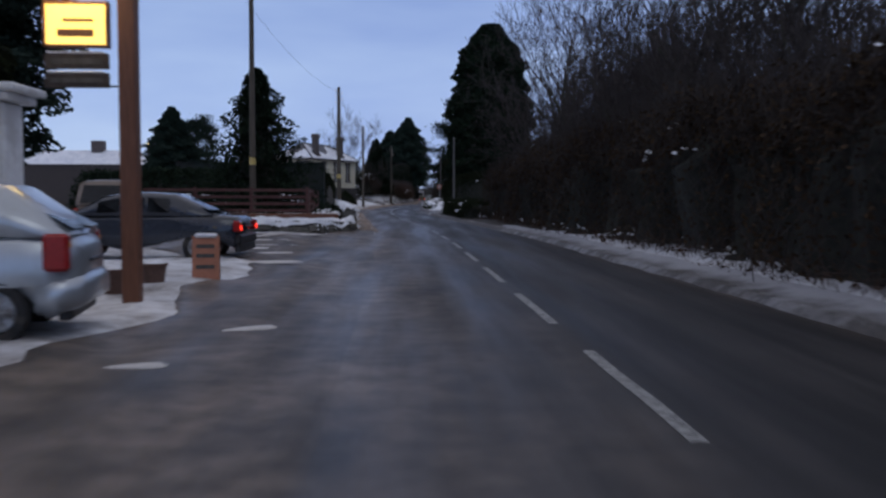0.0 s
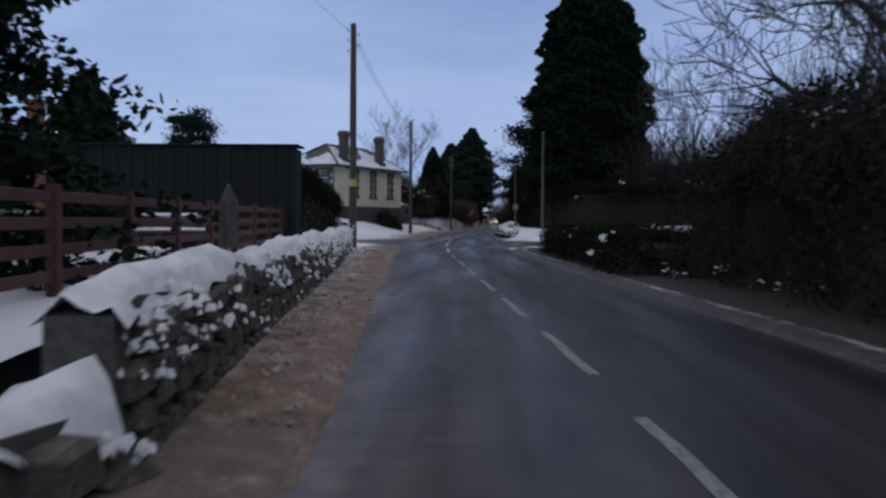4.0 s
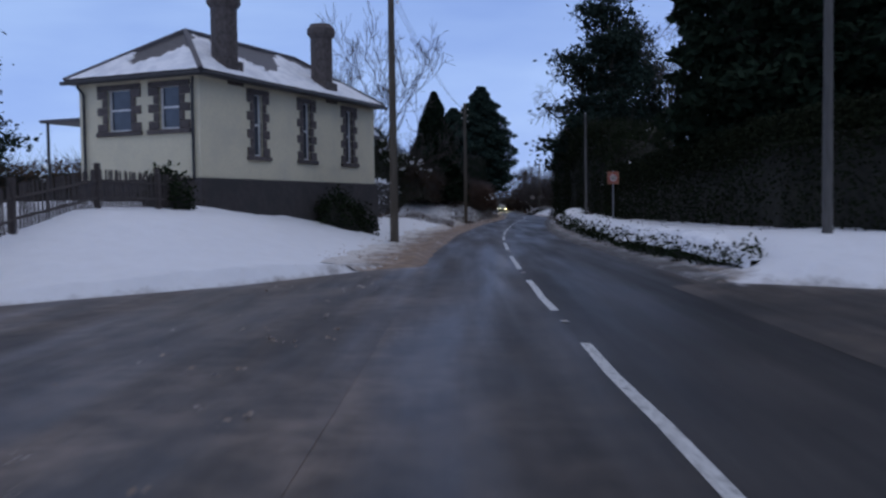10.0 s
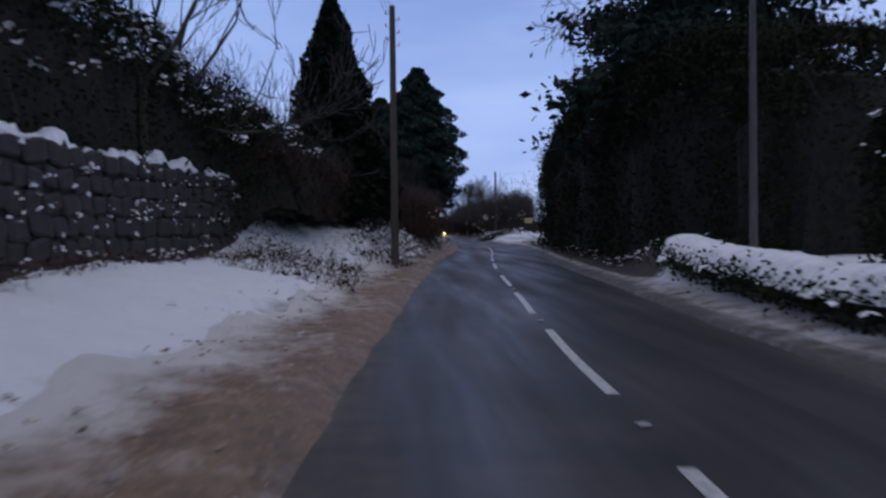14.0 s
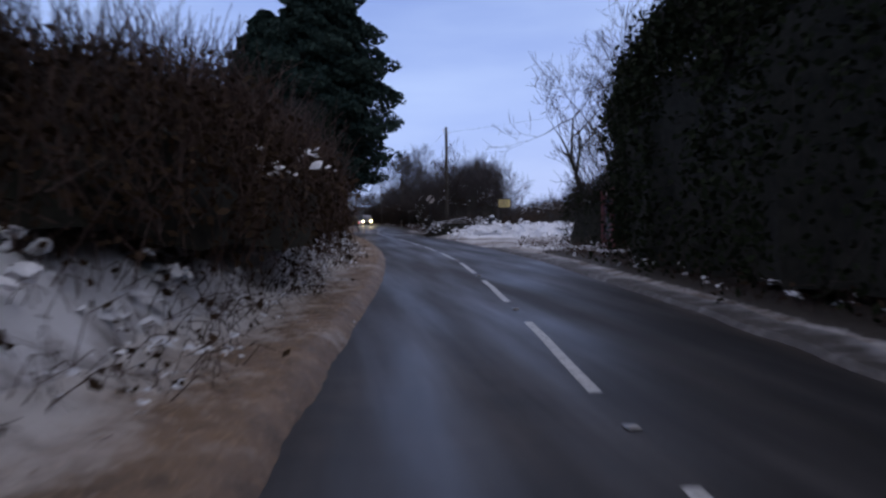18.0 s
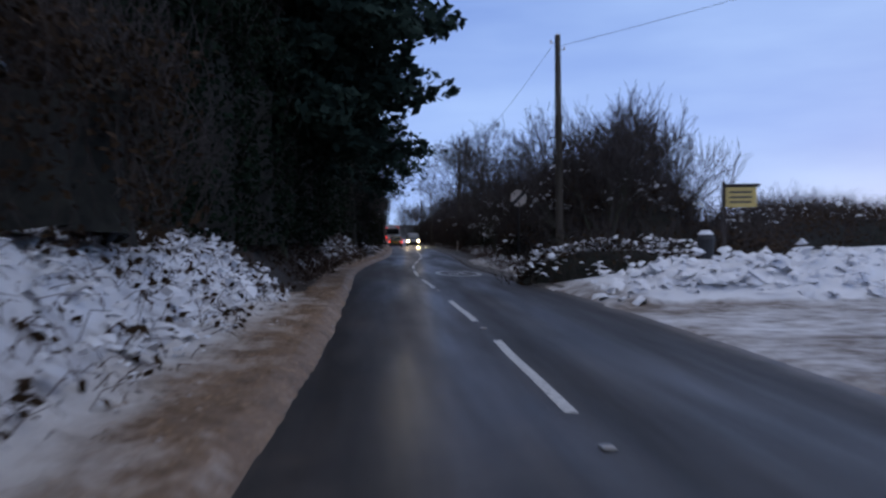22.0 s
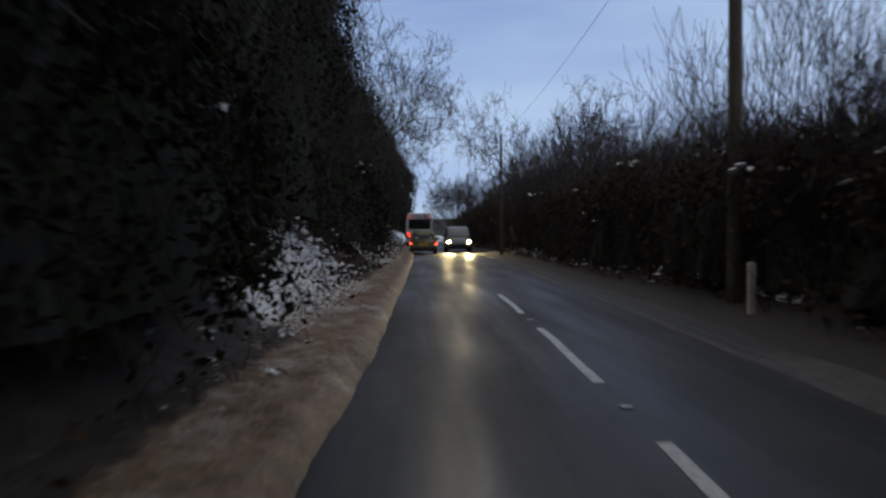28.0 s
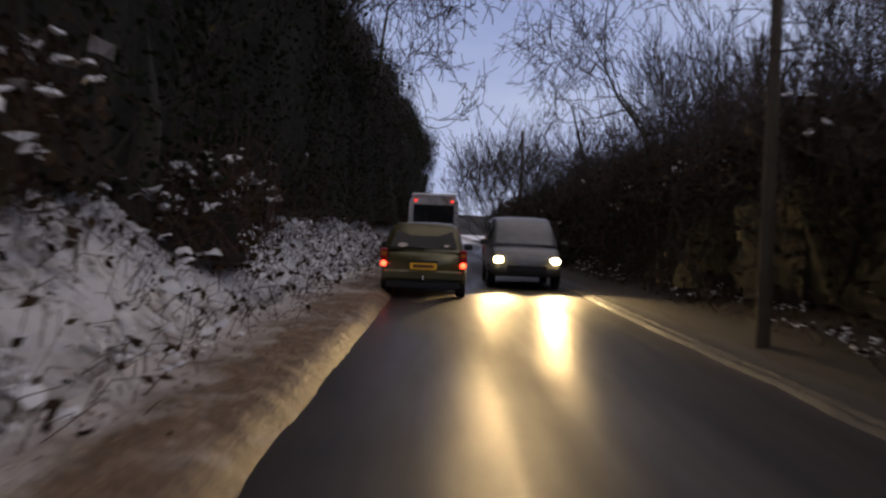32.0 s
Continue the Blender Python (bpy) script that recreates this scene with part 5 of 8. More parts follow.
def rail_fence(line, posts, label, high=1.0, rails=4, base=0.6, seed=1):
    t = thing("rail_fence", Matrix(), label, "fence")
    ln = np.array(line, float)
    dist = np.concatenate([[0], np.cumsum(np.hypot(np.diff(ln[:, 0]), np.diff(ln[:, 1])))])
    P = [(float(np.interp(s, dist, ln[:, 0])), float(np.interp(s, dist, ln[:, 1]))) for s in np.linspace(0, dist[-1], posts)]
    for x, y in P:
        bm = bmesh.new()
        box(bm, x - 0.06, y - 0.06, base - 0.2, x + 0.06, y + 0.06, base + high + 0.12, 0.01)
        part("post", bm, M_REDWOOD, t)
    for (x0, y0), (x1, y1) in zip(P, P[1:]):
        L, a = math.hypot(x1 - x0, y1 - y0), math.degrees(math.atan2(y1 - y0, x1 - x0))
        for k in range(rails):
            bm = bmesh.new()
            z = base + 0.15 + (high - 0.2) * k / (rails - 1)
            box(bm, 0.05, -0.022, z, L - 0.05, 0.022, z + 0.11, 0.008, pose(x0, y0, 0, 0, 0, a))
            part("rail", bm, M_REDWOOD, t)
    return t


rail_fence([(-11, 43.2), (-2.3, 43.4)], 5, "red-stained post-and-rail fence round the inn garden")
rail_fence([(-2.3, 43.6), (-3.75, 62.7)], 9, "red-stained post-and-rail fence above the roadside wall", 0.95, 4)
rail_fence([(-4.5, 62.4), (-12, 62.4)], 4, "red-stained post-and-rail fence in front of the green shed", 1.0, 3, 0.2)


def picnic_table(x, y, z, turn):
    t = thing("picnic_table", pose(x, y, z, 0, 0, turn), "wooden picnic table with benches under thick snow", "table", "picnic tables in the garden")
    for k in range(5):
        bm = bmesh.new()
        box(bm, -0.9, -0.36 + 0.145 * k, 0.70, 0.9, -0.235 + 0.145 * k, 0.74, 0.005)
        part("top_board", bm, M_DARKWOOD, t)
    for s in (-1, 1):
        bm = bmesh.new()
        box(bm, -0.9, s * 0.72 - 0.13, 0.42, 0.9, s * 0.72 + 0.13, 0.46, 0.008)
        part("bench", bm, M_DARKWOOD, t)
        bm = bmesh.new()
        box(bm, -0.88, s * 0.72 - 0.12, 0.462, 0.88, s * 0.72 + 0.12, 0.53, 0.03)
        part("snow_cap", bm, M_SNOW, t, "cushion of snow")
        for e in (-0.65, 0.65):
            bm = bmesh.new()
            rod(bm, (e, s * 0.75, 0), (e, s * 0.22, 0.70), 0.04, 0.04, 6)
            part("leg", bm, M_DARKWOOD, t)
    bm = bmesh.new()
    box(bm, -0.88, -0.34, 0.742, 0.88, 0.34, 0.84, 0.04)
    part("snow_cap", bm, M_SNOW, t, "cushion of snow")


for x, y, a in ((-10.5, 36.5, 10), (-8.6, 47, 40), (-6.2, 52, 80), (-5.0, 57, 20), (-8.5, 56, 60), (-13.5, 43, 0), (-5.4, 50, 30)):
    picnic_table(x, y, 0.05 if y < 41 else 0.62, a)
par = thing("garden_parasol", pose(-2.0, 50.5, 0.6), "closed pale grey garden parasol standing behind the wall", "parasol")
bm = bmesh.new()
rod(bm, (0, 0, 0), (0, 0, 1.25), 0.02)
part("pole", bm, M_STEEL, par)
bm = bmesh.new()
rod(bm, (0, 0, 0.35), (0, 0, 1.0), 0.14, 0.12, 9)
rod(bm, (0, 0, 1.0), (0, 0, 1.22), 0.12, 0.03, 9)
for v in bm.verts:
    v.co.x *= 1 + 0.2 * math.sin(v.co.z * 9 + math.atan2(v.co.y, v.co.x) * 3)
part("canopy", bm, M_POLEGREY, par, "folded grey cloth")
for x, y, h in ((-6.9, 55, 3.6),):
    gp = thing("tall_post", pose(x, y, 0.4), "tall brown timber post at the garden hedge", "post")
    bm = bmesh.new()
    box(bm, -0.13, -0.13, 0, 0.13, 0.13, h - 0.5, 0.015)
    part("shaft", bm, M_BROWNWOOD, gp)
    bm = bmesh.new()
    box(bm, -0.18, -0.18, h - 0.5, 0.18, 0.18, h - 0.4, 0.015)
    part("cap", bm, M_BROWNWOOD, gp)
hedge("garden_hedge", [(-16, 56.5, 1.0, 2.5), (-7.4, 56, 1.0, 2.6)], "dark conifer hedge across the inn garden", M_NEEDLE, (0.07, 0.15), 130, 0, 31, rough=0.2)

shed = thing("green_shed", Matrix(), "long flat-topped shed clad in dark green sheeting", "shed")
bm = bmesh.new()
for k in range(44):
    x = -12.2 + k * 0.2
    box(bm, x, 62.98 + 0.03 * (k % 2), 0, x + 0.2, 63.2, 3.36, 0.008)
part("front_cladding", bm, M_SHED, shed)
bm = bmesh.new()
box(bm, -12.2, 63.21, 0, -3.42, 64.0, 3.30, 0.02)
part("body", bm, M_SHED, shed)
bm = bmesh.new()
box(bm, -12.3, 62.9, 3.362, -3.34, 64.1, 3.41, 0.012)
part("roof", bm, M_SHED, shed)
hedge("roadside_hedge", [(-3.9, 63.6, 0.7, 2.9), (-4.2, 68, 0.8, 2.5), (-4.6, 73.6, 0.9, 2.1), (-4.9, 75.3, 0.8, 1.8)], "dark clipped hedge above the end of the stone wall", M_LEAF, (0.03, 0.06), 420, 0.0, 32, rough=0.06, box_top=1.0)
rubble_wall([(-3.6, 74.6), (-4.6, 76.0), (-7.5, 77.6), (-14, 79.5)], "stone wall turning into the side road under snow", 1.05, 0.45, 0.22, 0.40, 0.16, 90, 9)

# long low building beyond the garden, with a snowy roof
barn = thing("long_outbuilding", Matrix(), "long low dark outbuilding with snow on its roof", "building")
bm = bmesh.new()
box(bm, -31, 86, -0.1, -13.2, 91, 4.0, 0.02)
part("wall", bm, M_DARKWOOD, barn)
bm = bmesh.new()
for k, (x0, z0, x1, z1) in enumerate(((-31.2, 4.0, -20.5, 5.3),)):
    pts_r = [(x0, 85.8, z0), (x1, 85.8, z0), (x1 - 1.2, 88.5, z1), (x0 + 1.6, 88.5, z1), (x1, 91.2, z0), (x0, 91.2, z0)]
    vs = [bm.verts.new(p) for p in pts_r]
    for f in ((0, 1, 2, 3), (1, 4, 2), (4, 5, 3, 2), (5, 0, 3)):
        bm.faces.new([vs[i] for i in f])
part("roof", bm, M_SNOW, barn, "roof under even snow")
bm = bmesh.new()
box(bm, -20.4, 85.8, 4.0, -13.0, 91.2, 4.14, 0.04)
part("flat_roof", bm, M_SNOW, barn, "flat roof under snow")
bm = bmesh.new()
box(bm, -25.6, 88.0, 4.6, -24.6, 89.0, 6.1, 0.03)
part("chimney", bm, M_QUOIN, barn)
sl = thing("street_lamp", pose(-19.7, 84.5, 0), "street lamp with a lit warm orange lantern", "street lamp")
bm = bmesh.new()
rod(bm, (0, 0, -0.1), (0, 0, 5.4), 0.07, 0.045, 8)
part("column", bm, M_STEEL, sl)
bm = bmesh.new()
rod(bm, (0, 0, 5.45), (0, 0, 5.75), 0.10, 0.16, 8)
part("lantern", bm, M_STREET, sl, "glowing orange lantern")
bm = bmesh.new()
rod(bm, (0, 0, 5.75), (0, 0, 5.87), 0.2, 0.05, 8)
part("cap", bm, M_BLACK, sl)

# thin trodden snow left in patches on the forecourt
def snow_patch(x, y, rx, ry, turn, seed):
    n, rings = 22, 4
    v, f = [(0, 0, 0.016)], []
    for k in range(1, rings + 1):
        for j in range(n):
            a = 2 * math.pi * j / n
            w = 1 + 0.34 * nz(math.cos(a) * 1.6, math.sin(a) * 1.6, seed * 3.7) + 0.16 * nz(math.cos(a) * 5, math.sin(a) * 5, seed)
            v.append((rx * w * k / rings * math.cos(a), ry * w * k / rings * math.sin(a), 0.016 - 0.03 * (k == rings)))
    for j in range(n):
        f.append((0, 1 + j, 1 + (j + 1) % n))
        for k in range(rings - 1):
            b = 1 + k * n
            f.append((b + j, b + n + j, b + n + (j + 1) % n, b + (j + 1) % n))
    ob = solid("snow_patch", mesh_from("snow_patch", v, f, M_SLUSH, True), "thin patch of trodden snow left on the forecourt", "snow", "structure", "snow patches on the forecourt")
    ob.matrix_basis = pose(x, y, max(float(height(x, y)), 0) + 0.03, 0, 0, turn)


for k, (x, y, rx, ry, a) in enumerate(((-2.6, 29.8, 1.1, 0.28, 8), (-1.9, 31.2, 0.8, 0.16, -6), (-2.9, 32.4, 1.2, 0.22, 4), (-1.5, 28.6, 0.5, 0.14, 12), (-3.6, 34.3, 1.4, 0.4, 3), (-2.2, 36.4, 1.1, 0.3, -4), (0.1, 15.9, 0.32, 0.10, 40), (-0.4, 13.6, 0.25, 0.09, 30), (-1.0, 24.0, 0.7, 0.2, 20))):
    snow_patch(x, y, rx, ry, a, k + 1)

# ---- the cream house ----
HO, HV = (-8.8, 108.61), (0.3814, 0.9244)
HM = wall_frame(HO, HV)
house = thing("house", HM, "cream-rendered single-storey house with dark stone window surrounds and snowy slate roof", "house")
HX0, HX1, HY0, HY1 = 0.22, 11.35, 0.22, 4.95
SIDE_WIN = [(2.98, 3.47), (5.95, 6.45), (9.02, 9.52)]
FRONT_WIN = [(0.96, 1.74), (2.84, 3.78)]


def wall_with_holes(x0, x1, z0, z1, holes, thick, turn):
    """A wall in the plane y = 0, thick towards +y, with through openings."""
    bm = bmesh.new()
    xs_ = sorted({x0, x1, *[h[0] for h in holes], *[h[1] for h in holes]})
    for a, b in zip(xs_, xs_[1:]):
        hole = [h for h in holes if h[0] <= a and b <= h[1]]
        spans = [(z0, hole[0][2]), (hole[0][3], z1)] if hole else [(z0, z1)]
        for c, d in spans:
            box(bm, a, 0, c, b, thick, d)
    bmesh.ops.remove_doubles(bm, verts=bm.verts, dist=0.0005)
    bmesh.ops.transform(bm, matrix=turn, verts=bm.verts)
    return bm


side_holes = [(a, b, 3.12, 5.18) for a, b in SIDE_WIN]
front_holes = [(a, b, 3.86, 5.20) for a, b in FRONT_WIN]
T_SIDE = pose(0, HY0, 0)
T_FRONT = pose(HX0, 0, 0, 0, 0, 90) @ Matrix.Diagonal((1, -1, 1, 1))
part("side_wall", wall_with_holes(HX0, HX1, 2.35, 5.45, side_holes, 0.3, T_SIDE), M_RENDER, house)
bm = wall_with_holes(HY0 + 0.3, HY1, 2.35, 5.45, front_holes, 0.3, T_FRONT)
bmesh.ops.recalc_face_normals(bm, faces=bm.faces)
part("front_wall", bm, M_RENDER, house)
bm = bmesh.new()
box(bm, HX0 + 0.3, HY1 - 0.3, 2.35, HX1, HY1, 5.45)
part("back_wall", bm, M_RENDER, house)
bm = bmesh.new()
box(bm, HX1 - 0.3, HY0 + 0.3, 2.35, HX1, HY1 - 0.3, 5.45)
part("end_wall", bm, M_RENDER, house)
for x0, y0, x1, y1 in ((HX0 - 0.1, HY0 - 0.1, HX1 + 0.1, HY0 + 0.3), (HX0 - 0.1, HY0 + 0.3, HX0 + 0.3, HY1 + 0.1), (HX1 - 0.3, HY0 + 0.3, HX1 + 0.1, HY1 + 0.1)):
    bm = bmesh.new()
    box(bm, x0, y0, -0.3, x1, y1, 2.35, 0.03)
    part("plinth", bm, M_PLINTH, house, "dark stone plinth")
bm = bmesh.new()
box(bm, HX0 + 0.3, HY0 + 0.3, 2.3, HX1 - 0.3, HY1 - 0.3, 2.42)
part("floor", bm, M_DARKWOOD, house)


def sash_window(m, w, z0, z1, big_bar):
    """Sash window standing in the plane y = 0 of m, looking to -y, with a net curtain inside."""
    win = thing("window", m, "", "")
    for k in ("label", "category"):
        if k in win:
            del win[k]
    win.parent = house
    bm = bmesh.new()
    for a, c, b, d in ((0, z0, w, z0 + 0.06), (0, z1 - 0.06, w, z1), (0, z0 + 0.06, 0.06, z1 - 0.06), (w - 0.06, z0 + 0.06, w, z1 - 0.06)):
        box(bm, a, 0.10, c, b, 0.18, d, 0.005)
    part("frame", bm, M_WHITEWOOD, win, "white painted frame")
    bm = bmesh.new()
    zm = z0 + (z1 - z0) * big_bar
    box(bm, 0.06, 0.09, zm - 0.03, w - 0.06, 0.16, zm + 0.03, 0.005)
    part("meeting_rail", bm, M_WHITEWOOD, win)
    for a, b in ((z0 + 0.06, zm - 0.03), (zm + 0.03, z1 - 0.06)):
        bm = bmesh.new()
        box(bm, 0.06, 0.13, a, w - 0.06, 0.14, b)
        part("pane", bm, M_PANE, win)
    bm = bmesh.new()
    prev = None
    for k in range(13):
        x = 0.02 + (w - 0.04) * k / 12
        y = 0.26 + 0.02 * math.sin(k * 2.2)
        v0, v1 = bm.verts.new((x, y, z0 + (z1 - z0) * 0.45)), bm.verts.new((x, y, z1))
        if prev:
            bm.faces.new((prev[0], v0, v1, prev[1]))
        prev = (v0, v1)
    part("curtain", bm, M_CURTAIN, win, "pale net curtain")


def quoins(m, w, z0, z1, step, wide, narrow):
    """Toothed dark stone blocks round an opening, a sill and a lintel."""
    n = max(4, round((z1 - z0) / step))
    for k in range(n):
        ww = wide if k % 2 == 0 else narrow
        for s in (0, 1):
            bm = bmesh.new()
            a, b = (-ww, 0.0) if s == 0 else (w, w + ww)
            h0 = z0 + (z1 - z0) * k / n
            box(bm, a, -0.045, h0 + 0.006, b, 0.12, h0 + (z1 - z0) / n - 0.006, 0.012)
            part("quoin_block", bm, M_QUOIN, house, m=m)
    bm = bmesh.new()
    box(bm, -wide, -0.05, z1 + 0.004, w + wide, 0.12, z1 + 0.16, 0.012)
    part("lintel", bm, M_QUOIN, house, m=m)
    bm = bmesh.new()
    box(bm, -wide - 0.04, -0.10, z0 - 0.14, w + wide + 0.04, 0.12, z0 - 0.004, 0.015)
    part("sill", bm, M_QUOIN, house, m=m)


for a, b in SIDE_WIN:
    sash_window(pose(a, HY0, 0), b - a, 3.12, 5.18, 0.5)
    quoins(pose(a, HY0, 0), b - a, 3.12, 5.14, 0.29, 0.37, 0.20)
for a, b in FRONT_WIN:
    mf = pose(HX0, b, 0, 0, 0, -90)
    sash_window(mf, b - a, 3.86, 5.20, 0.5)
    quoins(mf, b - a, 3.86, 5.16, 0.26, 0.40, 0.20)

# hipped roof: slates above, snow lying over most of both slopes
EX0, EX1, EY0, EY1, EZ, RZ_ = -0.12, 11.65, -0.12, 5.25, 5.42, 7.2
RA, RB = (2.55, 2.56), (9.1, 2.56)


def roof_faces(bm, lift):
    c = [(EX0, EY0, EZ), (EX1, EY0, EZ), (EX1, EY1, EZ), (EX0, EY1, EZ), (*RA, RZ_), (*RB, RZ_)]
    v = [bm.verts.new((x, y, z + lift)) for x, y, z in c]
    for f in ((0, 1, 5, 4), (1, 2, 5), (2, 3, 4, 5), (3, 0, 4)):
        bm.faces.new([v[i] for i in f])
    return v


bm = bmesh.new()
roof_faces(bm, 0.10)
low = [bm.verts.new(p) for p in ((EX0, EY0, EZ), (EX1, EY0, EZ), (EX1, EY1, EZ), (EX0, EY1, EZ))]
bm.verts.ensure_lookup_table()
for k in range(4):
    bm.faces.new((bm.verts[k], low[k], low[(k + 1) % 4], bm.verts[(k + 1) % 4]))
bm.faces.new(low[::-1])
part("roof", bm, M_SLATE, house)


def roof_snow(p00, p10, p11, p01, cover, seed, label):
    """A thick sheet of snow over part of a slope; cover(u, v) above 0 keeps it."""
    n_u, n_v = 40, 18
    p = [np.array(q) for q in (p00, p10, p11, p01)]
    U, V = np.meshgrid(np.linspace(0, 1, n_u), np.linspace(0, 1, n_v))
    P = (p[0] * ((1 - U) * (1 - V))[..., None] + p[1] * (U * (1 - V))[..., None] + p[2] * (U * V)[..., None] + p[3] * ((1 - U) * V)[..., None])
    keep = cover(U, V) + 0.16 * wobble(U * 9, V * 5, 1.6, seed)
    P[..., 2] += 0.10 + np.where(keep > 0, 0.055, -0.06) + 0.012 * wobble(U * 20, V * 9, 1.0)
    i = np.arange(n_u * n_v).reshape(n_v, n_u)
    q = np.stack([i[:-1, :-1], i[:-1, 1:], i[1:, 1:], i[1:, :-1]], -1).reshape(-1, 4)
    child("roof_snow", fast_mesh("roof_snow", P.reshape(-1, 3), q, M_SNOW, True), house, label)


roof_snow((EX0, EY0, EZ), (EX1, EY0, EZ), (*RB, RZ_), (*RA, RZ_), lambda u, v: 0.62 - v + 0.25 * np.sin(u * 9.5 + 0.6), 1.0, "broken sheet of snow on the slates")
roof_snow((EX0, EY1, EZ), (EX0, EY0, EZ), (*RA, RZ_), (RA[0], RA[1] + 0.01, RZ_), lambda u, v: 0.42 - v + 0.12 * np.sin(u * 7 + 2), 2.0, "broken sheet of snow on the hip")
for a, b in (((EX0, EY0, EZ + 0.12), (*RA, RZ_ + 0.12)), ((*RA, RZ_ + 0.12), (*RB, RZ_ + 0.12)), ((EX1, EY0, EZ + 0.12), (*RB, RZ_ + 0.12)), ((EX0, EY1, EZ + 0.12), (*RA, RZ_ + 0.12))):
    bm = bmesh.new()
    rod(bm, a, b, 0.09, 0.09, 6)
    part("ridge_tile_row", bm, M_SLATE, house)
for a, b in (((EX0 - 0.06, EY0 - 0.06, EZ + 0.02), (EX1 + 0.06, EY0 - 0.06, EZ + 0.02)), ((EX0 - 0.06, EY0 - 0.06, EZ + 0.02), (EX0 - 0.06, EY1 + 0.06, EZ + 0.02))):
    bm = bmesh.new()
    rod(bm, a, b, 0.065, 0.065, 8)
    part("gutter", bm, M_BLACK, house, "black gutter")
for pth in ([(0.02, 0.30, 5.35), (0.14, 0.42, 5.1), (0.14, 0.42, 2.2)], [(0.02, 4.85, 5.35), (0.14, 4.70, 5.1), (0.14, 4.70, 2.0)]):
    bm = bmesh.new()
    for a, b in zip(pth, pth[1:]):
        rod(bm, a, b, 0.045, 0.045, 8)
    part("downpipe", bm, M_BLACK, house, "black downpipe")
for cx in (2.05, 8.0):
    ch = thing("chimney", pose(cx, 0.62, 0), "", "")
    for k in ("label", "category"):
        if k in ch:
            del ch[k]
    ch.parent = house
    bm = bmesh.new()
    box(bm, -0.44, -0.42, 5.3, 0.44, 0.42, 6.1, 0.03)
    part("base", bm, M_QUOIN, ch)
    bm = bmesh.new()
    rod(bm, (0, 0, 6.1), (0, 0, 7.75), 0.42, 0.42, 8)
    part("shaft", bm, M_QUOIN, ch, "octagonal dark stone stack")
    bm = bmesh.new()
    rod(bm, (0, 0, 7.75), (0, 0, 7.9), 0.43, 0.54, 8)
    rod(bm, (0, 0, 7.9), (0, 0, 8.1), 0.54, 0.54, 8)
    rod(bm, (0, 0, 8.1), (0, 0, 8.28), 0.50, 0.40, 8)
    part("cap", bm, M_QUOIN, ch)
bm = bmesh.new()
box(bm, 0.6, 4.98, 4.34, 2.4, 7.15, 4.44, 0.02)
part("porch_roof", bm, M_SLATE, house)
for x in (0.7, 2.3):
    bm = bmesh.new()
    rod(bm, (x, 6.85, 0.6), (x, 6.85, 4.34), 0.05)
    part("porch_post", bm, M_BLACK, house)
# rear wing
wing = thing("rear_wing", wall_frame((-6.3, 120.4), HV), "cream-rendered rear wing under a snowy roof", "building")
bm = bmesh.new()
box(bm, 0, 0.9, 1.0, 4.6, 5.6, 4.75, 0.02)
part("wall", bm, M_RENDER, wing)
bm = bmesh.new()
box(bm, -0.06, 0.84, 0.2, 4.66, 5.66, 3.0, 0.02)
part("plinth", bm, M_PLINTH, wing, "dark stone plinth")
bm = bmesh.new()
prism(bm, [(-0.3, 4.75), (2.2, 6.1), (4.95, 4.75)], 0.6, 6.0)
part("roof", bm, M_SNOW, wing, "roof under snow")
bm = bmesh.new()
box(bm, -0.3, 0.48, 4.62, 5.0, 0.6, 4.75, 0.01)
part("gutter", bm, M_BLACK, wing)
# dark yard wall with stepped terraces and snow ledges beyond the house
yard = thing("yard_wall", wall_frame((-6.3, 120.4), HV), "dark stone yard wall at the back of the house", "wall")
bm = bmesh.new()
box(bm, -0.4, 0.2, 0.1, 1.3, 0.7, 3.3, 0.03)
part("wall", bm, M_PLINTH, yard)
rubble_wall([(-5.9, 121.9), (-6.9, 124.5), (-7.1, 130), (-6.9, 137), (-6.3, 143), (-5.2, 149.5)], "dark stone retaining wall topped with a ledge of snow", 2.95, 0.5, 0.42, 0.8, 0.2, 290, 17, stones=BLOCKS, core=M_PLINTH)


def picket_fence(line, label, high=0.9, gap=0.15, seed=2):
    t = thing("picket_fence", Matrix(), label, "fence")
    ln = np.array(line, float)
    dist = np.concatenate([[0], np.cumsum(np.hypot(np.diff(ln[:, 0]), np.diff(ln[:, 1])))])
    r = random.Random(seed)
    bm = bmesh.new()
    prism(bm, [(-0.035, 0), (0.035, 0), (0.035, high - 0.06), (0, high), (-0.035, high - 0.06)], -0.01, 0.01)
    me = bpy.data.meshes.new("picket")
    bm.to_mesh(me)
    bm.free()
    me.materials.append(M_DARKWOOD)
    for s in np.arange(0, dist[-1], gap):
        x, y, z = (float(np.interp(s, dist, ln[:, k])) for k in range(3))
        x2, y2 = (float(np.interp(s + 0.1, dist, ln[:, k])) for k in range(2))
        child("picket", me, t, m=pose(x, y, z, r.uniform(-2, 2), r.uniform(-2, 2), math.degrees(math.atan2(y2 - y, x2 - x))))
    for (x0, y0, z0), (x1, y1, z1) in zip(line, line[1:]):
        for h in (0.22, 0.62):
            bm = bmesh.new()
            rod(bm, (x0, y0, z0 + h), (x1, y1, z1 + h), 0.03, 0.03, 4)
            part("rail", bm, M_DARKWOOD, t)
        bm = bmesh.new()
        box(bm, x0 - 0.06, y0 - 0.06, z0 - 0.2, x0 + 0.06, y0 + 0.06, z0 + high + 0.12, 0.01)
        part("post", bm, M_DARKWOOD, t)
    return t


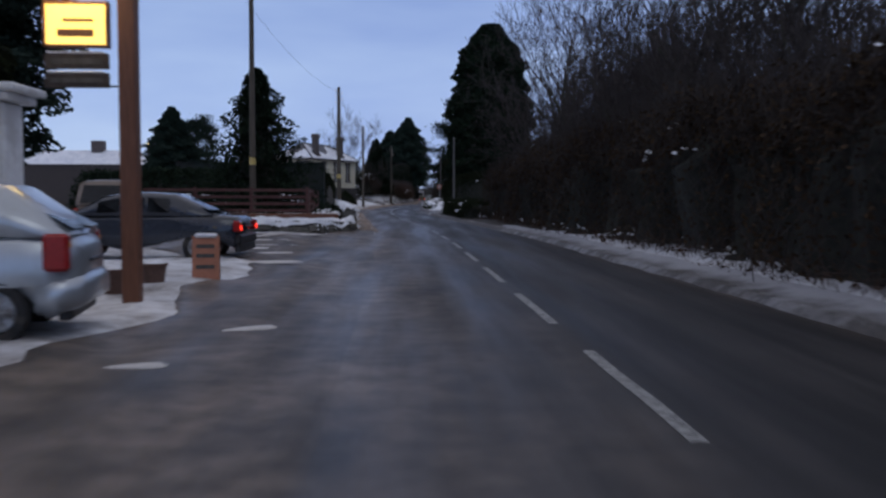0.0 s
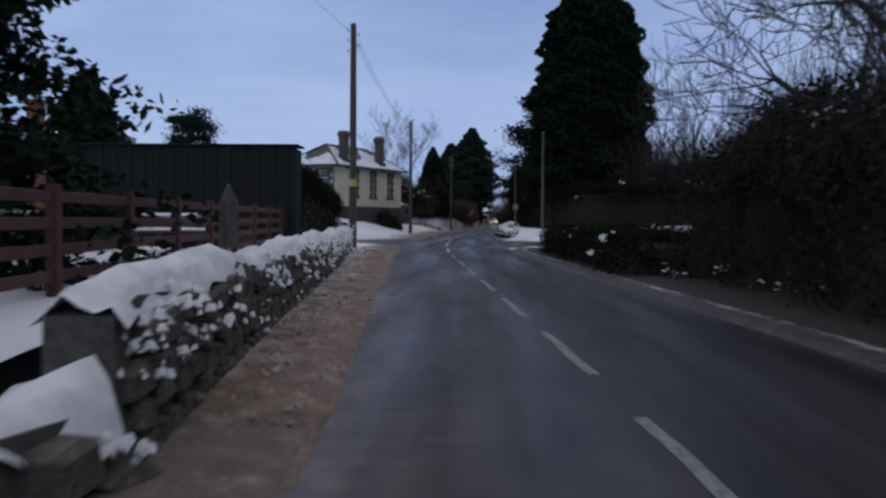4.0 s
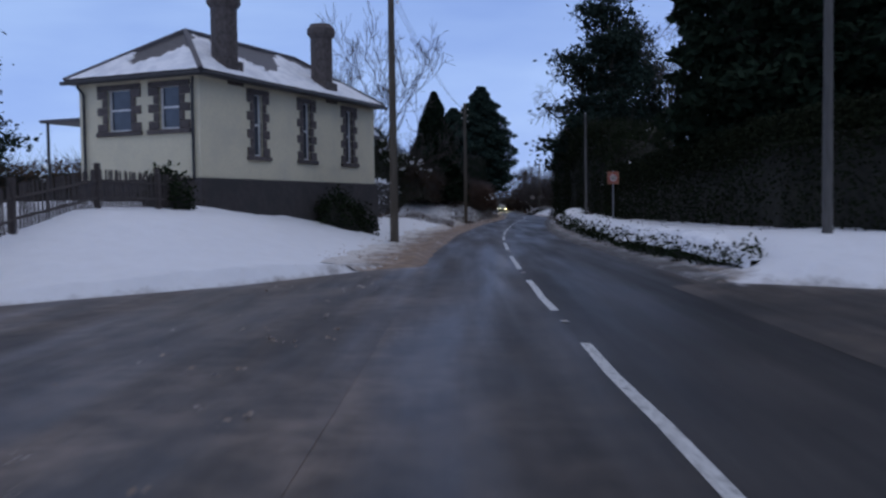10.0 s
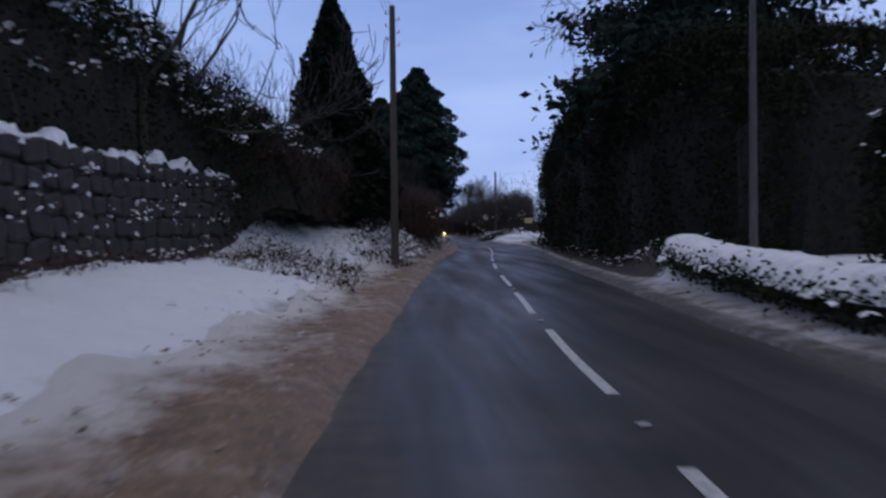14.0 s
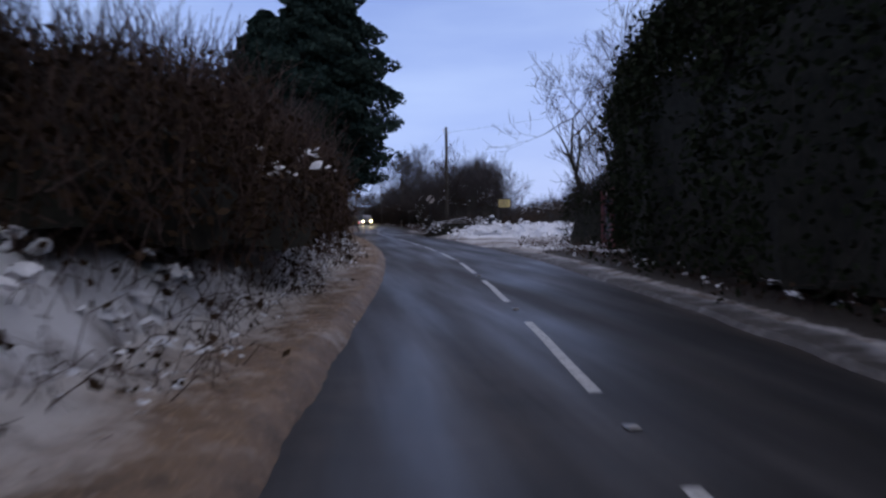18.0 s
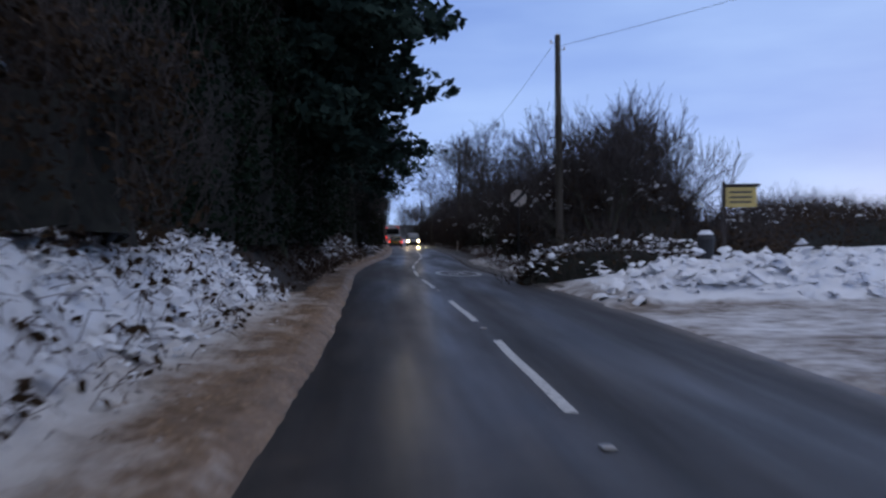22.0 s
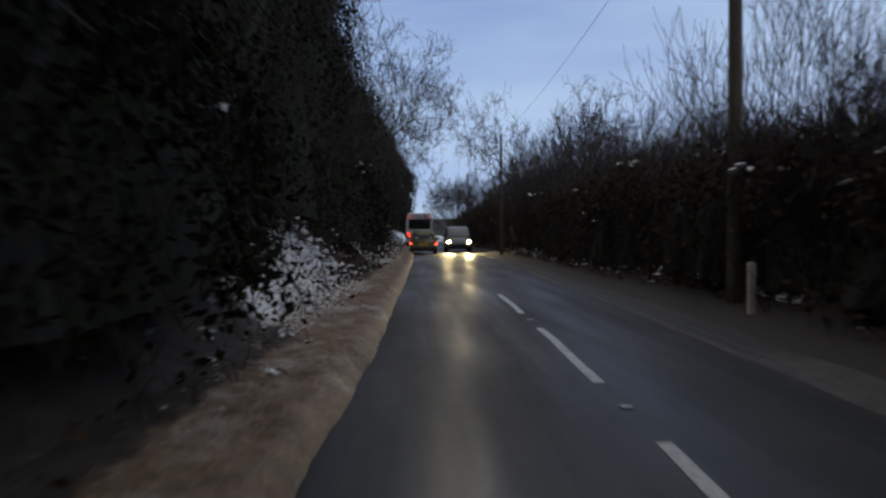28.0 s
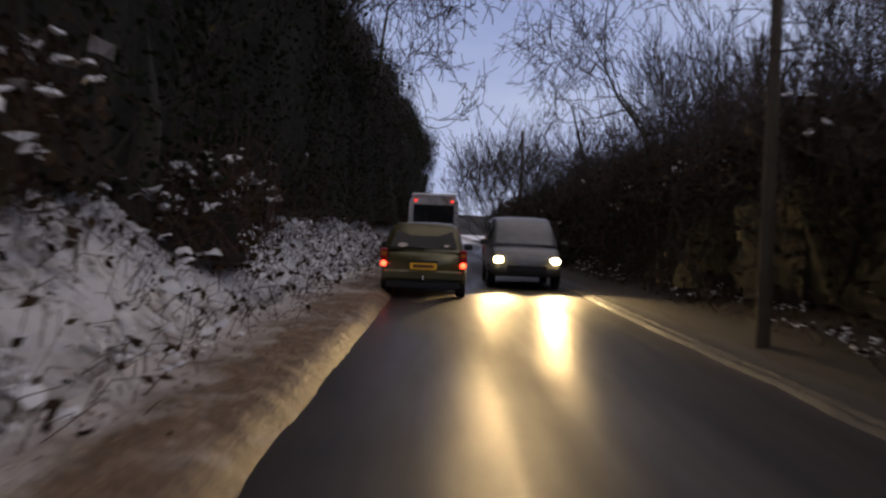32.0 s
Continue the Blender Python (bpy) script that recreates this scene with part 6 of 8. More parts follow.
picket_fence([(x, y, float(height(x, y)) + 0.03) for x, y in ((-16.4, 96.4), (-12.8, 95.7), (-9.75, 94.9), (-9.65, 98.6), (-9.5, 102.4), (-9.1, 105.4), (-8.75, 107.6))], "dark wooden picket fence climbing the snowy bank")
for x, y, s in ((-9.35, 106.3, 0.86), (-9.3, 95.6, 0.5), (-5.75, 114.6, 0.95), (-5.2, 116.0, 0.8)):
    bsh = hedge("garden_shrub", [(x - 0.5 * s, y, 0.7 * s, 1.5 * s), (x + 0.5 * s, y + 0.2, 0.75 * s, 1.6 * s), (x + 0.9 * s, y + 0.3, 0.5 * s, 1.2 * s)], "dark rounded evergreen shrub beside the house", M_IVY, (0.05, 0.11), 260, 0.1 if s < 0.6 else 0.0, int(40 + s * 10), "shrub", rough=0.35, box_top=0.3)

# ---- poles, wires, signs ----
def utility_pole(x, y, tall, label, mat=M_POLE, band=False, insulators=0, lean=0.0, r=0.14):
    t = thing("telegraph_pole", pose(x, y, float(height(x, y)) - 0.15, lean, 0, 0), label, "telegraph pole", "poles along the road")
    bm = bmesh.new()
    rod(bm, (0, 0, 0), (0, 0, tall), r, r * 0.68, 12)
    part("shaft", bm, mat, t)
    bm = bmesh.new()
    rod(bm, (0, 0, tall), (0, 0, tall + 0.06), r * 0.72, r * 0.3, 12)
    part("cap", bm, M_STEEL, t)
    if band:
        bm = bmesh.new()
        rod(bm, (0, 0, 2.75), (0, 0, 3.05), r * 0.96, r * 0.95, 12)
        part("marker_band", bm, M_SIGNYEL, t, "yellow marker band")
    for k in range(insulators):
        s = 1 if k % 2 else -1
        bm = bmesh.new()
        z = tall - 0.25 - 0.22 * k
        rod(bm, (0, 0, z), (s * 0.22, 0, z), 0.012, 0.012, 6)
        part("bracket", bm, M_STEEL, t)
        bm = bmesh.new()
        rod(bm, (s * 0.22, 0, z), (s * 0.22, 0, z + 0.12), 0.035, 0.02, 8)
        part("insulator", bm, M_SIGNWHITE, t)
    return t


def wire(a, b, sag, label="black overhead telephone wire sagging between poles"):
    n = 14
    pts_w = [Vector(a).lerp(Vector(b), k / n) - Vector((0, 0, sag * 4 * (k / n) * (1 - k / n))) for k in range(n + 1)]
    side = (Vector(b) - Vector(a)).cross(Vector((0, 0, 1))).normalized() * 0.007
    up = Vector((0, 0, 0.007))
    co = [p + o for p in pts_w for o in (side, up, -side, -up)]
    q = [(4 * k + j, 4 * k + (j + 1) % 4, 4 * k + 4 + (j + 1) % 4, 4 * k + 4 + j) for k in range(n) for j in range(4)]
    solid("overhead_wire", fast_mesh("overhead_wire", co, q, M_WIRE), label, "wire", "", "overhead wires")


POLES = {"inn": (-4.74, 45.34, 9.6), "corner": (-3.42, 75.68, 9.4), "house": (-3.45, 113.3, 9.3), "bank": (-0.9, 150.3, 9.0), "cedar": (10.7, 226.1, 7.9), "oak": (11.1, 271.7, 8.2), "far": (10.6, 308.0, 6.8), "last": (11.2, 352.0, 7.4)}
utility_pole(*POLES["inn"], "brown wooden telegraph pole behind the garden wall", band=True)
utility_pole(*POLES["corner"], "wooden telegraph pole with a yellow band at the corner", band=True, insulators=5, r=0.17)
utility_pole(*POLES["house"], "dark wooden telegraph pole on the snowy bank", band=False, insulators=4, r=0.15)
utility_pole(*POLES["bank"], "wooden telegraph pole with a ladder of insulators", insulators=6)
utility_pole(*POLES["cedar"], "dark wooden telegraph pole at the junction", insulators=2)
utility_pole(*POLES["oak"], "wooden telegraph pole standing in the hedgerow")
utility_pole(*POLES["far"], "slim wooden telegraph pole at the foot of the hedgerow", r=0.09)
utility_pole(*POLES["last"], "wooden telegraph pole standing in the hedgerow", r=0.12)
utility_pole(6.25, 99.8, 6.6, "plain grey weathered pole in front of the hedge", M_POLEGREY, r=0.11)
utility_pole(6.2, 136.4, 6.3, "slim pale grey pole behind the low hedge", M_POLEGREY, r=0.085)
for a, b, sag in (("inn", "corner", 0.5), ("corner", "house", 0.6), ("house", "bank", 0.6), ("cedar", "oak", 0.6), ("oak", "far", 0.5), ("far", "last", 0.5)):
    p, r = POLES[a], POLES[b]
    for k in range(3 if a in ("corner", "house") else 1):
        wire((p[0] + 0.2 * k - 0.2, p[1], p[2] - 0.3 - 0.2 * k), (r[0] + 0.2 * k - 0.2, r[1], r[2] - 0.3 - 0.2 * k), sag)
wire((10.7, 226.1, 7.6), (30.0, 196.0, 9.6), 0.5)


def disc(bm, r, y, z, sides=28):
    return bmesh.ops.create_circle(bm, cap_ends=True, segments=sides, radius=r, matrix=pose(0, y, z, 90))


def ring_mesh(bm, r0, r1, y, z, sides=32):
    a = [bm.verts.new((r0 * math.cos(k * 2 * math.pi / sides), y, z + r0 * math.sin(k * 2 * math.pi / sides))) for k in range(sides)]
    b = [bm.verts.new((r1 * math.cos(k * 2 * math.pi / sides), y, z + r1 * math.sin(k * 2 * math.pi / sides))) for k in range(sides)]
    for k in range(sides):
        bm.faces.new((a[k], a[(k + 1) % sides], b[(k + 1) % sides], b[k]))


def lettering(text, size, mat, parent, m, label):
    cu = bpy.data.curves.new("lettering", "FONT")
    cu.body, cu.size, cu.align_x, cu.align_y, cu.extrude = text, size, "CENTER", "CENTER", 0.002
    tmp = bpy.data.objects.new("tmp", cu)
    scene.collection.objects.link(tmp)
    me = bpy.data.meshes.new_from_object(tmp.evaluated_get(bpy.context.evaluated_depsgraph_get()))
    bpy.data.objects.remove(tmp)
    me.materials.append(mat)
    return child("lettering", me, parent, label, m)


sx, sy = 5.55, 122.2
s30 = thing("speed_limit_sign", pose(sx, sy, float(height(sx, sy)) - 0.15, 0, 0, -4) @ Matrix.Diagonal((0.82, 0.82, 0.88, 1)), "thirty speed limit sign on a square orange backing board", "road sign")
bm = bmesh.new()
rod(bm, (0, 0, 0), (0, 0, 2.7), 0.04, 0.04, 8)
part("post", bm, M_STEEL, s30)
bm = bmesh.new()
box(bm, -0.30, -0.075, 2.02, 0.30, -0.045, 2.64, 0.008)
part("backing_board", bm, M_SIGNPINK, s30, "faded orange backing board")
bm = bmesh.new()
disc(bm, 0.235, -0.080, 2.33)
part("face", bm, M_SIGNWHITE, s30, "white sign face")
bm = bmesh.new()
ring_mesh(bm, 0.19, 0.245, -0.084, 2.33)
part("red_ring", bm, M_SIGNRED, s30, "red ring")
lettering("30", 0.27, M_SIGNBLACK, s30, pose(0, -0.086, 2.33, 90), "black numerals 30")

nx_, ny_ = 9.95, 230.4
nsl = thing("derestriction_sign", pose(nx_, ny_, float(height(nx_, ny_)) - 0.1, 0, 0, 0), "round pale national speed limit sign with a black diagonal", "road sign")
bm = bmesh.new()
rod(bm, (0, 0, 0), (0, 0, 2.95), 0.04, 0.04, 8)
part("post", bm, M_SIGNBLACK, nsl)
bm = bmesh.new()
disc(bm, 0.31, -0.05, 2.66, 32)
bmesh.ops.solidify(bm, geom=list(bm.faces), thickness=0.02)
part("face", bm, M_SIGNWHITE, nsl, "pale pinkish sign face")
bm = bmesh.new()
box(bm, -0.31, -0.078, -0.062, 0.31, -0.074, 0.062, 0, pose(0, 0, 2.66, 0, -45, 0))
part("diagonal_bar", bm, M_SIGNBLACK, nsl, "black diagonal bar")

bx, by = 13.25, 216.8
nb = thing("notice_board", pose(bx, by, 0.0, 0, 0, -6), "yellow notice board on two posts in the snow", "sign")
for x in (-0.42,):
    bm = bmesh.new()
    box(bm, x - 0.04, -0.04, 0, x + 0.04, 0.04, 2.55, 0.006)
    part("post", bm, M_DARKWOOD, nb)
bm = bmesh.new()
box(bm, -0.38, -0.03, 1.95, 0.34, 0.02, 2.42, 0.01)
part("panel", bm, M_SIGNYEL, nb, "yellow panel")
bm = bmesh.new()
box(bm, -0.46, -0.05, 2.42, 0.42, 0.05, 2.5, 0.015)
part("top_rail", bm, M_DARKWOOD, nb)
for z in (2.05, 2.16, 2.28):
    bm = bmesh.new()
    box(bm, -0.30, -0.036, z, 0.22, -0.032, z + 0.045)
    part("lettering_bar", bm, M_POLEGREY, nb, "bar of unreadable lettering")
gb = thing("litter_bin", pose(12.45, 217.0, 0.52) @ Matrix.Scale(0.8, 4), "dark round litter bin with a cap of snow", "bin")
bm = bmesh.new()
rod(bm, (0, 0, 0), (0, 0, 0.85), 0.22, 0.26, 12)
part("body", bm, M_BLACK, gb)
bm = bmesh.new()
rod(bm, (0, 0, 0.85), (0, 0, 1.0), 0.28, 0.22, 12)
part("hood", bm, M_BLACK, gb)
bm = bmesh.new()
rod(bm, (0, 0, 1.0), (0, 0, 1.13), 0.25, 0.12, 12)
part("snow_cap", bm, M_SNOW, gb, "cap of snow")

# telephone kiosk
kx, ky = 13.25, 193.3
kiosk = thing("telephone_kiosk", pose(kx, ky, 0.0, 0, 0, 12), "red telephone kiosk half hidden beside the thicket", "telephone kiosk")
bm = bmesh.new()
box(bm, -0.46, -0.46, -0.1, 0.46, 0.46, 0.16, 0.015)
part("plinth", bm, M_BOXRED, kiosk)
for x in (-0.41, 0.41):
    for y in (-0.41, 0.41):
        bm = bmesh.new()
        box(bm, x - 0.05, y - 0.05, 0.162, x + 0.05, y + 0.05, 2.1, 0.01)
        part("corner_post", bm, M_BOXRED, kiosk)
bm = bmesh.new()
box(bm, -0.47, -0.47, 2.102, 0.47, 0.47, 2.3, 0.015)
part("fascia", bm, M_BOXRED, kiosk)
for k in range(4):
    bm = bmesh.new()
    box(bm, -0.28, -0.475, 2.16, 0.28, -0.471, 2.25, 0, pose(0, 0, 0, 0, 0, 90 * k))
    part("lettering_panel", bm, M_SIGNWHITE, kiosk, "pale panel of unreadable lettering")
    bm = bmesh.new()
    for z in np.linspace(0.35, 2.02, 9):
        box(bm, -0.355, -0.43, z - 0.015, 0.355, -0.39, z + 0.015)
    for x in (-0.2, 0.2):
        box(bm, x - 0.014, -0.428, 0.366, x + 0.014, -0.392, 2.0)
    bmesh.ops.transform(bm, matrix=pose(0, 0, 0, 0, 0, 90 * k), verts=bm.verts)
    part("glazing_grid", bm, M_BOXRED, kiosk)
    bm = bmesh.new()
    box(bm, -0.355, -0.412, 0.35, 0.355, -0.408, 2.02, 0, pose(0, 0, 0, 0, 0, 90 * k))
    part("pane", bm, M_PANE, kiosk)
bm = bmesh.new()
bmesh.ops.create_uvsphere(bm, u_segments=16, v_segments=8, radius=0.6, matrix=pose(0, 0, 2.06) @ Matrix.Diagonal((0.76, 0.76, 0.72, 1)))
bmesh.ops.delete(bm, geom=[v for v in bm.verts if v.co.z < 2.3], context="VERTS")
part("domed_roof", bm, M_BOXRED, kiosk, smooth=True)

mp = thing("marker_post", pose(12.9, 184.1, 0.2), "short white wooden marker post on the verge", "post")
bm = bmesh.new()
box(bm, -0.06, -0.06, -0.1, 0.06, 0.06, 0.95, 0.012)
part("shaft", bm, M_SIGNWHITE, mp)
bm = bmesh.new()
box(bm, -0.065, -0.065, 0.78, 0.065, 0.065, 0.86, 0.004)
part("band", bm, M_SIGNBLACK, mp, "dark band")
for x, y, h in ((10.75, 270.0, 0.75),):
    mq = thing("marker_post", pose(x, y, float(height(x, y))), "short white marker post in the verge", "post")
    bm = bmesh.new()
    box(bm, -0.05, -0.05, -0.1, 0.05, 0.05, h, 0.012)
    part("shaft", bm, M_SIGNWHITE, mq)
gpost = thing("gate_post", pose(33.0, 244, 0.0), "short red gate post in the snowy field entrance", "post")
bm = bmesh.new()
box(bm, -0.15, -0.15, -0.1, 0.15, 0.15, 1.2, 0.02)
part("shaft", bm, M_BOXRED, gpost)

# speed roundel on the oncoming lane, seen from behind
rx, ryy = float(centre(229.5)) + 1.5, 229.1
bm = bmesh.new()
ring_mesh(bm, 0.82, 1.0, 0, 0, 48)
for v in bm.verts:
    v.co = Vector((v.co.x * 0.78, v.co.z * 2.5, 0.006))
rd = thing("speed_roundel", pose(rx, ryy, 0, 0, 0, 4), "worn white speed roundel painted on the oncoming lane", "road marking")
part("ring", bm, M_PAINT, rd)
lettering("30", 1.0, M_PAINT, rd, pose(0, 0, 0.006, 0, 0, 180) @ Matrix.Diagonal((0.72, 2.5, 1, 1)), "worn numerals 30")

# ---- planting ----
def off(y, d):
    """A place d metres to the right (+) or left (-) of the centre line."""
    return float(centre(y)) + d, y


def hz(x, y):
    return float(height(x, y))


rng = np.random.default_rng(11)
T_ASH = [bare_tree_meshes(s, 10.0, 5, 0.17, 0.55, 0.14) for s in (3, 8)]
T_WIDE = [bare_tree_meshes(s, 8.5, 6, 0.20, 0.75, 0.05, clear=0.2, twig_r=0.8) for s in (21, 34)]
T_BUSH = [bare_tree_meshes(s, 5.0, 4, 0.07, 0.5, 0.16, stems=7, clear=0.3, twig_r=0.7) for s in (5, 6, 9)]
T_SAPS = [bare_tree_meshes(s, 6.5, 3, 0.05, 0.35, 0.2, stems=9, clear=0.36, mat=M_PALE, twig_r=0.7) for s in (15, 16)]
T_OAK = [bare_tree_meshes(s, 11.5, 6, 0.24, 0.85, 0.02, clear=0.27, twig_r=1.1) for s in (51, 64)]
T_PINE = [pine_meshes(s, 12.0, 4.2, 32, 230, M_CEDAR, b) for s, b in ((71, 0.22), (72, 0.3))]
PP = ("trunk", "crown")
BARE = "leafless tree with fine dark twigs against the sky"
BUSH = "leafless many-stemmed bush of dark twigs"


def scatter(kind, y0, y1, step, d0, d1, size, label, name, category, seed, group=""):
    r = np.random.default_rng(seed)
    y = y0
    while y < y1:
        x, yy = off(y, r.uniform(d0, d1))
        put_tree(kind[r.integers(len(kind))], x, yy, hz(x, yy) - 0.05, r.uniform(0, 360), r.uniform(*size), label, name, ("trunk", "bare_crown"), category, group)
        y += step * r.uniform(0.7, 1.3)


# right side, first stretch: tall overgrown hedgerow with trees standing in it
hedge("hedgerow", [(*off(y, d), w, h) for y, d, w, h in ((-6, 6.2, 1.6, 2.8), (12, 6.2, 1.7, 3.1), (26, 6.4, 1.8, 3.2), (40, 6.2, 1.8, 3.2), (50, 6.0, 1.7, 2.8), (58, 6.0, 1.4, 2.2))],
      "tall overgrown dark hedgerow of ivy, bramble and twigs", M_DRYLEAF, (0.04, 0.09), 150, 0.05, 2, rough=0.65, twigs=300, twig_mat=M_TWIG)
scatter(T_BUSH, 2, 58, 3.0, 6.5, 9.5, (0.95, 1.45), BUSH, "bare_bush", "bush", 41)
scatter(T_ASH, 20, 62, 6.5, 8.5, 13, (0.9, 1.25), "ivy-clad leafless roadside tree", "bare_tree", "tree", 42)
hedge("clipped_hedge", [(*off(y, d), w, h) for y, d, w, h in ((58, 4.2, 0.9, 0.95), (66, 4.4, 1.1, 0.95), (74, 4.9, 1.3, 0.9), (77, 5.6, 1.1, 0.75), (78.6, 6.2, 0.8, 0.45))],
      "low clipped dark green hedge with patches of snow on top", M_LEAF, (0.03, 0.06), 480, 0.02, 3, rough=0.15)
hedge("clipped_hedge", [(*off(y, d), w, h) for y, d, w, h in ((77.6, 7.0, 0.9, 0.7), (79.6, 9.5, 1.0, 0.8), (80.3, 13, 1.0, 0.85), (80.8, 20, 1.0, 0.9))],
      "low clipped dark hedge along the lane, capped with snow", M_LEAF, (0.03, 0.06), 420, 0.1, 23, rough=0.2, cap=0.16)
# right side beyond the junction: low snowy hedge, tall clipped hedge, huge conifer
hedge("low_hedge", [(*off(y, d), w, h) for y, d, w, h in ((98.2, 4.3, 0.3, 0.12), (101, 4.1, 0.5, 0.26), (106, 3.9, 0.6, 0.32), (118, 3.75, 0.6, 0.28), (130, 3.75, 0.65, 0.24), (139, 4.0, 0.65, 0.24), (142, 4.6, 0.5, 0.26))],
      "low dark hedge bank thickly topped with snow", M_IVY, (0.04, 0.08), 230, 0.2, 4, rough=0.25, cap=0.3)
hedge("tall_hedge", [(*off(y, d), w, h) for y, d, w, h in ((103, 40, 1.3, 2.8), (102, 24, 1.3, 3.0), (101, 17, 1.3, 3.1), (101, 9.8, 1.4, 3.1), (106, 8.0, 1.4, 3.0), (116, 7.2, 1.4, 2.7), (126, 6.8, 1.4, 2.6), (134, 7.0, 1.4, 2.8))],
      "tall clipped dark green hedge with a few streaks of snow", M_LEAF, (0.05, 0.10), 230, 0.05, 5, rough=0.14)
C_BIG = conifer_meshes(5, 20.5, 4.6, 0.6, 70000, M_NEEDLE, "column", (0.13, 0.30), 0.14)
C_CONE = conifer_meshes(6, 10.0, 2.7, 0.5, 30000, M_NEEDLE, "cone", (0.08, 0.22), 0.22)
C_FEATHER = conifer_meshes(16, 10.0, 3.1, 0.3, 24000, M_NEEDLE, "cone", (0.07, 0.2), 0.85, 0.8)
C_CEDAR = conifer_meshes(7, 19.0, 4.2, 3.6, 60000, M_CEDAR, "cedar", (0.12, 0.30), 0.42)
C_SLIM = conifer_meshes(8, 9.0, 0.55, 0.3, 5000, M_NEEDLE, "column", (0.12, 0.26), 0.12)
CP = ("trunk", "crown", "inner_foliage")
put_tree(C_BIG, 11.0, 112.6, 0.3, 20, 1.0, "huge dense dark cypress with a ragged top behind the hedge", "cypress_tree", CP, "conifer")
put_tree(C_SLIM, 17.9, 149, 0.3, 20, 0.95, "slim dark cypress spire", "cypress_tree", CP, "conifer")
put_tree(C_SLIM, 18.9, 150, 0.3, 80, 1.1, "slim dark cypress spire", "cypress_tree", CP, "conifer")
# right side, dark evergreen wood
hedge("evergreen_thicket", [(*off(y, d), w, h) for y, d, w, h in ((138, 9.0, 2.2, 5.0), (146, 7.0, 2.3, 6.4), (156, 6.0, 2.4, 7.0), (168, 5.7, 2.2, 6.4), (180, 5.7, 2.1, 5.2), (185, 6.9, 1.8, 4.6), (190, 10.0, 1.7, 6.2), (196, 11.6, 1.9, 6.4), (199, 15.5, 1.6, 5.0))],
      "high dark thicket of holly and laurel along the road", M_LEAF, (0.06, 0.12), 150, 0.03, 6, rough=0.42, twigs=40)
put_tree(T_PINE[0], *off(151, 7.4), 0.4, 10, 1.3, "spreading open dark pine above the thicket", "pine_tree", PP, "conifer")
put_tree(T_PINE[1], *off(163, 9.0), 0.4, 80, 1.25, "spreading open dark pine above the thicket", "pine_tree", PP, "conifer")
put_tree(T_OAK[1], *off(149, 6.2), 0.3, 140, 1.0, "leafless oak reaching over the road", "bare_tree")
put_tree(T_OAK[0], *off(140, 7.4), 0.3, 40, 1.15, "great leafless oak reaching over the road", "bare_tree")
put_tree(T_WIDE[1], *off(160, 11), 0.3, 140, 1.5, BARE)
for y, d, k, a, sc in ((191, 9.2, 0, 20, 1.5), (196.5, 8.2, 1, 140, 1.45), (198.5, 9.6, 2, 80, 1.6), (200, 11.6, 0, 250, 1.5), (195, 11.0, 1, 300, 1.7)):
    put_tree(T_BUSH[k], *off(y, d), hz(*off(y, d)) - 0.1, a, sc, "tall leafless many-stemmed hazel beside the kiosk", "bare_bush", ("trunk", "bare_crown"), "bush")
scatter(T_BUSH, 194, 199, 2.0, 8.2, 13, (0.8, 1.1), BUSH, "bare_bush", "bush", 43)
# right side beyond the far junction
scatter(T_BUSH, 225, 246, 2.0, 5.0, 9.5, (0.9, 1.25), BUSH, "bare_bush", "bush", 44)
scatter(T_BUSH, 226, 248, 2.6, 3.9, 9.0, (0.95, 1.2), BUSH, "bare_bush", "bush", 45)
hedge("hedgerow", [(*off(y, d), w, h) for y, d, w, h in ((229, 5.4, 0.9, 1.0), (240, 5.2, 0.9, 1.1), (247, 6.6, 0.8, 1.2), (257, 6.8, 0.9, 1.4), (265, 4.8, 1.2, 1.8), (276, 4.7, 1.3, 2.3), (300, 4.9, 1.4, 2.5), (335, 4.8, 1.5, 2.6), (372, 4.4, 1.5, 2.6))],
      "tangled leafless hedgerow with bramble and lying snow", M_DRYLEAF, (0.05, 0.11), 80, 0.05, 7, rough=0.6, twigs=260, twig_mat=M_TWIG)
scatter(T_BUSH, 248, 345, 2.6, 4.9, 7.5, (0.65, 1.0), BUSH, "bare_bush", "bush", 46)
scatter(T_SAPS, 252, 345, 4.2, 7, 11, (0.8, 1.25), "stand of thin pale leafless saplings", "sapling_clump", "saplings", 47)
T_GNARL = oak_meshes(93, 9.4)
put_tree(T_GNARL, 12.3, 262.4, hz(12.3, 262.4) - 0.2, 75, 1.0, "spreading leafless oak with thick twisting boughs", "bare_tree")
hedge("snowy_brambles", [(*off(y, d), w, h) for y, d, w, h in ((245, 5.6, 0.8, 1.3), (250, 5.8, 1.2, 3.2), (257, 5.9, 1.3, 3.3), (263, 5.5, 1.0, 1.7))], "evergreen bramble thicket heaped with snow", M_LEAF, (0.05, 0.1), 150, 0.8, 61, rough=0.7, twigs=120, twig_mat=M_TWIG, box_top=0.3, drift=0.15)
hedge("snowy_brambles", [(*off(y, d), w, h) for y, d, w, h in ((227, 5.6, 0.5, 0.7), (231, 5.2, 0.7, 1.2), (238, 5.1, 0.8, 1.4), (243, 5.3, 0.6, 0.9))], "evergreen bramble thicket flecked with snow", M_LEAF, (0.05, 0.1), 150, 0.4, 62, rough=0.7, twigs=120, twig_mat=M_TWIG, box_top=0.3, drift=0.15)
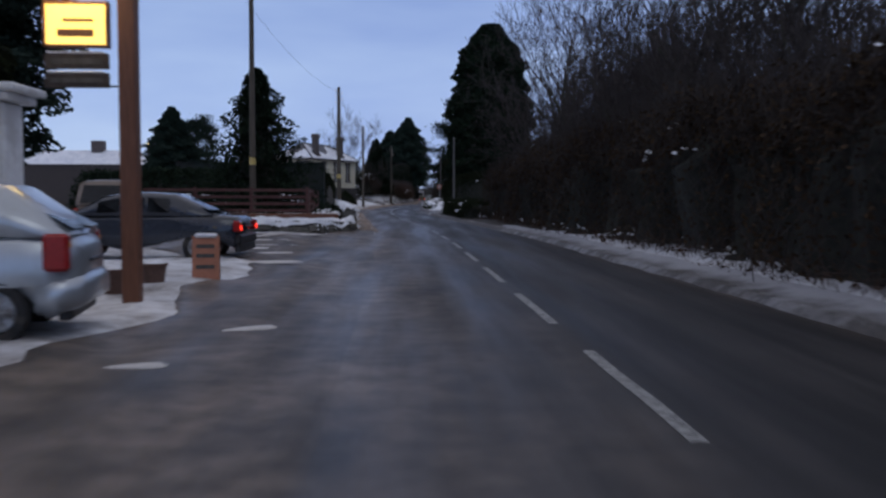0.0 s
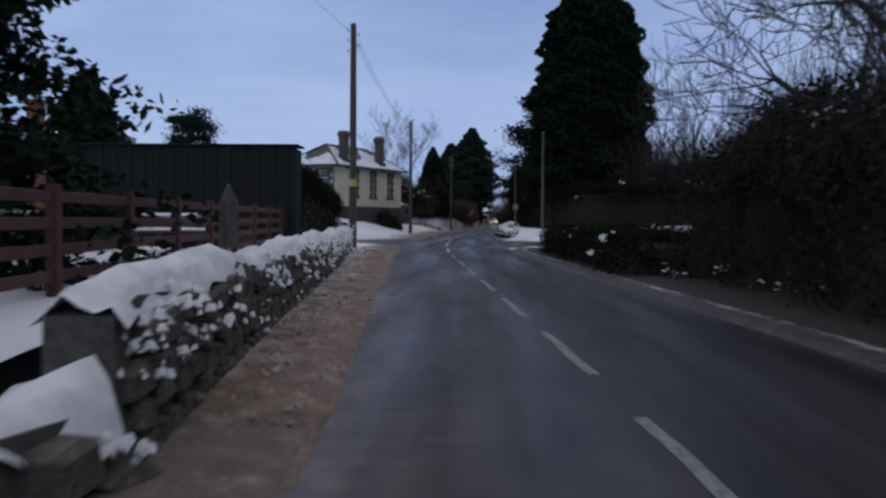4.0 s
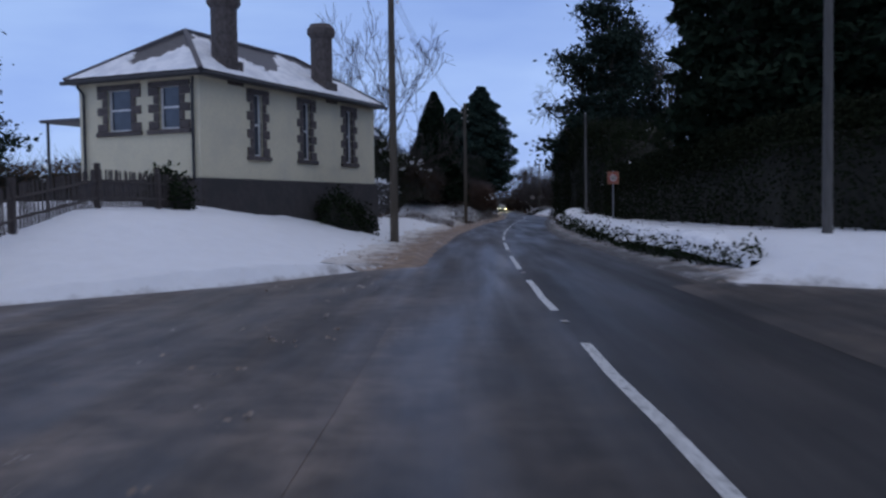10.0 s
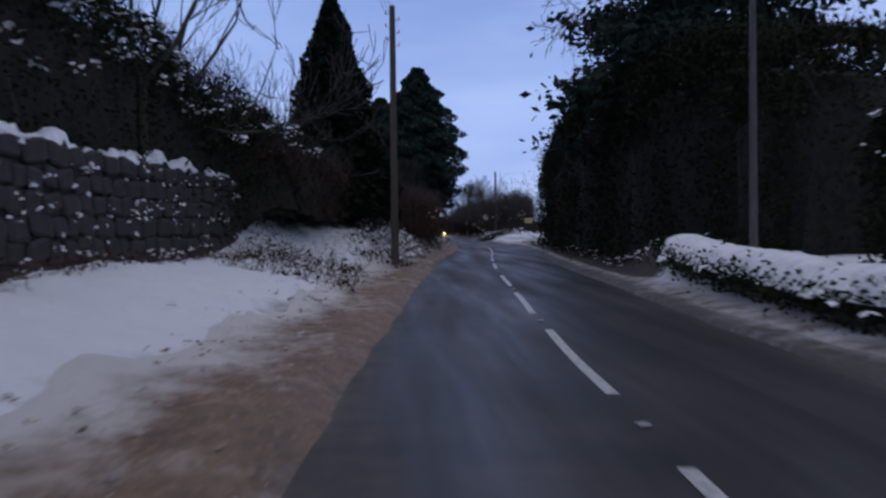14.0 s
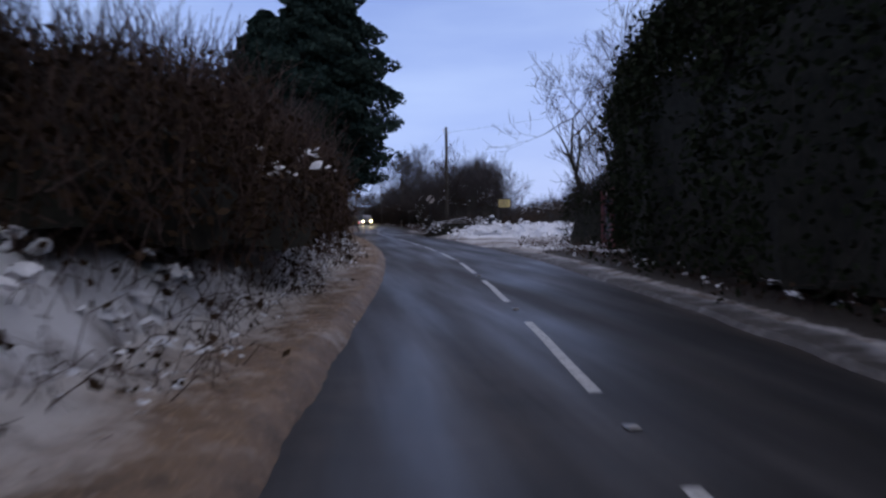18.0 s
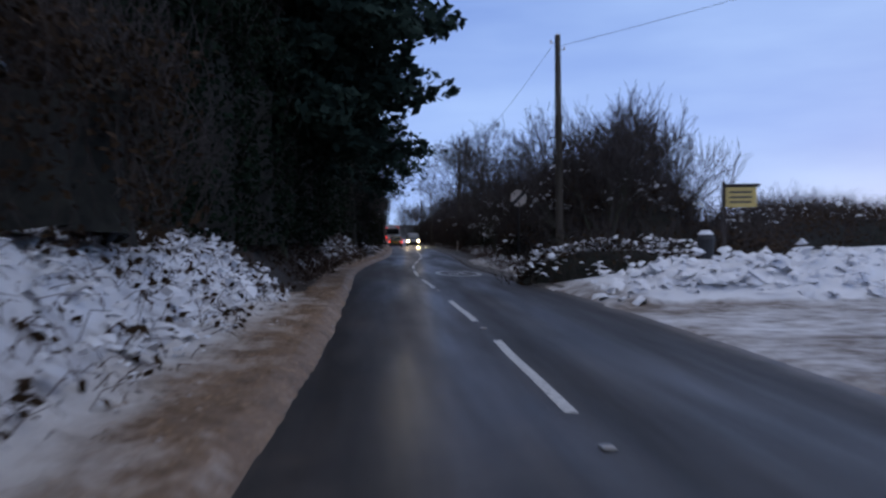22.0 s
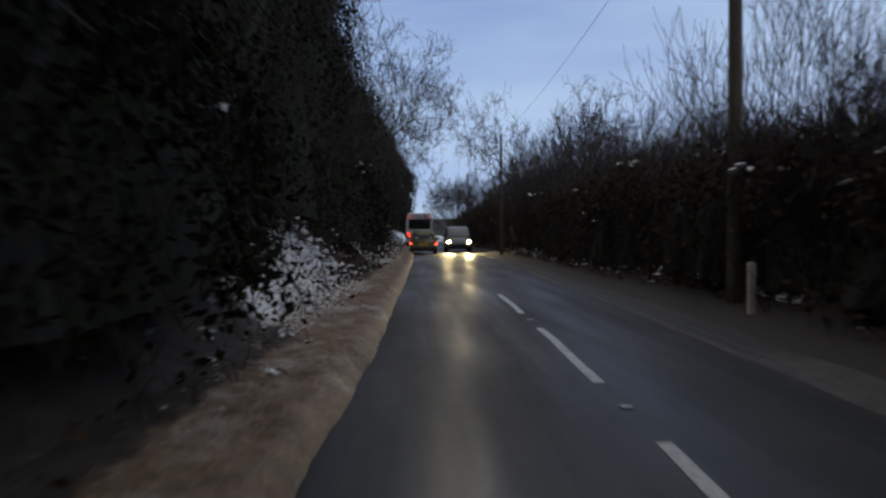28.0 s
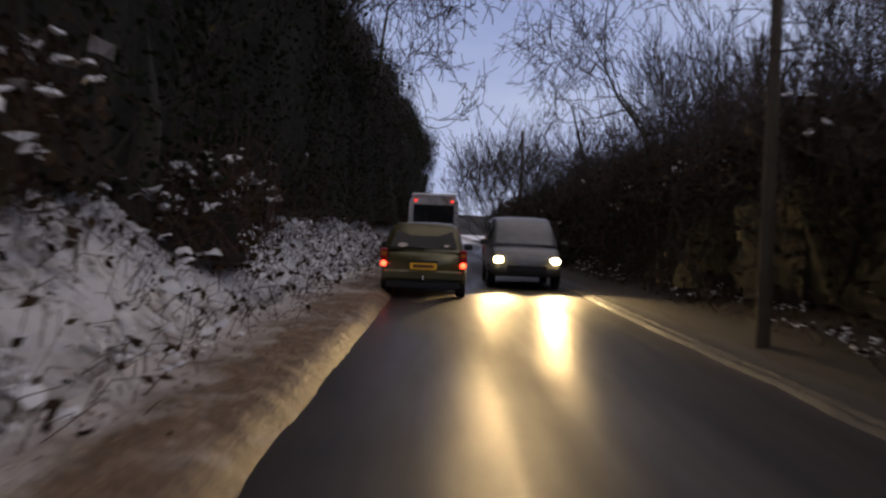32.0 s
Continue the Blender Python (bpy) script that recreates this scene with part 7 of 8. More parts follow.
hedge("snowy_brambles", [(8.6, 221.5, 0.6, 0.7), (10.2, 220.2, 0.8, 1.0), (12.0, 220.4, 0.8, 0.9), (13.4, 222, 0.5, 0.6)], "low brambles heaped with snow at the lane corner", M_DRYLEAF, (0.05, 0.1), 110, 1.6, 63, rough=0.7, twigs=80, twig_mat=M_TWIG, box_top=0.3, drift=0.2)
put_tree(T_PINE[1], *off(257.0, -5.5), 1.4, 25, 1.0, "dark pine with a bough hanging over the road", "pine_tree", PP, "conifer")
put_tree(T_PINE[0], *off(258.0, -4.6), 1.0, 140, 1.15, "dark pine leaning out over the road", "pine_tree", PP, "conifer")
put_tree(T_ASH[1], *off(249, 9), 0.3, 0, 0.9, BARE)
# left side: garden of the inn, then the village house
put_tree(C_FEATHER, -4.9, 47.6, 0.3, 0, 0.66, "feathery dark conifer behind the garden wall", "conifer_tree", CP, "conifer")
put_tree(C_CEDAR, -17.2, 82, 0.1, 50, 0.44, "dark rounded evergreen beyond the garden", "conifer_tree", CP, "conifer")
put_tree(C_CEDAR, -13.3, 37, 0.1, 100, 0.74, "tall dark evergreen beside the inn", "conifer_tree", CP, "conifer")
put_tree(T_PINE[1], -23.6, 120, 0.3, 60, 0.86, "open dark pine beside the snowy garden", "pine_tree", PP, "conifer")
put_tree(C_CONE, -3.3, 155, 1.75, 90, 0.87, "dense dark conifer on the roadside bank", "conifer_tree", CP, "conifer")
put_tree(C_CONE, -4.1, 166, 1.8, 200, 0.90, "dense dark conifer on the roadside bank", "conifer_tree", CP, "conifer")
put_tree(T_ASH[0], -7.3, 141.4, 0.6, 15, 1.4, "tall leafless twin-stemmed ash on the bank", "bare_tree")
put_tree(T_ASH[1], -8.0, 142.2, 0.6, 215, 1.35, "tall leafless twin-stemmed ash on the bank", "bare_tree")
hedge("bank_thicket", [(*off(y, d), w, h) for y, d, w, h in ((146, -8.4, 1.6, 2.2), (158, -6.6, 1.8, 1.6), (168, -6.4, 1.8, 1.5), (178, -6.4, 2.0, 1.6), (190, -6.4, 2.0, 1.7), (201, -6.4, 2.0, 1.9), (209, -6.2, 1.8, 2.6))],
      "dark bramble and hazel thicket on top of the bank", M_DRYLEAF, (0.05, 0.10), 130, 0.03, 8, rough=0.6, twigs=240, twig_mat=M_TWIG)
scatter(T_BUSH, 150, 172, 3.2, -8.5, -5.6, (0.36, 0.48), BUSH, "bare_bush", "bush", 48)
scatter(T_BUSH, 173, 212, 2.6, -8.5, -5.6, (0.42, 0.62), BUSH, "bare_bush", "bush", 58)
put_tree(C_CEDAR, *off(224, -4.4), 0.6, 10, 1.0, "towering dark cedar leaning its boughs over the road", "cedar_tree", CP, "conifer")
put_tree(C_CEDAR, *off(231, -6.2), 0.8, 130, 0.9, "towering dark cedar leaning its boughs over the road", "cedar_tree", CP, "conifer")
put_tree(C_CEDAR, *off(229, -8.6), 0.8, 240, 0.85, "towering dark cedar behind the roadside hedge", "cedar_tree", CP, "conifer")
hedge("yew_hedge", [(*off(y, d), w, h) for y, d, w, h in ((212, -6.9, 1.3, 4.5), (216, -5.9, 1.5, 6.5), (226, -5.4, 1.6, 8.0), (238, -5.3, 1.6, 8.0), (246, -5.6, 1.5, 7.0))],
      "very tall dark evergreen hedge close beside the road", M_NEEDLE, (0.06, 0.14), 200, 0.0, 9, rough=0.5, twigs=160)
hedge("woodland_edge", [(*off(y, d), w, h) for y, d, w, h in ((244, -6.5, 1.7, 5.4), (256, -6.4, 1.8, 6.0), (272, -6.1, 1.9, 6.2), (290, -6.6, 1.9, 6.0), (330, -6.4, 2.0, 6.4), (350, -5.8, 2.0, 6.6), (372, -5.0, 2.0, 6.6))],
      "dark ivy-hung woodland edge above the bank", M_IVY, (0.05, 0.11), 120, 0.03, 10, rough=0.75, twigs=420, twig_mat=M_TWIG)
scatter(T_WIDE, 246, 345, 6, -7.2, -5.3, (1.05, 1.4), "leafless tree on the bank with boughs over the road", "bare_tree", "tree", 50)
scatter(T_BUSH, 246, 345, 2.6, -7.0, -5.4, (0.8, 1.2), BUSH, "bare_bush", "bush", 51)
for y, d, a in ((262, -6.2, 20), (283, -6.6, 140), (304, -5.9, 250), (322, -6.0, 60)):
    put_tree(T_OAK[y % 2], *off(y, d), hz(*off(y, d)) - 0.3, a, 1.0, "leafless oak on the bank with boughs over the road", "bare_tree")
put_tree(T_ASH[0], 0.0 - 9.5, 150, 1.5, 0, 1.1, BARE)
put_tree(T_ASH[1], -7.8, 136.0, 1.8, 90, 0.9, BARE)
hedge("bramble_thicket", [(*off(y, d), w, h) for y, d, w, h in ((165.0, -5.4, 0.7, 0.8), (168, -4.7, 1.2, 1.7), (172, -4.5, 1.35, 2.0), (177, -4.6, 1.2, 1.8), (183, -4.9, 1.0, 1.4), (190.5, -5.3, 0.7, 0.8))], "dark bramble thicket spilling down the bank", M_DRYLEAF, (0.05, 0.1), 150, 0.12, 28, rough=0.7, twigs=200, twig_mat=M_TWIG2, box_top=0.3)
# undergrowth on the banks
brush("brambles", 61, 3800, [(*off(y, -5.0), 1.4, 4) for y in range(141, 149, 8)] + [(*off(y, -4.2), 1.0, 4) for y in range(152, 194, 8)], "snow-flecked brambles and dead stalks on the bank")
brush("brambles", 65, 2600, [(*off(y, -4.1), 1.0, 4) for y in range(224, 250, 8)], "dark dead bracken and brambles under the evergreens", leaf_share=1.5, snow=0.0)
T_BIG = [bare_tree_meshes(s, 12.0, 5, 0.33, 0.5, 0.12, clear=0.32) for s in (81, 82)]
scatter(T_BUSH, 24, 56, 2.6, 6.8, 9.5, (1.35, 1.8), BUSH, "bare_bush", "bush", 54)
for x, y, a in ((9.8, 54.2, 10), (10.1, 51.6, 100), (9.8, 49.6, 220), (10.2, 46.6, 300), (9.9, 43.2, 170), (10.0, 40, 40), (9.7, 36.6, 250), (10.4, 33.5, 130), (10.2, 29.5, 20)):
    put_tree(T_BIG[int(a) % 20 // 10], x, y, hz(x, y) - 0.2, a, 1.0, "tall leafless ivy-clad tree rising out of the hedgerow", "bare_tree")
for x, y, a in ((16.5, 106, 0), (19, 108.5, 70), (22, 107, 150), (25, 110, 210), (28, 108, 300), (18, 114, 30), (23, 116, 80), (31, 112, 10)):
    put_tree((T_ASH + T_BIG)[int(a) // 10 % 4], x, y, 0.2, a, 1.3, "large leafless tree behind the tall hedge", "bare_tree")
for y, d, h, sd in ((297.5, -5.4, 1.5, 71), (303.5, -5.1, 1.3, 72), (309.5, -4.5, 1.1, 73), (316, -5.2, 1.4, 74), (274.5, -5.5, 1.2, 75)):
    hedge("bramble_clump", [(*off(y - 1.4, d - 0.2), 0.5, h * 0.6), (*off(y, d), 0.9, h), (*off(y + 1.5, d - 0.1), 0.6, h * 0.7)], "dark bramble clump hanging over the snowy bank", M_DRYLEAF, (0.05, 0.1), 170, 0.5, sd, "undergrowth", rough=0.7, twigs=130, twig_mat=M_TWIG2, box_top=0.2, drift=0.3)
for y0, y1, sd in ((258.5, 268.5, 29), (284, 293.5, 30)):
    hedge("dark_thicket", [(*off(y0, -5.0), 0.9, 2.4), (*off(y0 + 3, -4.5), 1.2, 3.0), (*off(y1 - 3, -4.4), 1.1, 2.8), (*off(y1, -4.7), 0.8, 2.0)], "dark holly thicket hanging over the slush", M_LEAF, (0.05, 0.11), 190, 0.02, sd, rough=0.6, twigs=160, box_top=0.2)
hedge("scrub", [(*off(224.5, 8.0), 1.6, 2.2), (*off(233, 7.4), 1.9, 3.3), (*off(247, 6.8), 1.8, 3.2)], "dense leafless scrub beside the pole", M_DRYLEAF, (0.05, 0.1), 90, 0.5, 33, rough=0.7, twigs=420, twig_mat=M_TWIG, box_top=0.2)
for y, d, a, sc in ((308, -5.0, 200, 1.25), (318, -5.6, 80, 1.3), (332, -5.2, 330, 1.35), (316, 6.6, 20, 1.0), (328, 6.2, 190, 1.1), (340, 6.0, 100, 1.1)):
    put_tree(T_OAK[y % 2 if y < 330 else 1], *off(y, d), hz(*off(y, d)) - 0.3, a, sc, "leafless oak with boughs meeting over the road", "bare_tree")
brush("brambles", 66, 700, [(-6.2, 130, 0.5, 5), (-5.8, 139, 0.6, 4), (-4.6, 145, 0.9, 3)], "snow-flecked brambles below the ivy", leaf_share=0.8)
brush("brambles", 67, 800, [(*off(y, -4.4), 1.1, 4) for y in range(274, 346, 8)], "dark dead stalks standing out of the snowy bank", tall=(0.6, 1.9), leaf_share=1.2, snow=0.05, radius=0.005)
brush("brambles", 68, 700, [(*off(y, -4.4), 1.0, 4) for y in (198, 206, 212)], "snow-flecked brambles on the snowy bank", tall=(0.15, 0.45), leaf_share=1.2, snow=0.3)
brush("brambles", 62, 2300, [(*off(y, -4.2), 1.1, 4) for y in list(range(252, 346, 8))], "snow-flecked brambles and dead bracken on the bank", tall=(0.2, 0.7), leaf_share=0.6, snow=0.12)
brush("brambles", 63, 5200, [(*off(y, 4.1), 0.9, 4) for y in range(232, 346, 8)], "snow-flecked brambles below the hedgerow", leaf_share=0.4)
brush("brambles", 64, 3000, [(*off(y, 4.6), 0.8, 4) for y in range(10, 62, 8)] + [(*off(y, 4.2), 0.8, 4) for y in range(144, 194, 8)], "dark brambles at the foot of the hedgerow", snow=0.08)
# far bushes past the field and low wooded hills
hedge("field_hedge", [(14.0, 219.5, 0.7, 0.8), (18, 228, 1.0, 1.5), (27, 240, 1.2, 1.8), (60, 268, 1.6, 2.4), (110, 300, 2.0, 2.8)], "leafless field hedge beyond the snowy junction", M_DRYLEAF, (0.06, 0.13), 40, 0.3, 12, rough=0.6, twigs=120)

for k, (x, y) in enumerate(((14.5, 106.5), (17, 105.4), (19.5, 106.8), (22, 105.6), (24.8, 107), (27.5, 106), (30.5, 107.2), (33.5, 106.4), (20.5, 110), (26, 110.5), (31.5, 111))):
    put_tree(T_BUSH[k % 3], x, y, 0.1, k * 67, 1.35 + 0.12 * (k % 4), BUSH, "bare_bush", ("trunk", "bare_crown"), "bush")
for x, y, a, sc in ((15, 107, 40, 1.7), (18.5, 110, 130, 1.9), (22, 107.5, 250, 1.7), (26, 111, 20, 2.0), (31, 109, 95, 1.8)):
    put_tree(T_BUSH[int(a) % len(T_BUSH)], x, y, 0.1, a, sc, "tall leafless saplings behind the tall hedge", "bare_bush", ("trunk", "bare_crown"), "bush")
hedge("wood_thicket", [(13.5, 105.5, 1.2, 4.2), (20, 105.6, 1.6, 5.0), (28, 107, 1.8, 5.4), (42, 109, 2.0, 5.6)], "dark leafless thicket of saplings behind the tall hedge", M_DRYLEAF, (0.06, 0.12), 50, 0.05, 24, rough=0.7, twigs=340, twig_mat=M_TWIG)
r_w = np.random.default_rng(77)
for k in range(16):
    x, y = 16 + r_w.uniform(0, 26), 84 + r_w.uniform(-22, -6) if k < 7 else 106 + r_w.uniform(0, 34)
    put_tree((T_ASH + T_WIDE)[k % 4], x, y, hz(x, y) - 0.1, r_w.uniform(0, 360), r_w.uniform(0.95, 1.35), BARE)
for x, y, sc in ((15, 62, 0.7), (22, 70, 0.6)):
    put_tree(C_CONE, x, y, 0.3, 40, sc, "dark evergreen among the bare trees", "conifer_tree", CP, "conifer")
hedge("wood_thicket", [(30, 74, 2.0, 2.6), (18, 71, 2.0, 3.2), (11.5, 66, 1.9, 3.4), (9.6, 56, 1.8, 3.6)], "dark thicket of ivy and saplings behind the clipped hedge", M_LEAF, (0.07, 0.14), 60, 0.08, 14, rough=0.6, twigs=140)

scatter(T_ASH, 296, 345, 7, 6.2, 8.6, (0.75, 1.05), BARE, "bare_tree", "tree", 52)
scatter(T_BUSH, 296, 345, 3.0, 5.0, 6.5, (1.0, 1.35), BUSH, "bare_bush", "bush", 53)
for x, y, a, sc in ((15.2, 197.0, 30, 1.2), (15.6, 200.4, 151, 1.25), (16.8, 196.2, 260, 1.3), (15.4, 190.5, 81, 1.2), (14.6, 201.6, 210, 1.1), (18.6, 199, 310, 1.3)):
    put_tree(T_BIG[int(a) % 2], x, y, 0.0, a, sc * 0.8, "tall leafless tree above the kiosk, ivy on its stem", "bare_tree")
hedge("dark_thicket", [(*off(191.2, 8.6), 0.7, 2.2), (*off(194.6, 8.2), 0.9, 3.4), (*off(196.6, 6.6), 0.9, 2.1), (*off(198.6, 7.6), 1.1, 2.6), (*off(200.5, 11.0), 1.2, 2.4)], "dark holly thicket round the kiosk", M_LEAF, (0.05, 0.11), 120, 0.05, 19, rough=0.6, twigs=160)
hedge("dark_thicket", [(13.5, 192.3, 0.12, 1.3), (13.75, 192.2, 0.28, 2.3), (15.2, 191.6, 0.6, 2.6)], "dark holly growing across the front of the kiosk", M_LEAF, (0.05, 0.11), 150, 0.02, 20, rough=0.6, twigs=120)
for x, y, a, sc in ((10.8, 331, 10, 0.52), (11.6, 340, 110, 0.58), (12.2, 350, 230, 0.62), (12.8, 361, 300, 0.68)):
    put_tree(T_BIG[int(a) // 10 % 2], x, y, hz(x, y) - 0.2, a, sc, "leafless tree crowding over the hedgerow", "bare_tree")
for x, y, a, sc in ((9.6, 334, 20, 1.3), (9.9, 342, 140, 1.4), (10.2, 350, 260, 1.5), (10.6, 358, 70, 1.6)):
    put_tree(T_BUSH[int(a) % len(T_BUSH)], x, y, hz(x, y) - 0.1, a, sc, "tall leafless hazel crowding out of the hedgerow", "bare_bush", ("trunk", "bare_crown"), "bush")
for x, y, a, sc in ((-6.6, 150, 30, 1.1), (-9.5, 149, 200, 1.2)):
    put_tree(T_BUSH[int(a) % len(T_BUSH)], x, y, hz(x, y) - 0.1, a, sc, "dense leafless thicket on top of the bank", "bare_bush", ("trunk", "bare_crown"), "bush")
hedge("overgrown_bank", [(*off(183, -4.9), 0.5, 0.8), (*off(186, -4.7), 0.8, 1.3), (*off(190, -4.6), 0.9, 1.5), (*off(194, -4.8), 0.8, 1.3), (*off(197, -5.1), 0.5, 0.7)], "dark tangle of bramble and dead bracken on the bank", M_DRYLEAF, (0.05, 0.1), 150, 0.25, 37, "undergrowth", rough=0.7, twigs=200, twig_mat=M_TWIG2, box_top=0.2, drift=0.3)
hedge("ivy_bank", [(-12.5, 149, 1.2, 5.2), (-9.6, 149.5, 1.3, 4.8), (-7.4, 151, 1.2, 4.2), (-5.2, 153, 1.0, 3.2)], "dark ivy-grown bank flecked with snow", M_LEAF, (0.06, 0.12), 70, 0.2, 36, rough=0.6, twigs=120)
put_tree(T_ASH[0], *off(187, 10.5), 0.3, 100, 1.25, BARE)
put_tree(T_ASH[1], *off(196, 11.5), 0.3, 250, 1.15, BARE)
hedge("ivy_bank", [(-9.0, 123.0, 1.0, 5.0), (-8.7, 130, 1.1, 4.8), (-8.3, 136, 1.1, 4.3), (-7.5, 142, 1.1, 3.9), (-5.2, 149, 1.0, 3.0), (-4.2, 157, 1.0, 1.5), (-3.6, 164, 1.0, 1.3), (-2.9, 170, 0.9, 1.1)], "long ivy-covered dark bank with ledges of snow", M_IVY, (0.05, 0.11), 170, 0.6, 15, rough=0.35, twigs=60)
hedge("far_garden_hedge", [(-46, 128, 1.4, 2.2), (-28, 124, 1.3, 1.9), (-15.5, 121, 1.2, 1.7)], "dark hedge along the far side of the snowy garden", M_DRYLEAF, (0.06, 0.12), 60, 0.2, 16, rough=0.5, twigs=60)


# crumbled clods lying on the ploughed slush
def clods(seed, n, sgn, y0, y1, d0, d1, size, label):
    r = np.random.default_rng(seed)
    y = r.uniform(y0, y1, n)
    e = centre(y) + sgn * (HALF_LEFT if sgn < 0 else half_right(y))
    x = e + sgn * (d0 + (d1 - d0) * r.uniform(0, 1, n) ** 1.2)
    z = np.maximum(height(x, y), 0) + 0.06 * ease(sgn * (x - e), 0.0, 0.5) * (1 - ease(sgn * (x - e), 1.0, 2.0))
    t = thing("slush_clods", Matrix(), label, "slush", kind="stuff")
    snow_lumps("clods", np.stack([x, y, z], -1), r, size, t, 0.45, M_CLOD, "crumbled dirty slush")


clods(91, 420, -1, 43, 78, -0.05, 1.5, (0.015, 0.06), "crumbled brown slush at the foot of the garden wall")
clods(92, 420, -1, 102, 152, 0.0, 2.4, (0.015, 0.055), "crumbled brown slush on the trodden verge")
clods(93, 1500, -1, 150, 344, -0.05, 1.1, (0.015, 0.06), "crumbled brown slush under the bank")
clods(94, 70, -1, 80, 100, 0.2, 2.5, (0.01, 0.04), "scattered slush at the mouth of the lane")


# lumps of snow lying over the brambles on the banks
def bank_snow(seed, n, spans, d0, d1, label):
    r = np.random.default_rng(seed)
    w = np.array([b - a for a, b in spans])
    k = r.choice(len(spans), n, p=w / w.sum())
    lo = np.array([a for a, b in spans])[k]
    y = lo + r.uniform(0, 1, n) * w[k]
    x = centre(y) - r.uniform(d0, d1, n)
    t = thing("bank_snow", Matrix(), label, "snow", kind="stuff")
    snow_lumps("snow", np.stack([x, y, height(x, y) - 0.04], -1), r, (0.09, 0.26), t, 0.36)


bank_snow(101, 420, ((152, 168), (190, 217)), 3.7, 6.0, "lumpy snow lying over brambles on the bank")
bank_snow(102, 380, ((251, 254), (270, 282), (295, 342)), 3.7, 6.2, "lumpy snow lying over bracken on the bank")
brush("bracken", 103, 2600, [(*off(y, -4.7), 1.1, 4) for y in (198, 206, 214, 254, 274, 280, 298, 306, 314, 322, 330, 338)], "dark sprigs and dead leaves poking through the snow", tall=(0.15, 0.6), leaf_share=0.8, snow=0.1, radius=0.007)

heap_rng = np.random.default_rng(111)
hx = heap_rng.uniform(9.6, 24, 260)
hu = hx - centre(np.full(260, 214.0))
hy = 204 + 0.9 * (hu - 3) + 4.5 + 4.0 * (1 - ease(hu, 3.0, 9.0)) + heap_rng.uniform(0.3, 3.2, 260)
heap = thing("snow_heap", Matrix(), "lumpy ploughed snow heaped beside the lane mouth", "snow", kind="stuff")
snow_lumps("snow", np.stack([hx, hy, height(hx, hy) - 0.05], -1), heap_rng, (0.10, 0.34), heap, 0.4)

# ---- distance ----
def hills(name, radius, a0, a1, base, top, seed):
    an = np.linspace(a0, a1, 160)
    v, f = [], []
    for k, a in enumerate(an):
        x, y = radius * math.sin(a), 150 + radius * math.cos(a)
        z = base + top * (0.55 + 0.3 * math.sin(a * 5 + seed) + 0.2 * math.sin(a * 17 + seed * 2) + 0.05 * math.sin(a * 170) + 0.04 * math.sin(a * 311 + seed))
        v += [(x, y, -8), (x * 1.02, 150 + (y - 150) * 1.02, z), (x * 1.5, 150 + (y - 150) * 1.5, -8)]
        if k:
            b = 3 * k
            f += [(b - 3, b, b + 1, b - 2), (b - 2, b + 1, b + 2, b - 1)]
    return solid(name, mesh_from(name, v, f, M_FAR, True), "low wooded hills dusted with snow on the horizon", "hills", "structure")


hills("backdrop", 420, -2.6, 2.6, 0, 6.5, 1.0)

# ---- vehicles ----
def loft(bm, rings):
    """Skin between rings of equal length; closes both ends."""
    vs = [[bm.verts.new(p) for p in r] for r in rings]
    k = len(vs[0])
    for a, b in zip(vs, vs[1:]):
        for i in range(k):
            bm.faces.new((a[i], a[(i + 1) % k], b[(i + 1) % k], b[i]))
    bm.faces.new(vs[0][::-1])
    bm.faces.new(vs[-1])
    bmesh.ops.recalc_face_normals(bm, faces=bm.faces)


def section(y, w, z0, z1, tuck=0.06, crown=0.03):
    """Rounded body section at y: half width w from z0 to z1."""
    h = z1 - z0
    pts_ = [(w * 0.82, z0), (w * 0.97, z0 + h * 0.12), (w, z0 + h * 0.42), (w - 0.01, z0 + h * 0.62), (w - tuck * 0.6, z0 + h * 0.9), (w - tuck - 0.05, z1), (w * 0.45, z1 + crown), ]
    return [(x, y, z) for x, z in pts_] + [(-x, y, z) for x, z in pts_[::-1]]


def glass_section(y, wb, wt, z0, z1):
    pts_ = [(wb, z0), ((wb + wt) / 2 + 0.015, (z0 + z1) / 2), (wt, z1 - 0.07), (wt - 0.07, z1 - 0.01), (wt * 0.4, z1 + 0.015)]
    return [(x, y, z) for x, z in pts_] + [(-x, y, z) for x, z in pts_[::-1]]


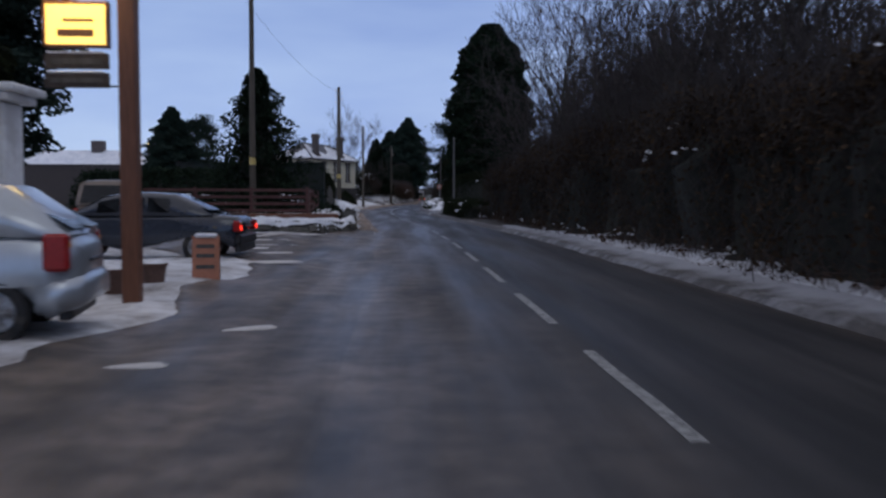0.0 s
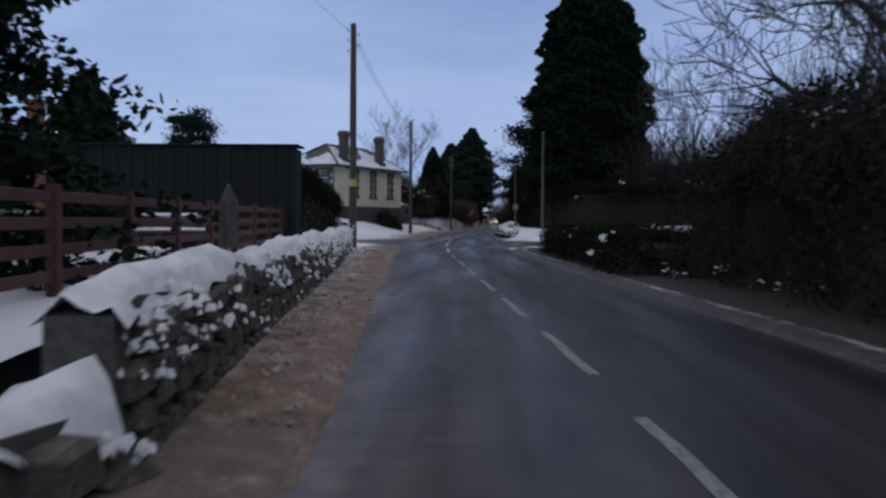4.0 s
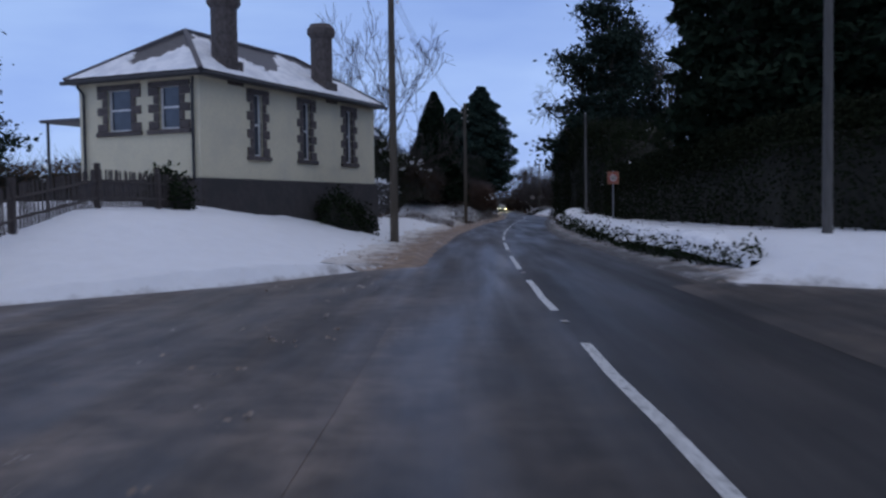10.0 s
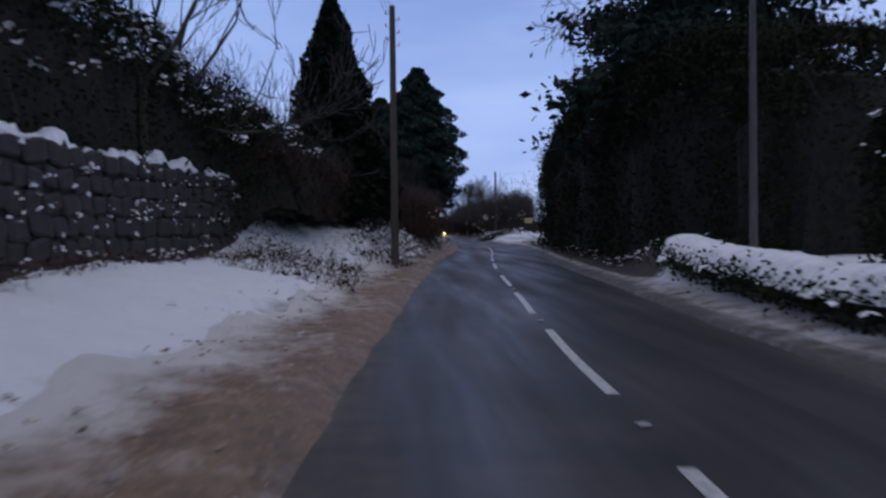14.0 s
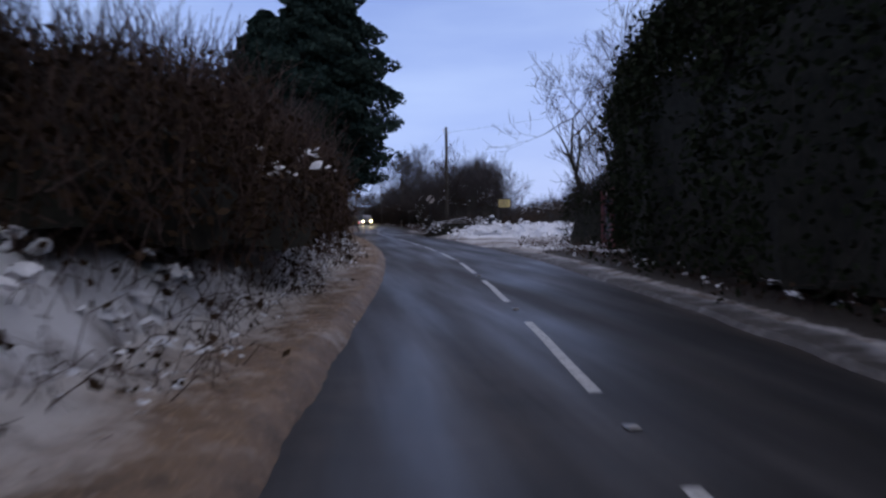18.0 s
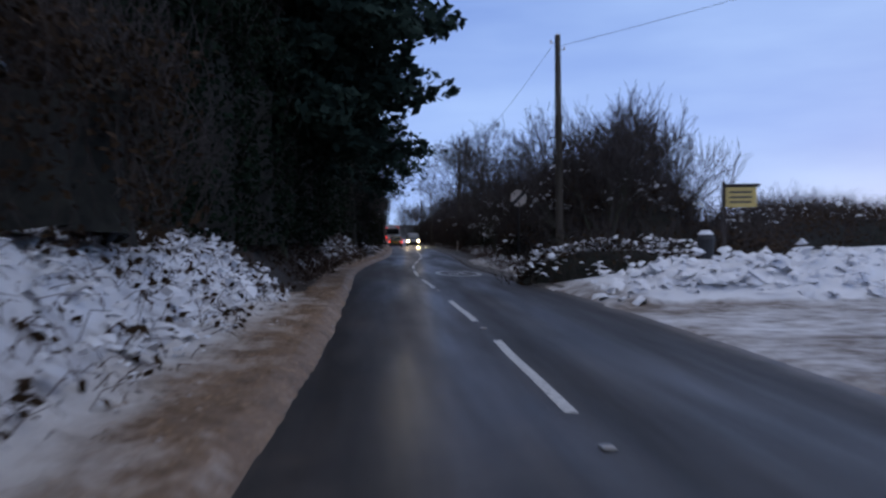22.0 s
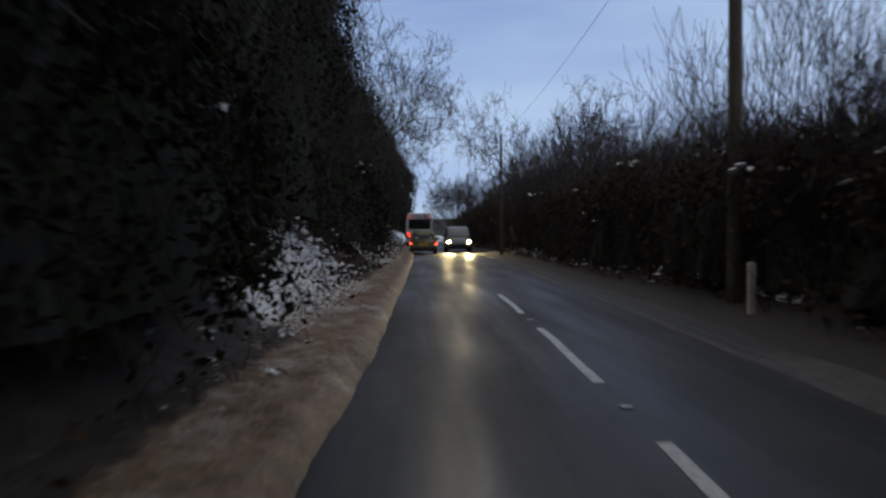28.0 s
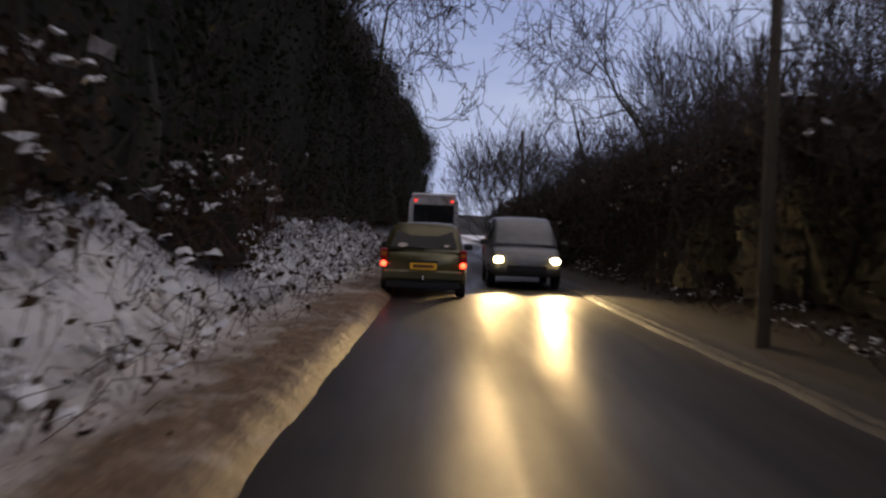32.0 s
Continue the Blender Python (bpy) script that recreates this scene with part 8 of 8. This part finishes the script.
def wheel(parent, x, y, r, w):
    s = 1 if x > 0 else -1
    wh = new("wheel")
    wh.parent = parent
    wh.matrix_basis = pose(x, y, r)
    wh.empty_display_size = 0.1
    bm = bmesh.new()
    prof = [(r * 0.66, -w / 2), (r * 0.93, -w / 2), (r, -w * 0.32), (r, w * 0.32), (r * 0.93, w / 2), (r * 0.66, w / 2)]
    n = 22
    rings = [[(px, pr * math.cos(2 * math.pi * k / n), pr * math.sin(2 * math.pi * k / n)) for pr, px in prof] for k in range(n)]
    vs = [[bm.verts.new(p) for p in rg_] for rg_ in rings]
    for k in range(n):
        for i in range(len(prof)):
            bm.faces.new((vs[k][i], vs[k][(i + 1) % len(prof)], vs[(k + 1) % n][(i + 1) % len(prof)], vs[(k + 1) % n][i]))
    bmesh.ops.recalc_face_normals(bm, faces=bm.faces)
    part("tyre", bm, M_RUBBER, wh, smooth=False)
    bm = bmesh.new()
    rod(bm, (s * w * 0.25, 0, 0), (s * w * 0.40, 0, 0), r * 0.66, r * 0.62, 20)
    for k in range(6):
        a = k * math.pi / 3
        rod(bm, (s * w * 0.42, 0.05 * math.cos(a), 0.05 * math.sin(a)), (s * w * 0.42, r * 0.56 * math.cos(a), r * 0.56 * math.sin(a)), 0.035, 0.045, 5)
    rod(bm, (s * w * 0.40, 0, 0), (s * w * 0.47, 0, 0), 0.06, 0.05, 10)
    part("rim", bm, M_ALLOY, wh)


def car(m, label, paint, body, roof, wheels, width, lamps, lit, category="car", r=0.30, plate=True, front_lit=False, estate=True, sticker=False, lamp_in=0.0):
    """body: rows (y, half width, z0, z1) from the tail; roof: rows (y, base half width, top half width, z0, z1)."""
    t = thing("car", m, label, category)
    bm = bmesh.new()
    loft(bm, [section(*b) for b in body])
    for wy in wheels:
        for v in bm.verts:
            d = math.hypot(v.co.y - wy, v.co.z - r)
            if d < r * 1.15 and abs(v.co.x) > width * 0.6 and v.co.z < r * 1.8:
                v.co.z = max(v.co.z, r + math.sqrt(max((r * 1.15) ** 2 - (v.co.y - wy) ** 2, 0)) * 0.8)
    part("body", bm, paint, t, smooth=True)
    bm = bmesh.new()
    loft(bm, [glass_section(*g_) for g_ in roof])
    part("cabin", bm, paint, t, smooth=True)
    y_r, y_f = roof[0], roof[-1]
    a, b = roof[0], roof[1]
    def pane(name, quad, mat=M_GLASS, off_=(0, 0, 0)):
        bm = bmesh.new()
        vs = [bm.verts.new(Vector(p) + Vector(off_)) for p in quad]
        bm.faces.new(vs)
        bmesh.ops.solidify(bm, geom=list(bm.faces), thickness=0.012)
        part(name, bm, mat, t)
    pane("rear_window", [(-a[1] * 0.86, a[0] - 0.012, a[3] + 0.07), (a[1] * 0.86, a[0] - 0.012, a[3] + 0.07), (b[2] * 0.84, b[0] - 0.03, b[4] - 0.10), (-b[2] * 0.84, b[0] - 0.03, b[4] - 0.10)], off_=(0, -0.015, 0.01))
    c, d = roof[-2], roof[-1]
    pane("windscreen", [(-d[1] * 0.88, d[0], d[3] + 0.04), (d[1] * 0.88, d[0], d[3] + 0.04), (c[2] * 0.86, c[0], c[4] - 0.06), (-c[2] * 0.86, c[0], c[4] - 0.06)], off_=(0, 0.02, 0.012))
    inner = roof[1:-1]
    cuts = np.linspace(inner[0][0] + 0.04, inner[-1][0] + 0.12, 4)
    for k in range(3):
        for s in (-1, 1):
            q = []
            for yy, top in ((cuts[k] + 0.035, 0), (cuts[k + 1] - 0.035, 0), (cuts[k + 1] - 0.035, 1), (cuts[k] + 0.035, 1)):
                ys_ = [g_[0] for g_ in roof]
                wb, wt, z0, z1 = (float(np.interp(yy, ys_, [g_[j] for g_ in roof])) for j in (1, 2, 3, 4))
                f = 0.80 if top else 0.16
                q.append((s * ((wb + (wt - wb) * f) + 0.012 + (0.016 if top else 0.010)), yy, z0 + (z1 - z0) * f))
            pane("side_window", q)
    for wy in wheels:
        for s in (-1, 1):
            wheel(t, s * (width - 0.10), wy, r, 0.19)
    zt = body[1][3]
    bm = bmesh.new()
    if lamp_in:
        loft(bm, [section(-0.075, 0.60, 0.36, 0.56), section(-0.01, 0.745, 0.32, 0.60), section(0.12, 0.815, 0.28, 0.61), section(0.34, 0.86, 0.26, 0.60)])
    else:
        box(bm, -width * 0.93, -0.05, 0.36, width * 0.93, 0.10, 0.56, 0.035)
    part("rear_bumper", bm, paint if estate or lamp_in else M_BLACK, t, smooth=bool(lamp_in))
    bm = bmesh.new()
    box(bm, -width * 0.86 + lamp_in, -0.02 + lamp_in, 0.20, width * 0.86 - lamp_in, 0.10 + lamp_in, 0.355, 0.02)
    part("bumper_skirt", bm, M_BLACK, t)
    for s in (-1, 1):
        lamp_ = new("tail_lamp")
        lamp_.parent = t
        lamp_.empty_display_size = 0.1
        z0, z1, w = lamps
        bm = bmesh.new()
        box(bm, s * (width - 0.075) - w / 2, -0.035 + lamp_in, z0, s * (width - 0.075) + w / 2, 0.10 + 2 * lamp_in, z1, 0.03)
        part("lens", bm, M_TAIL, lamp_, "red lens")
        bm = bmesh.new()
        box(bm, s * (width - 0.075) - w * 0.36, -0.042 + lamp_in, z0 + (z1 - z0) * 0.62, s * (width - 0.075) + w * 0.36, -0.034 + lamp_in, z0 + (z1 - z0) * 0.80, 0.003)
        part("indicator", bm, M_AMBER, lamp_, "amber lens")
        if lit:
            bm = bmesh.new()
            bmesh.ops.create_uvsphere(bm, u_segments=12, v_segments=8, radius=0.055, matrix=pose(s * (width - 0.075), -0.035, z0 + 0.075) @ Matrix.Diagonal((1.1, 0.4, 1.0, 1)))
            part("bulb", bm, M_TAILLIT if lit > 1 else M_TAILDIM, lamp_, "glowing red lamp")
    if plate:
        bm = bmesh.new()
        box(bm, -0.26, -0.062, zt - 0.34, 0.26, -0.05, zt - 0.22, 0.004)
        part("number_plate", bm, M_PLATE, t, "yellow number plate")
        bm = bmesh.new()
        box(bm, -0.21, -0.066, zt - 0.315, 0.21, -0.063, zt - 0.245)
        part("plate_bar", bm, M_BROWNWOOD, t, "dark bar in place of characters")
    bm = bmesh.new()
    box(bm, -0.30, -0.06, zt - 0.20, 0.30, -0.03, zt - 0.165, 0.01)
    part("tailgate_handle", bm, M_BLACK, t)
    bm = bmesh.new()
    rod(bm, (0.02, a[0] - 0.05, a[3] + 0.07), (-0.38, a[0] - 0.02, a[3] + 0.11), 0.012, 0.008, 5)
    part("wiper", bm, M_BLACK, t)
    bm = bmesh.new()
    rod(bm, (0, roof[2][0], roof[2][4]), (0, roof[2][0] - 0.12, roof[2][4] + 0.22), 0.006, 0.004, 5)
    part("aerial", bm, M_BLACK, t)
    for s in (-1, 1):
        bm = bmesh.new()
        my = roof[-1][0] - 0.25
        box(bm, s * (width + 0.10) - 0.10, my, roof[-1][3] + 0.02, s * (width + 0.10) + 0.10, my + 0.10, roof[-1][3] + 0.16, 0.03)
        part("door_mirror", bm, M_BLACK, t)
    fy = body[-1][0]
    for s in (-1, 1):
        bm = bmesh.new()
        bmesh.ops.create_uvsphere(bm, u_segments=14, v_segments=8, radius=0.10, matrix=pose(s * (width - 0.22), fy - 0.02, body[-2][3] - 0.14) @ Matrix.Diagonal((1.25, 0.5, 0.8, 1)))
        part("headlamp", bm, M_HEAD if front_lit else M_CHROME, t, "glaring warm headlamp" if front_lit else "")
    bm = bmesh.new()
    box(bm, -width * 0.55, fy - 0.03, 0.42, width * 0.55, fy + 0.035, 0.60, 0.02)
    part("grille", bm, M_BLACK, t)
    if estate:
        for s in (-1, 1):
            bm = bmesh.new()
            rod(bm, (s * (roof[1][2] - 0.06), roof[1][0] + 0.15, roof[1][4] + 0.04), (s * (roof[-2][2] - 0.06), roof[-2][0] - 0.1, roof[-2][4] + 0.04), 0.016, 0.016, 6)
            part("roof_rail", bm, M_BLACK, t)
        bm = bmesh.new()
        rod(bm, (0, -0.16, 0.40), (0, -0.02, 0.36), 0.02, 0.02, 8)
        bmesh.ops.create_uvsphere(bm, u_segments=10, v_segments=6, radius=0.03, matrix=pose(0, -0.17, 0.43))
        part("tow_ball", bm, M_CHROME, t)
    if sticker:
        for x_, w_, mat in ((-0.42, 0.10, M_SIGNWHITE), (0.45, 0.06, M_SIGNWHITE)):
            bm = bmesh.new()
            zz_ = a[3] + 0.13
            yy_ = a[0] - 0.045 + (b[0] - a[0]) * 0.10
            bmesh.ops.create_circle(bm, cap_ends=True, segments=16, radius=w_, matrix=pose(x_, yy_, zz_, 70) @ Matrix.Diagonal((1, 0.45, 1, 1)))
            part("window_sticker", bm, mat, t, "pale window sticker")
    return t


BODY_ESTATE = [(0.0, 0.74, 0.38, 0.86), (0.10, 0.83, 0.24, 0.92), (0.55, 0.855, 0.20, 0.94), (1.0, 0.86, 0.20, 0.94), (2.2, 0.86, 0.20, 0.94), (3.2, 0.85, 0.20, 0.92), (3.75, 0.83, 0.22, 0.84), (4.15, 0.76, 0.26, 0.70), (4.28, 0.60, 0.34, 0.60)]
ROOF_ESTATE = [(0.06, 0.78, 0.70, 0.92, 0.98), (0.34, 0.79, 0.64, 0.93, 1.46), (1.2, 0.80, 0.63, 0.93, 1.50), (2.2, 0.80, 0.62, 0.93, 1.49), (2.75, 0.79, 0.60, 0.93, 1.42), (3.4, 0.76, 0.70, 0.90, 0.98)]
BODY_HATCH = [(-0.02, 0.56, 0.44, 0.84), (0.03, 0.68, 0.36, 0.92), (0.12, 0.77, 0.27, 0.965), (0.28, 0.825, 0.22, 0.98), (0.5, 0.85, 0.20, 0.985), (1.0, 0.855, 0.20, 0.98), (2.0, 0.855, 0.20, 0.96), (2.9, 0.84, 0.20, 0.94), (3.45, 0.82, 0.22, 0.86), (3.85, 0.74, 0.26, 0.70), (3.98, 0.58, 0.34, 0.60)]
ROOF_HATCH = [(0.06, 0.78, 0.72, 0.96, 1.02), (0.62, 0.79, 0.62, 0.97, 1.42), (1.2, 0.80, 0.62, 0.97, 1.46), (1.9, 0.80, 0.62, 0.96, 1.46), (2.4, 0.79, 0.60, 0.96, 1.40), (3.15, 0.76, 0.70, 0.92, 0.99)]
BODY_SALOON = [(0.0, 0.72, 0.40, 0.84), (0.10, 0.82, 0.26, 0.90), (0.6, 0.85, 0.20, 0.94), (1.1, 0.86, 0.20, 0.94), (2.3, 0.86, 0.20, 0.93), (3.2, 0.85, 0.20, 0.91), (3.8, 0.83, 0.22, 0.82), (4.25, 0.75, 0.26, 0.68), (4.40, 0.58, 0.34, 0.58)]
ROOF_SALOON = [(0.55, 0.77, 0.72, 0.93, 0.99), (1.35, 0.79, 0.60, 0.93, 1.36), (1.9, 0.80, 0.61, 0.93, 1.40), (2.4, 0.80, 0.61, 0.93, 1.39), (2.8, 0.79, 0.59, 0.93, 1.33), (3.5, 0.76, 0.70, 0.89, 0.96)]
BODY_VAN = [(0.0, 0.80, 0.40, 1.0), (0.08, 0.86, 0.28, 1.06), (0.5, 0.90, 0.26, 1.08), (1.0, 0.90, 0.26, 1.08), (2.4, 0.90, 0.26, 1.06), (3.4, 0.89, 0.28, 1.04), (4.0, 0.87, 0.30, 0.98), (4.4, 0.80, 0.34, 0.86), (4.5, 0.66, 0.42, 0.74)]
ROOF_VAN = [(0.04, 0.84, 0.80, 1.06, 1.12), (0.24, 0.85, 0.74, 1.07, 1.72), (1.2, 0.86, 0.73, 1.07, 1.78), (2.4, 0.86, 0.72, 1.06, 1.77), (3.0, 0.85, 0.70, 1.06, 1.68), (3.7, 0.82, 0.76, 1.03, 1.12)]

car(pose(6.35, 315.2, 0, 0, 0, 0), "muddy olive estate car with lit red tail lamps", M_OLIVE, BODY_ESTATE, ROOF_ESTATE, (0.78, 3.42), 0.86, (0.60, 0.98, 0.15), 2, sticker=True)
car(pose(-1.42, 15.75, 0.03, 0, 0, 99), "silver hatchback parked nose-in outside the inn", M_SILVER, BODY_HATCH, ROOF_HATCH, (0.70, 3.1), 0.855, (0.66, 1.0, 0.13), 0, estate=False, plate=False, lamp_in=0.09)
car(pose(-1.72, 26.3, 0.03, 0, 0, 88), "dark blue saloon parked with its tail lamps lit", M_NAVY, BODY_SALOON, ROOF_SALOON, (0.85, 3.5), 0.86, (0.62, 0.84, 0.24), 1, estate=False, plate=False)
car(pose(-6.6, 32.5, 0.03, 0, 0, 12), "brown people carrier parked in the snowy forecourt", M_BROWNCAR, BODY_VAN, ROOF_VAN, (0.8, 3.5), 0.90, (0.7, 1.0, 0.14), 0, estate=False, r=0.31, plate=False)
car(pose(8.75, 323.6, 0, 0, 0, 180), "grey people carrier coming with glaring headlamps", M_GREYCAR, BODY_VAN, ROOF_VAN, (0.8, 3.5), 0.90, (0.7, 1.0, 0.14), 0, front_lit=True, estate=False, r=0.31, plate=False)
for s in (-1, 1):
    hl = new("headlight_beam", bpy.data.lights.new("headlight_beam", "SPOT"))
    hl.data.energy, hl.data.spot_size, hl.data.spot_blend, hl.data.color, hl.data.shadow_soft_size = 1100, radians(60), 0.7, (1.0, 0.76, 0.40), 0.08
    hl.matrix_world = look((8.75 + s * 0.68, 319.0, 0.76), (7.9 + s * 0.7, 300, 0.3))

coach = thing("coach", pose(6.2, 343, 0, 0, 0, 1), "white coach far ahead on the wet road", "coach")
bm = bmesh.new()
loft(bm, [[(x, y, z) for x, z in ((1.2, 0.4), (1.25, 1.2), (1.22, 2.7), (1.1, 2.98), (0.6, 3.08), (-0.6, 3.08), (-1.1, 2.98), (-1.22, 2.7), (-1.25, 1.2), (-1.2, 0.4))] for y in (0, 0.1, 9.9, 10)])
part("body", bm, M_WHITEBUS, coach)
bm = bmesh.new()
box(bm, -1.0, -0.03, 1.7, 1.0, -0.012, 2.6, 0.02)
part("rear_window", bm, M_GLASS, coach)
bm = bmesh.new()
box(bm, -1.1, -0.06, 3.0, 1.1, 0.5, 3.16, 0.05)
part("roof_snow", bm, M_SNOW, coach, "strip of snow on the roof")
for s in (-1, 1):
    bm = bmesh.new()
    box(bm, s * 1.02 - 0.09, -0.04, 0.95, s * 1.02 + 0.09, -0.012, 1.35, 0.01)
    part("tail_lamp", bm, M_TAILDIM, coach, "glowing red lamp")
    bm = bmesh.new()
    box(bm, s * 0.9 - 0.06, -0.04, 2.75, s * 0.9 + 0.06, -0.012, 2.83, 0.01)
    part("marker_lamp", bm, M_TAILDIM, coach, "small glowing red lamp")
    for y in (2.4, 8.2):
        wheel(coach, s * 1.1, y, 0.48, 0.28)
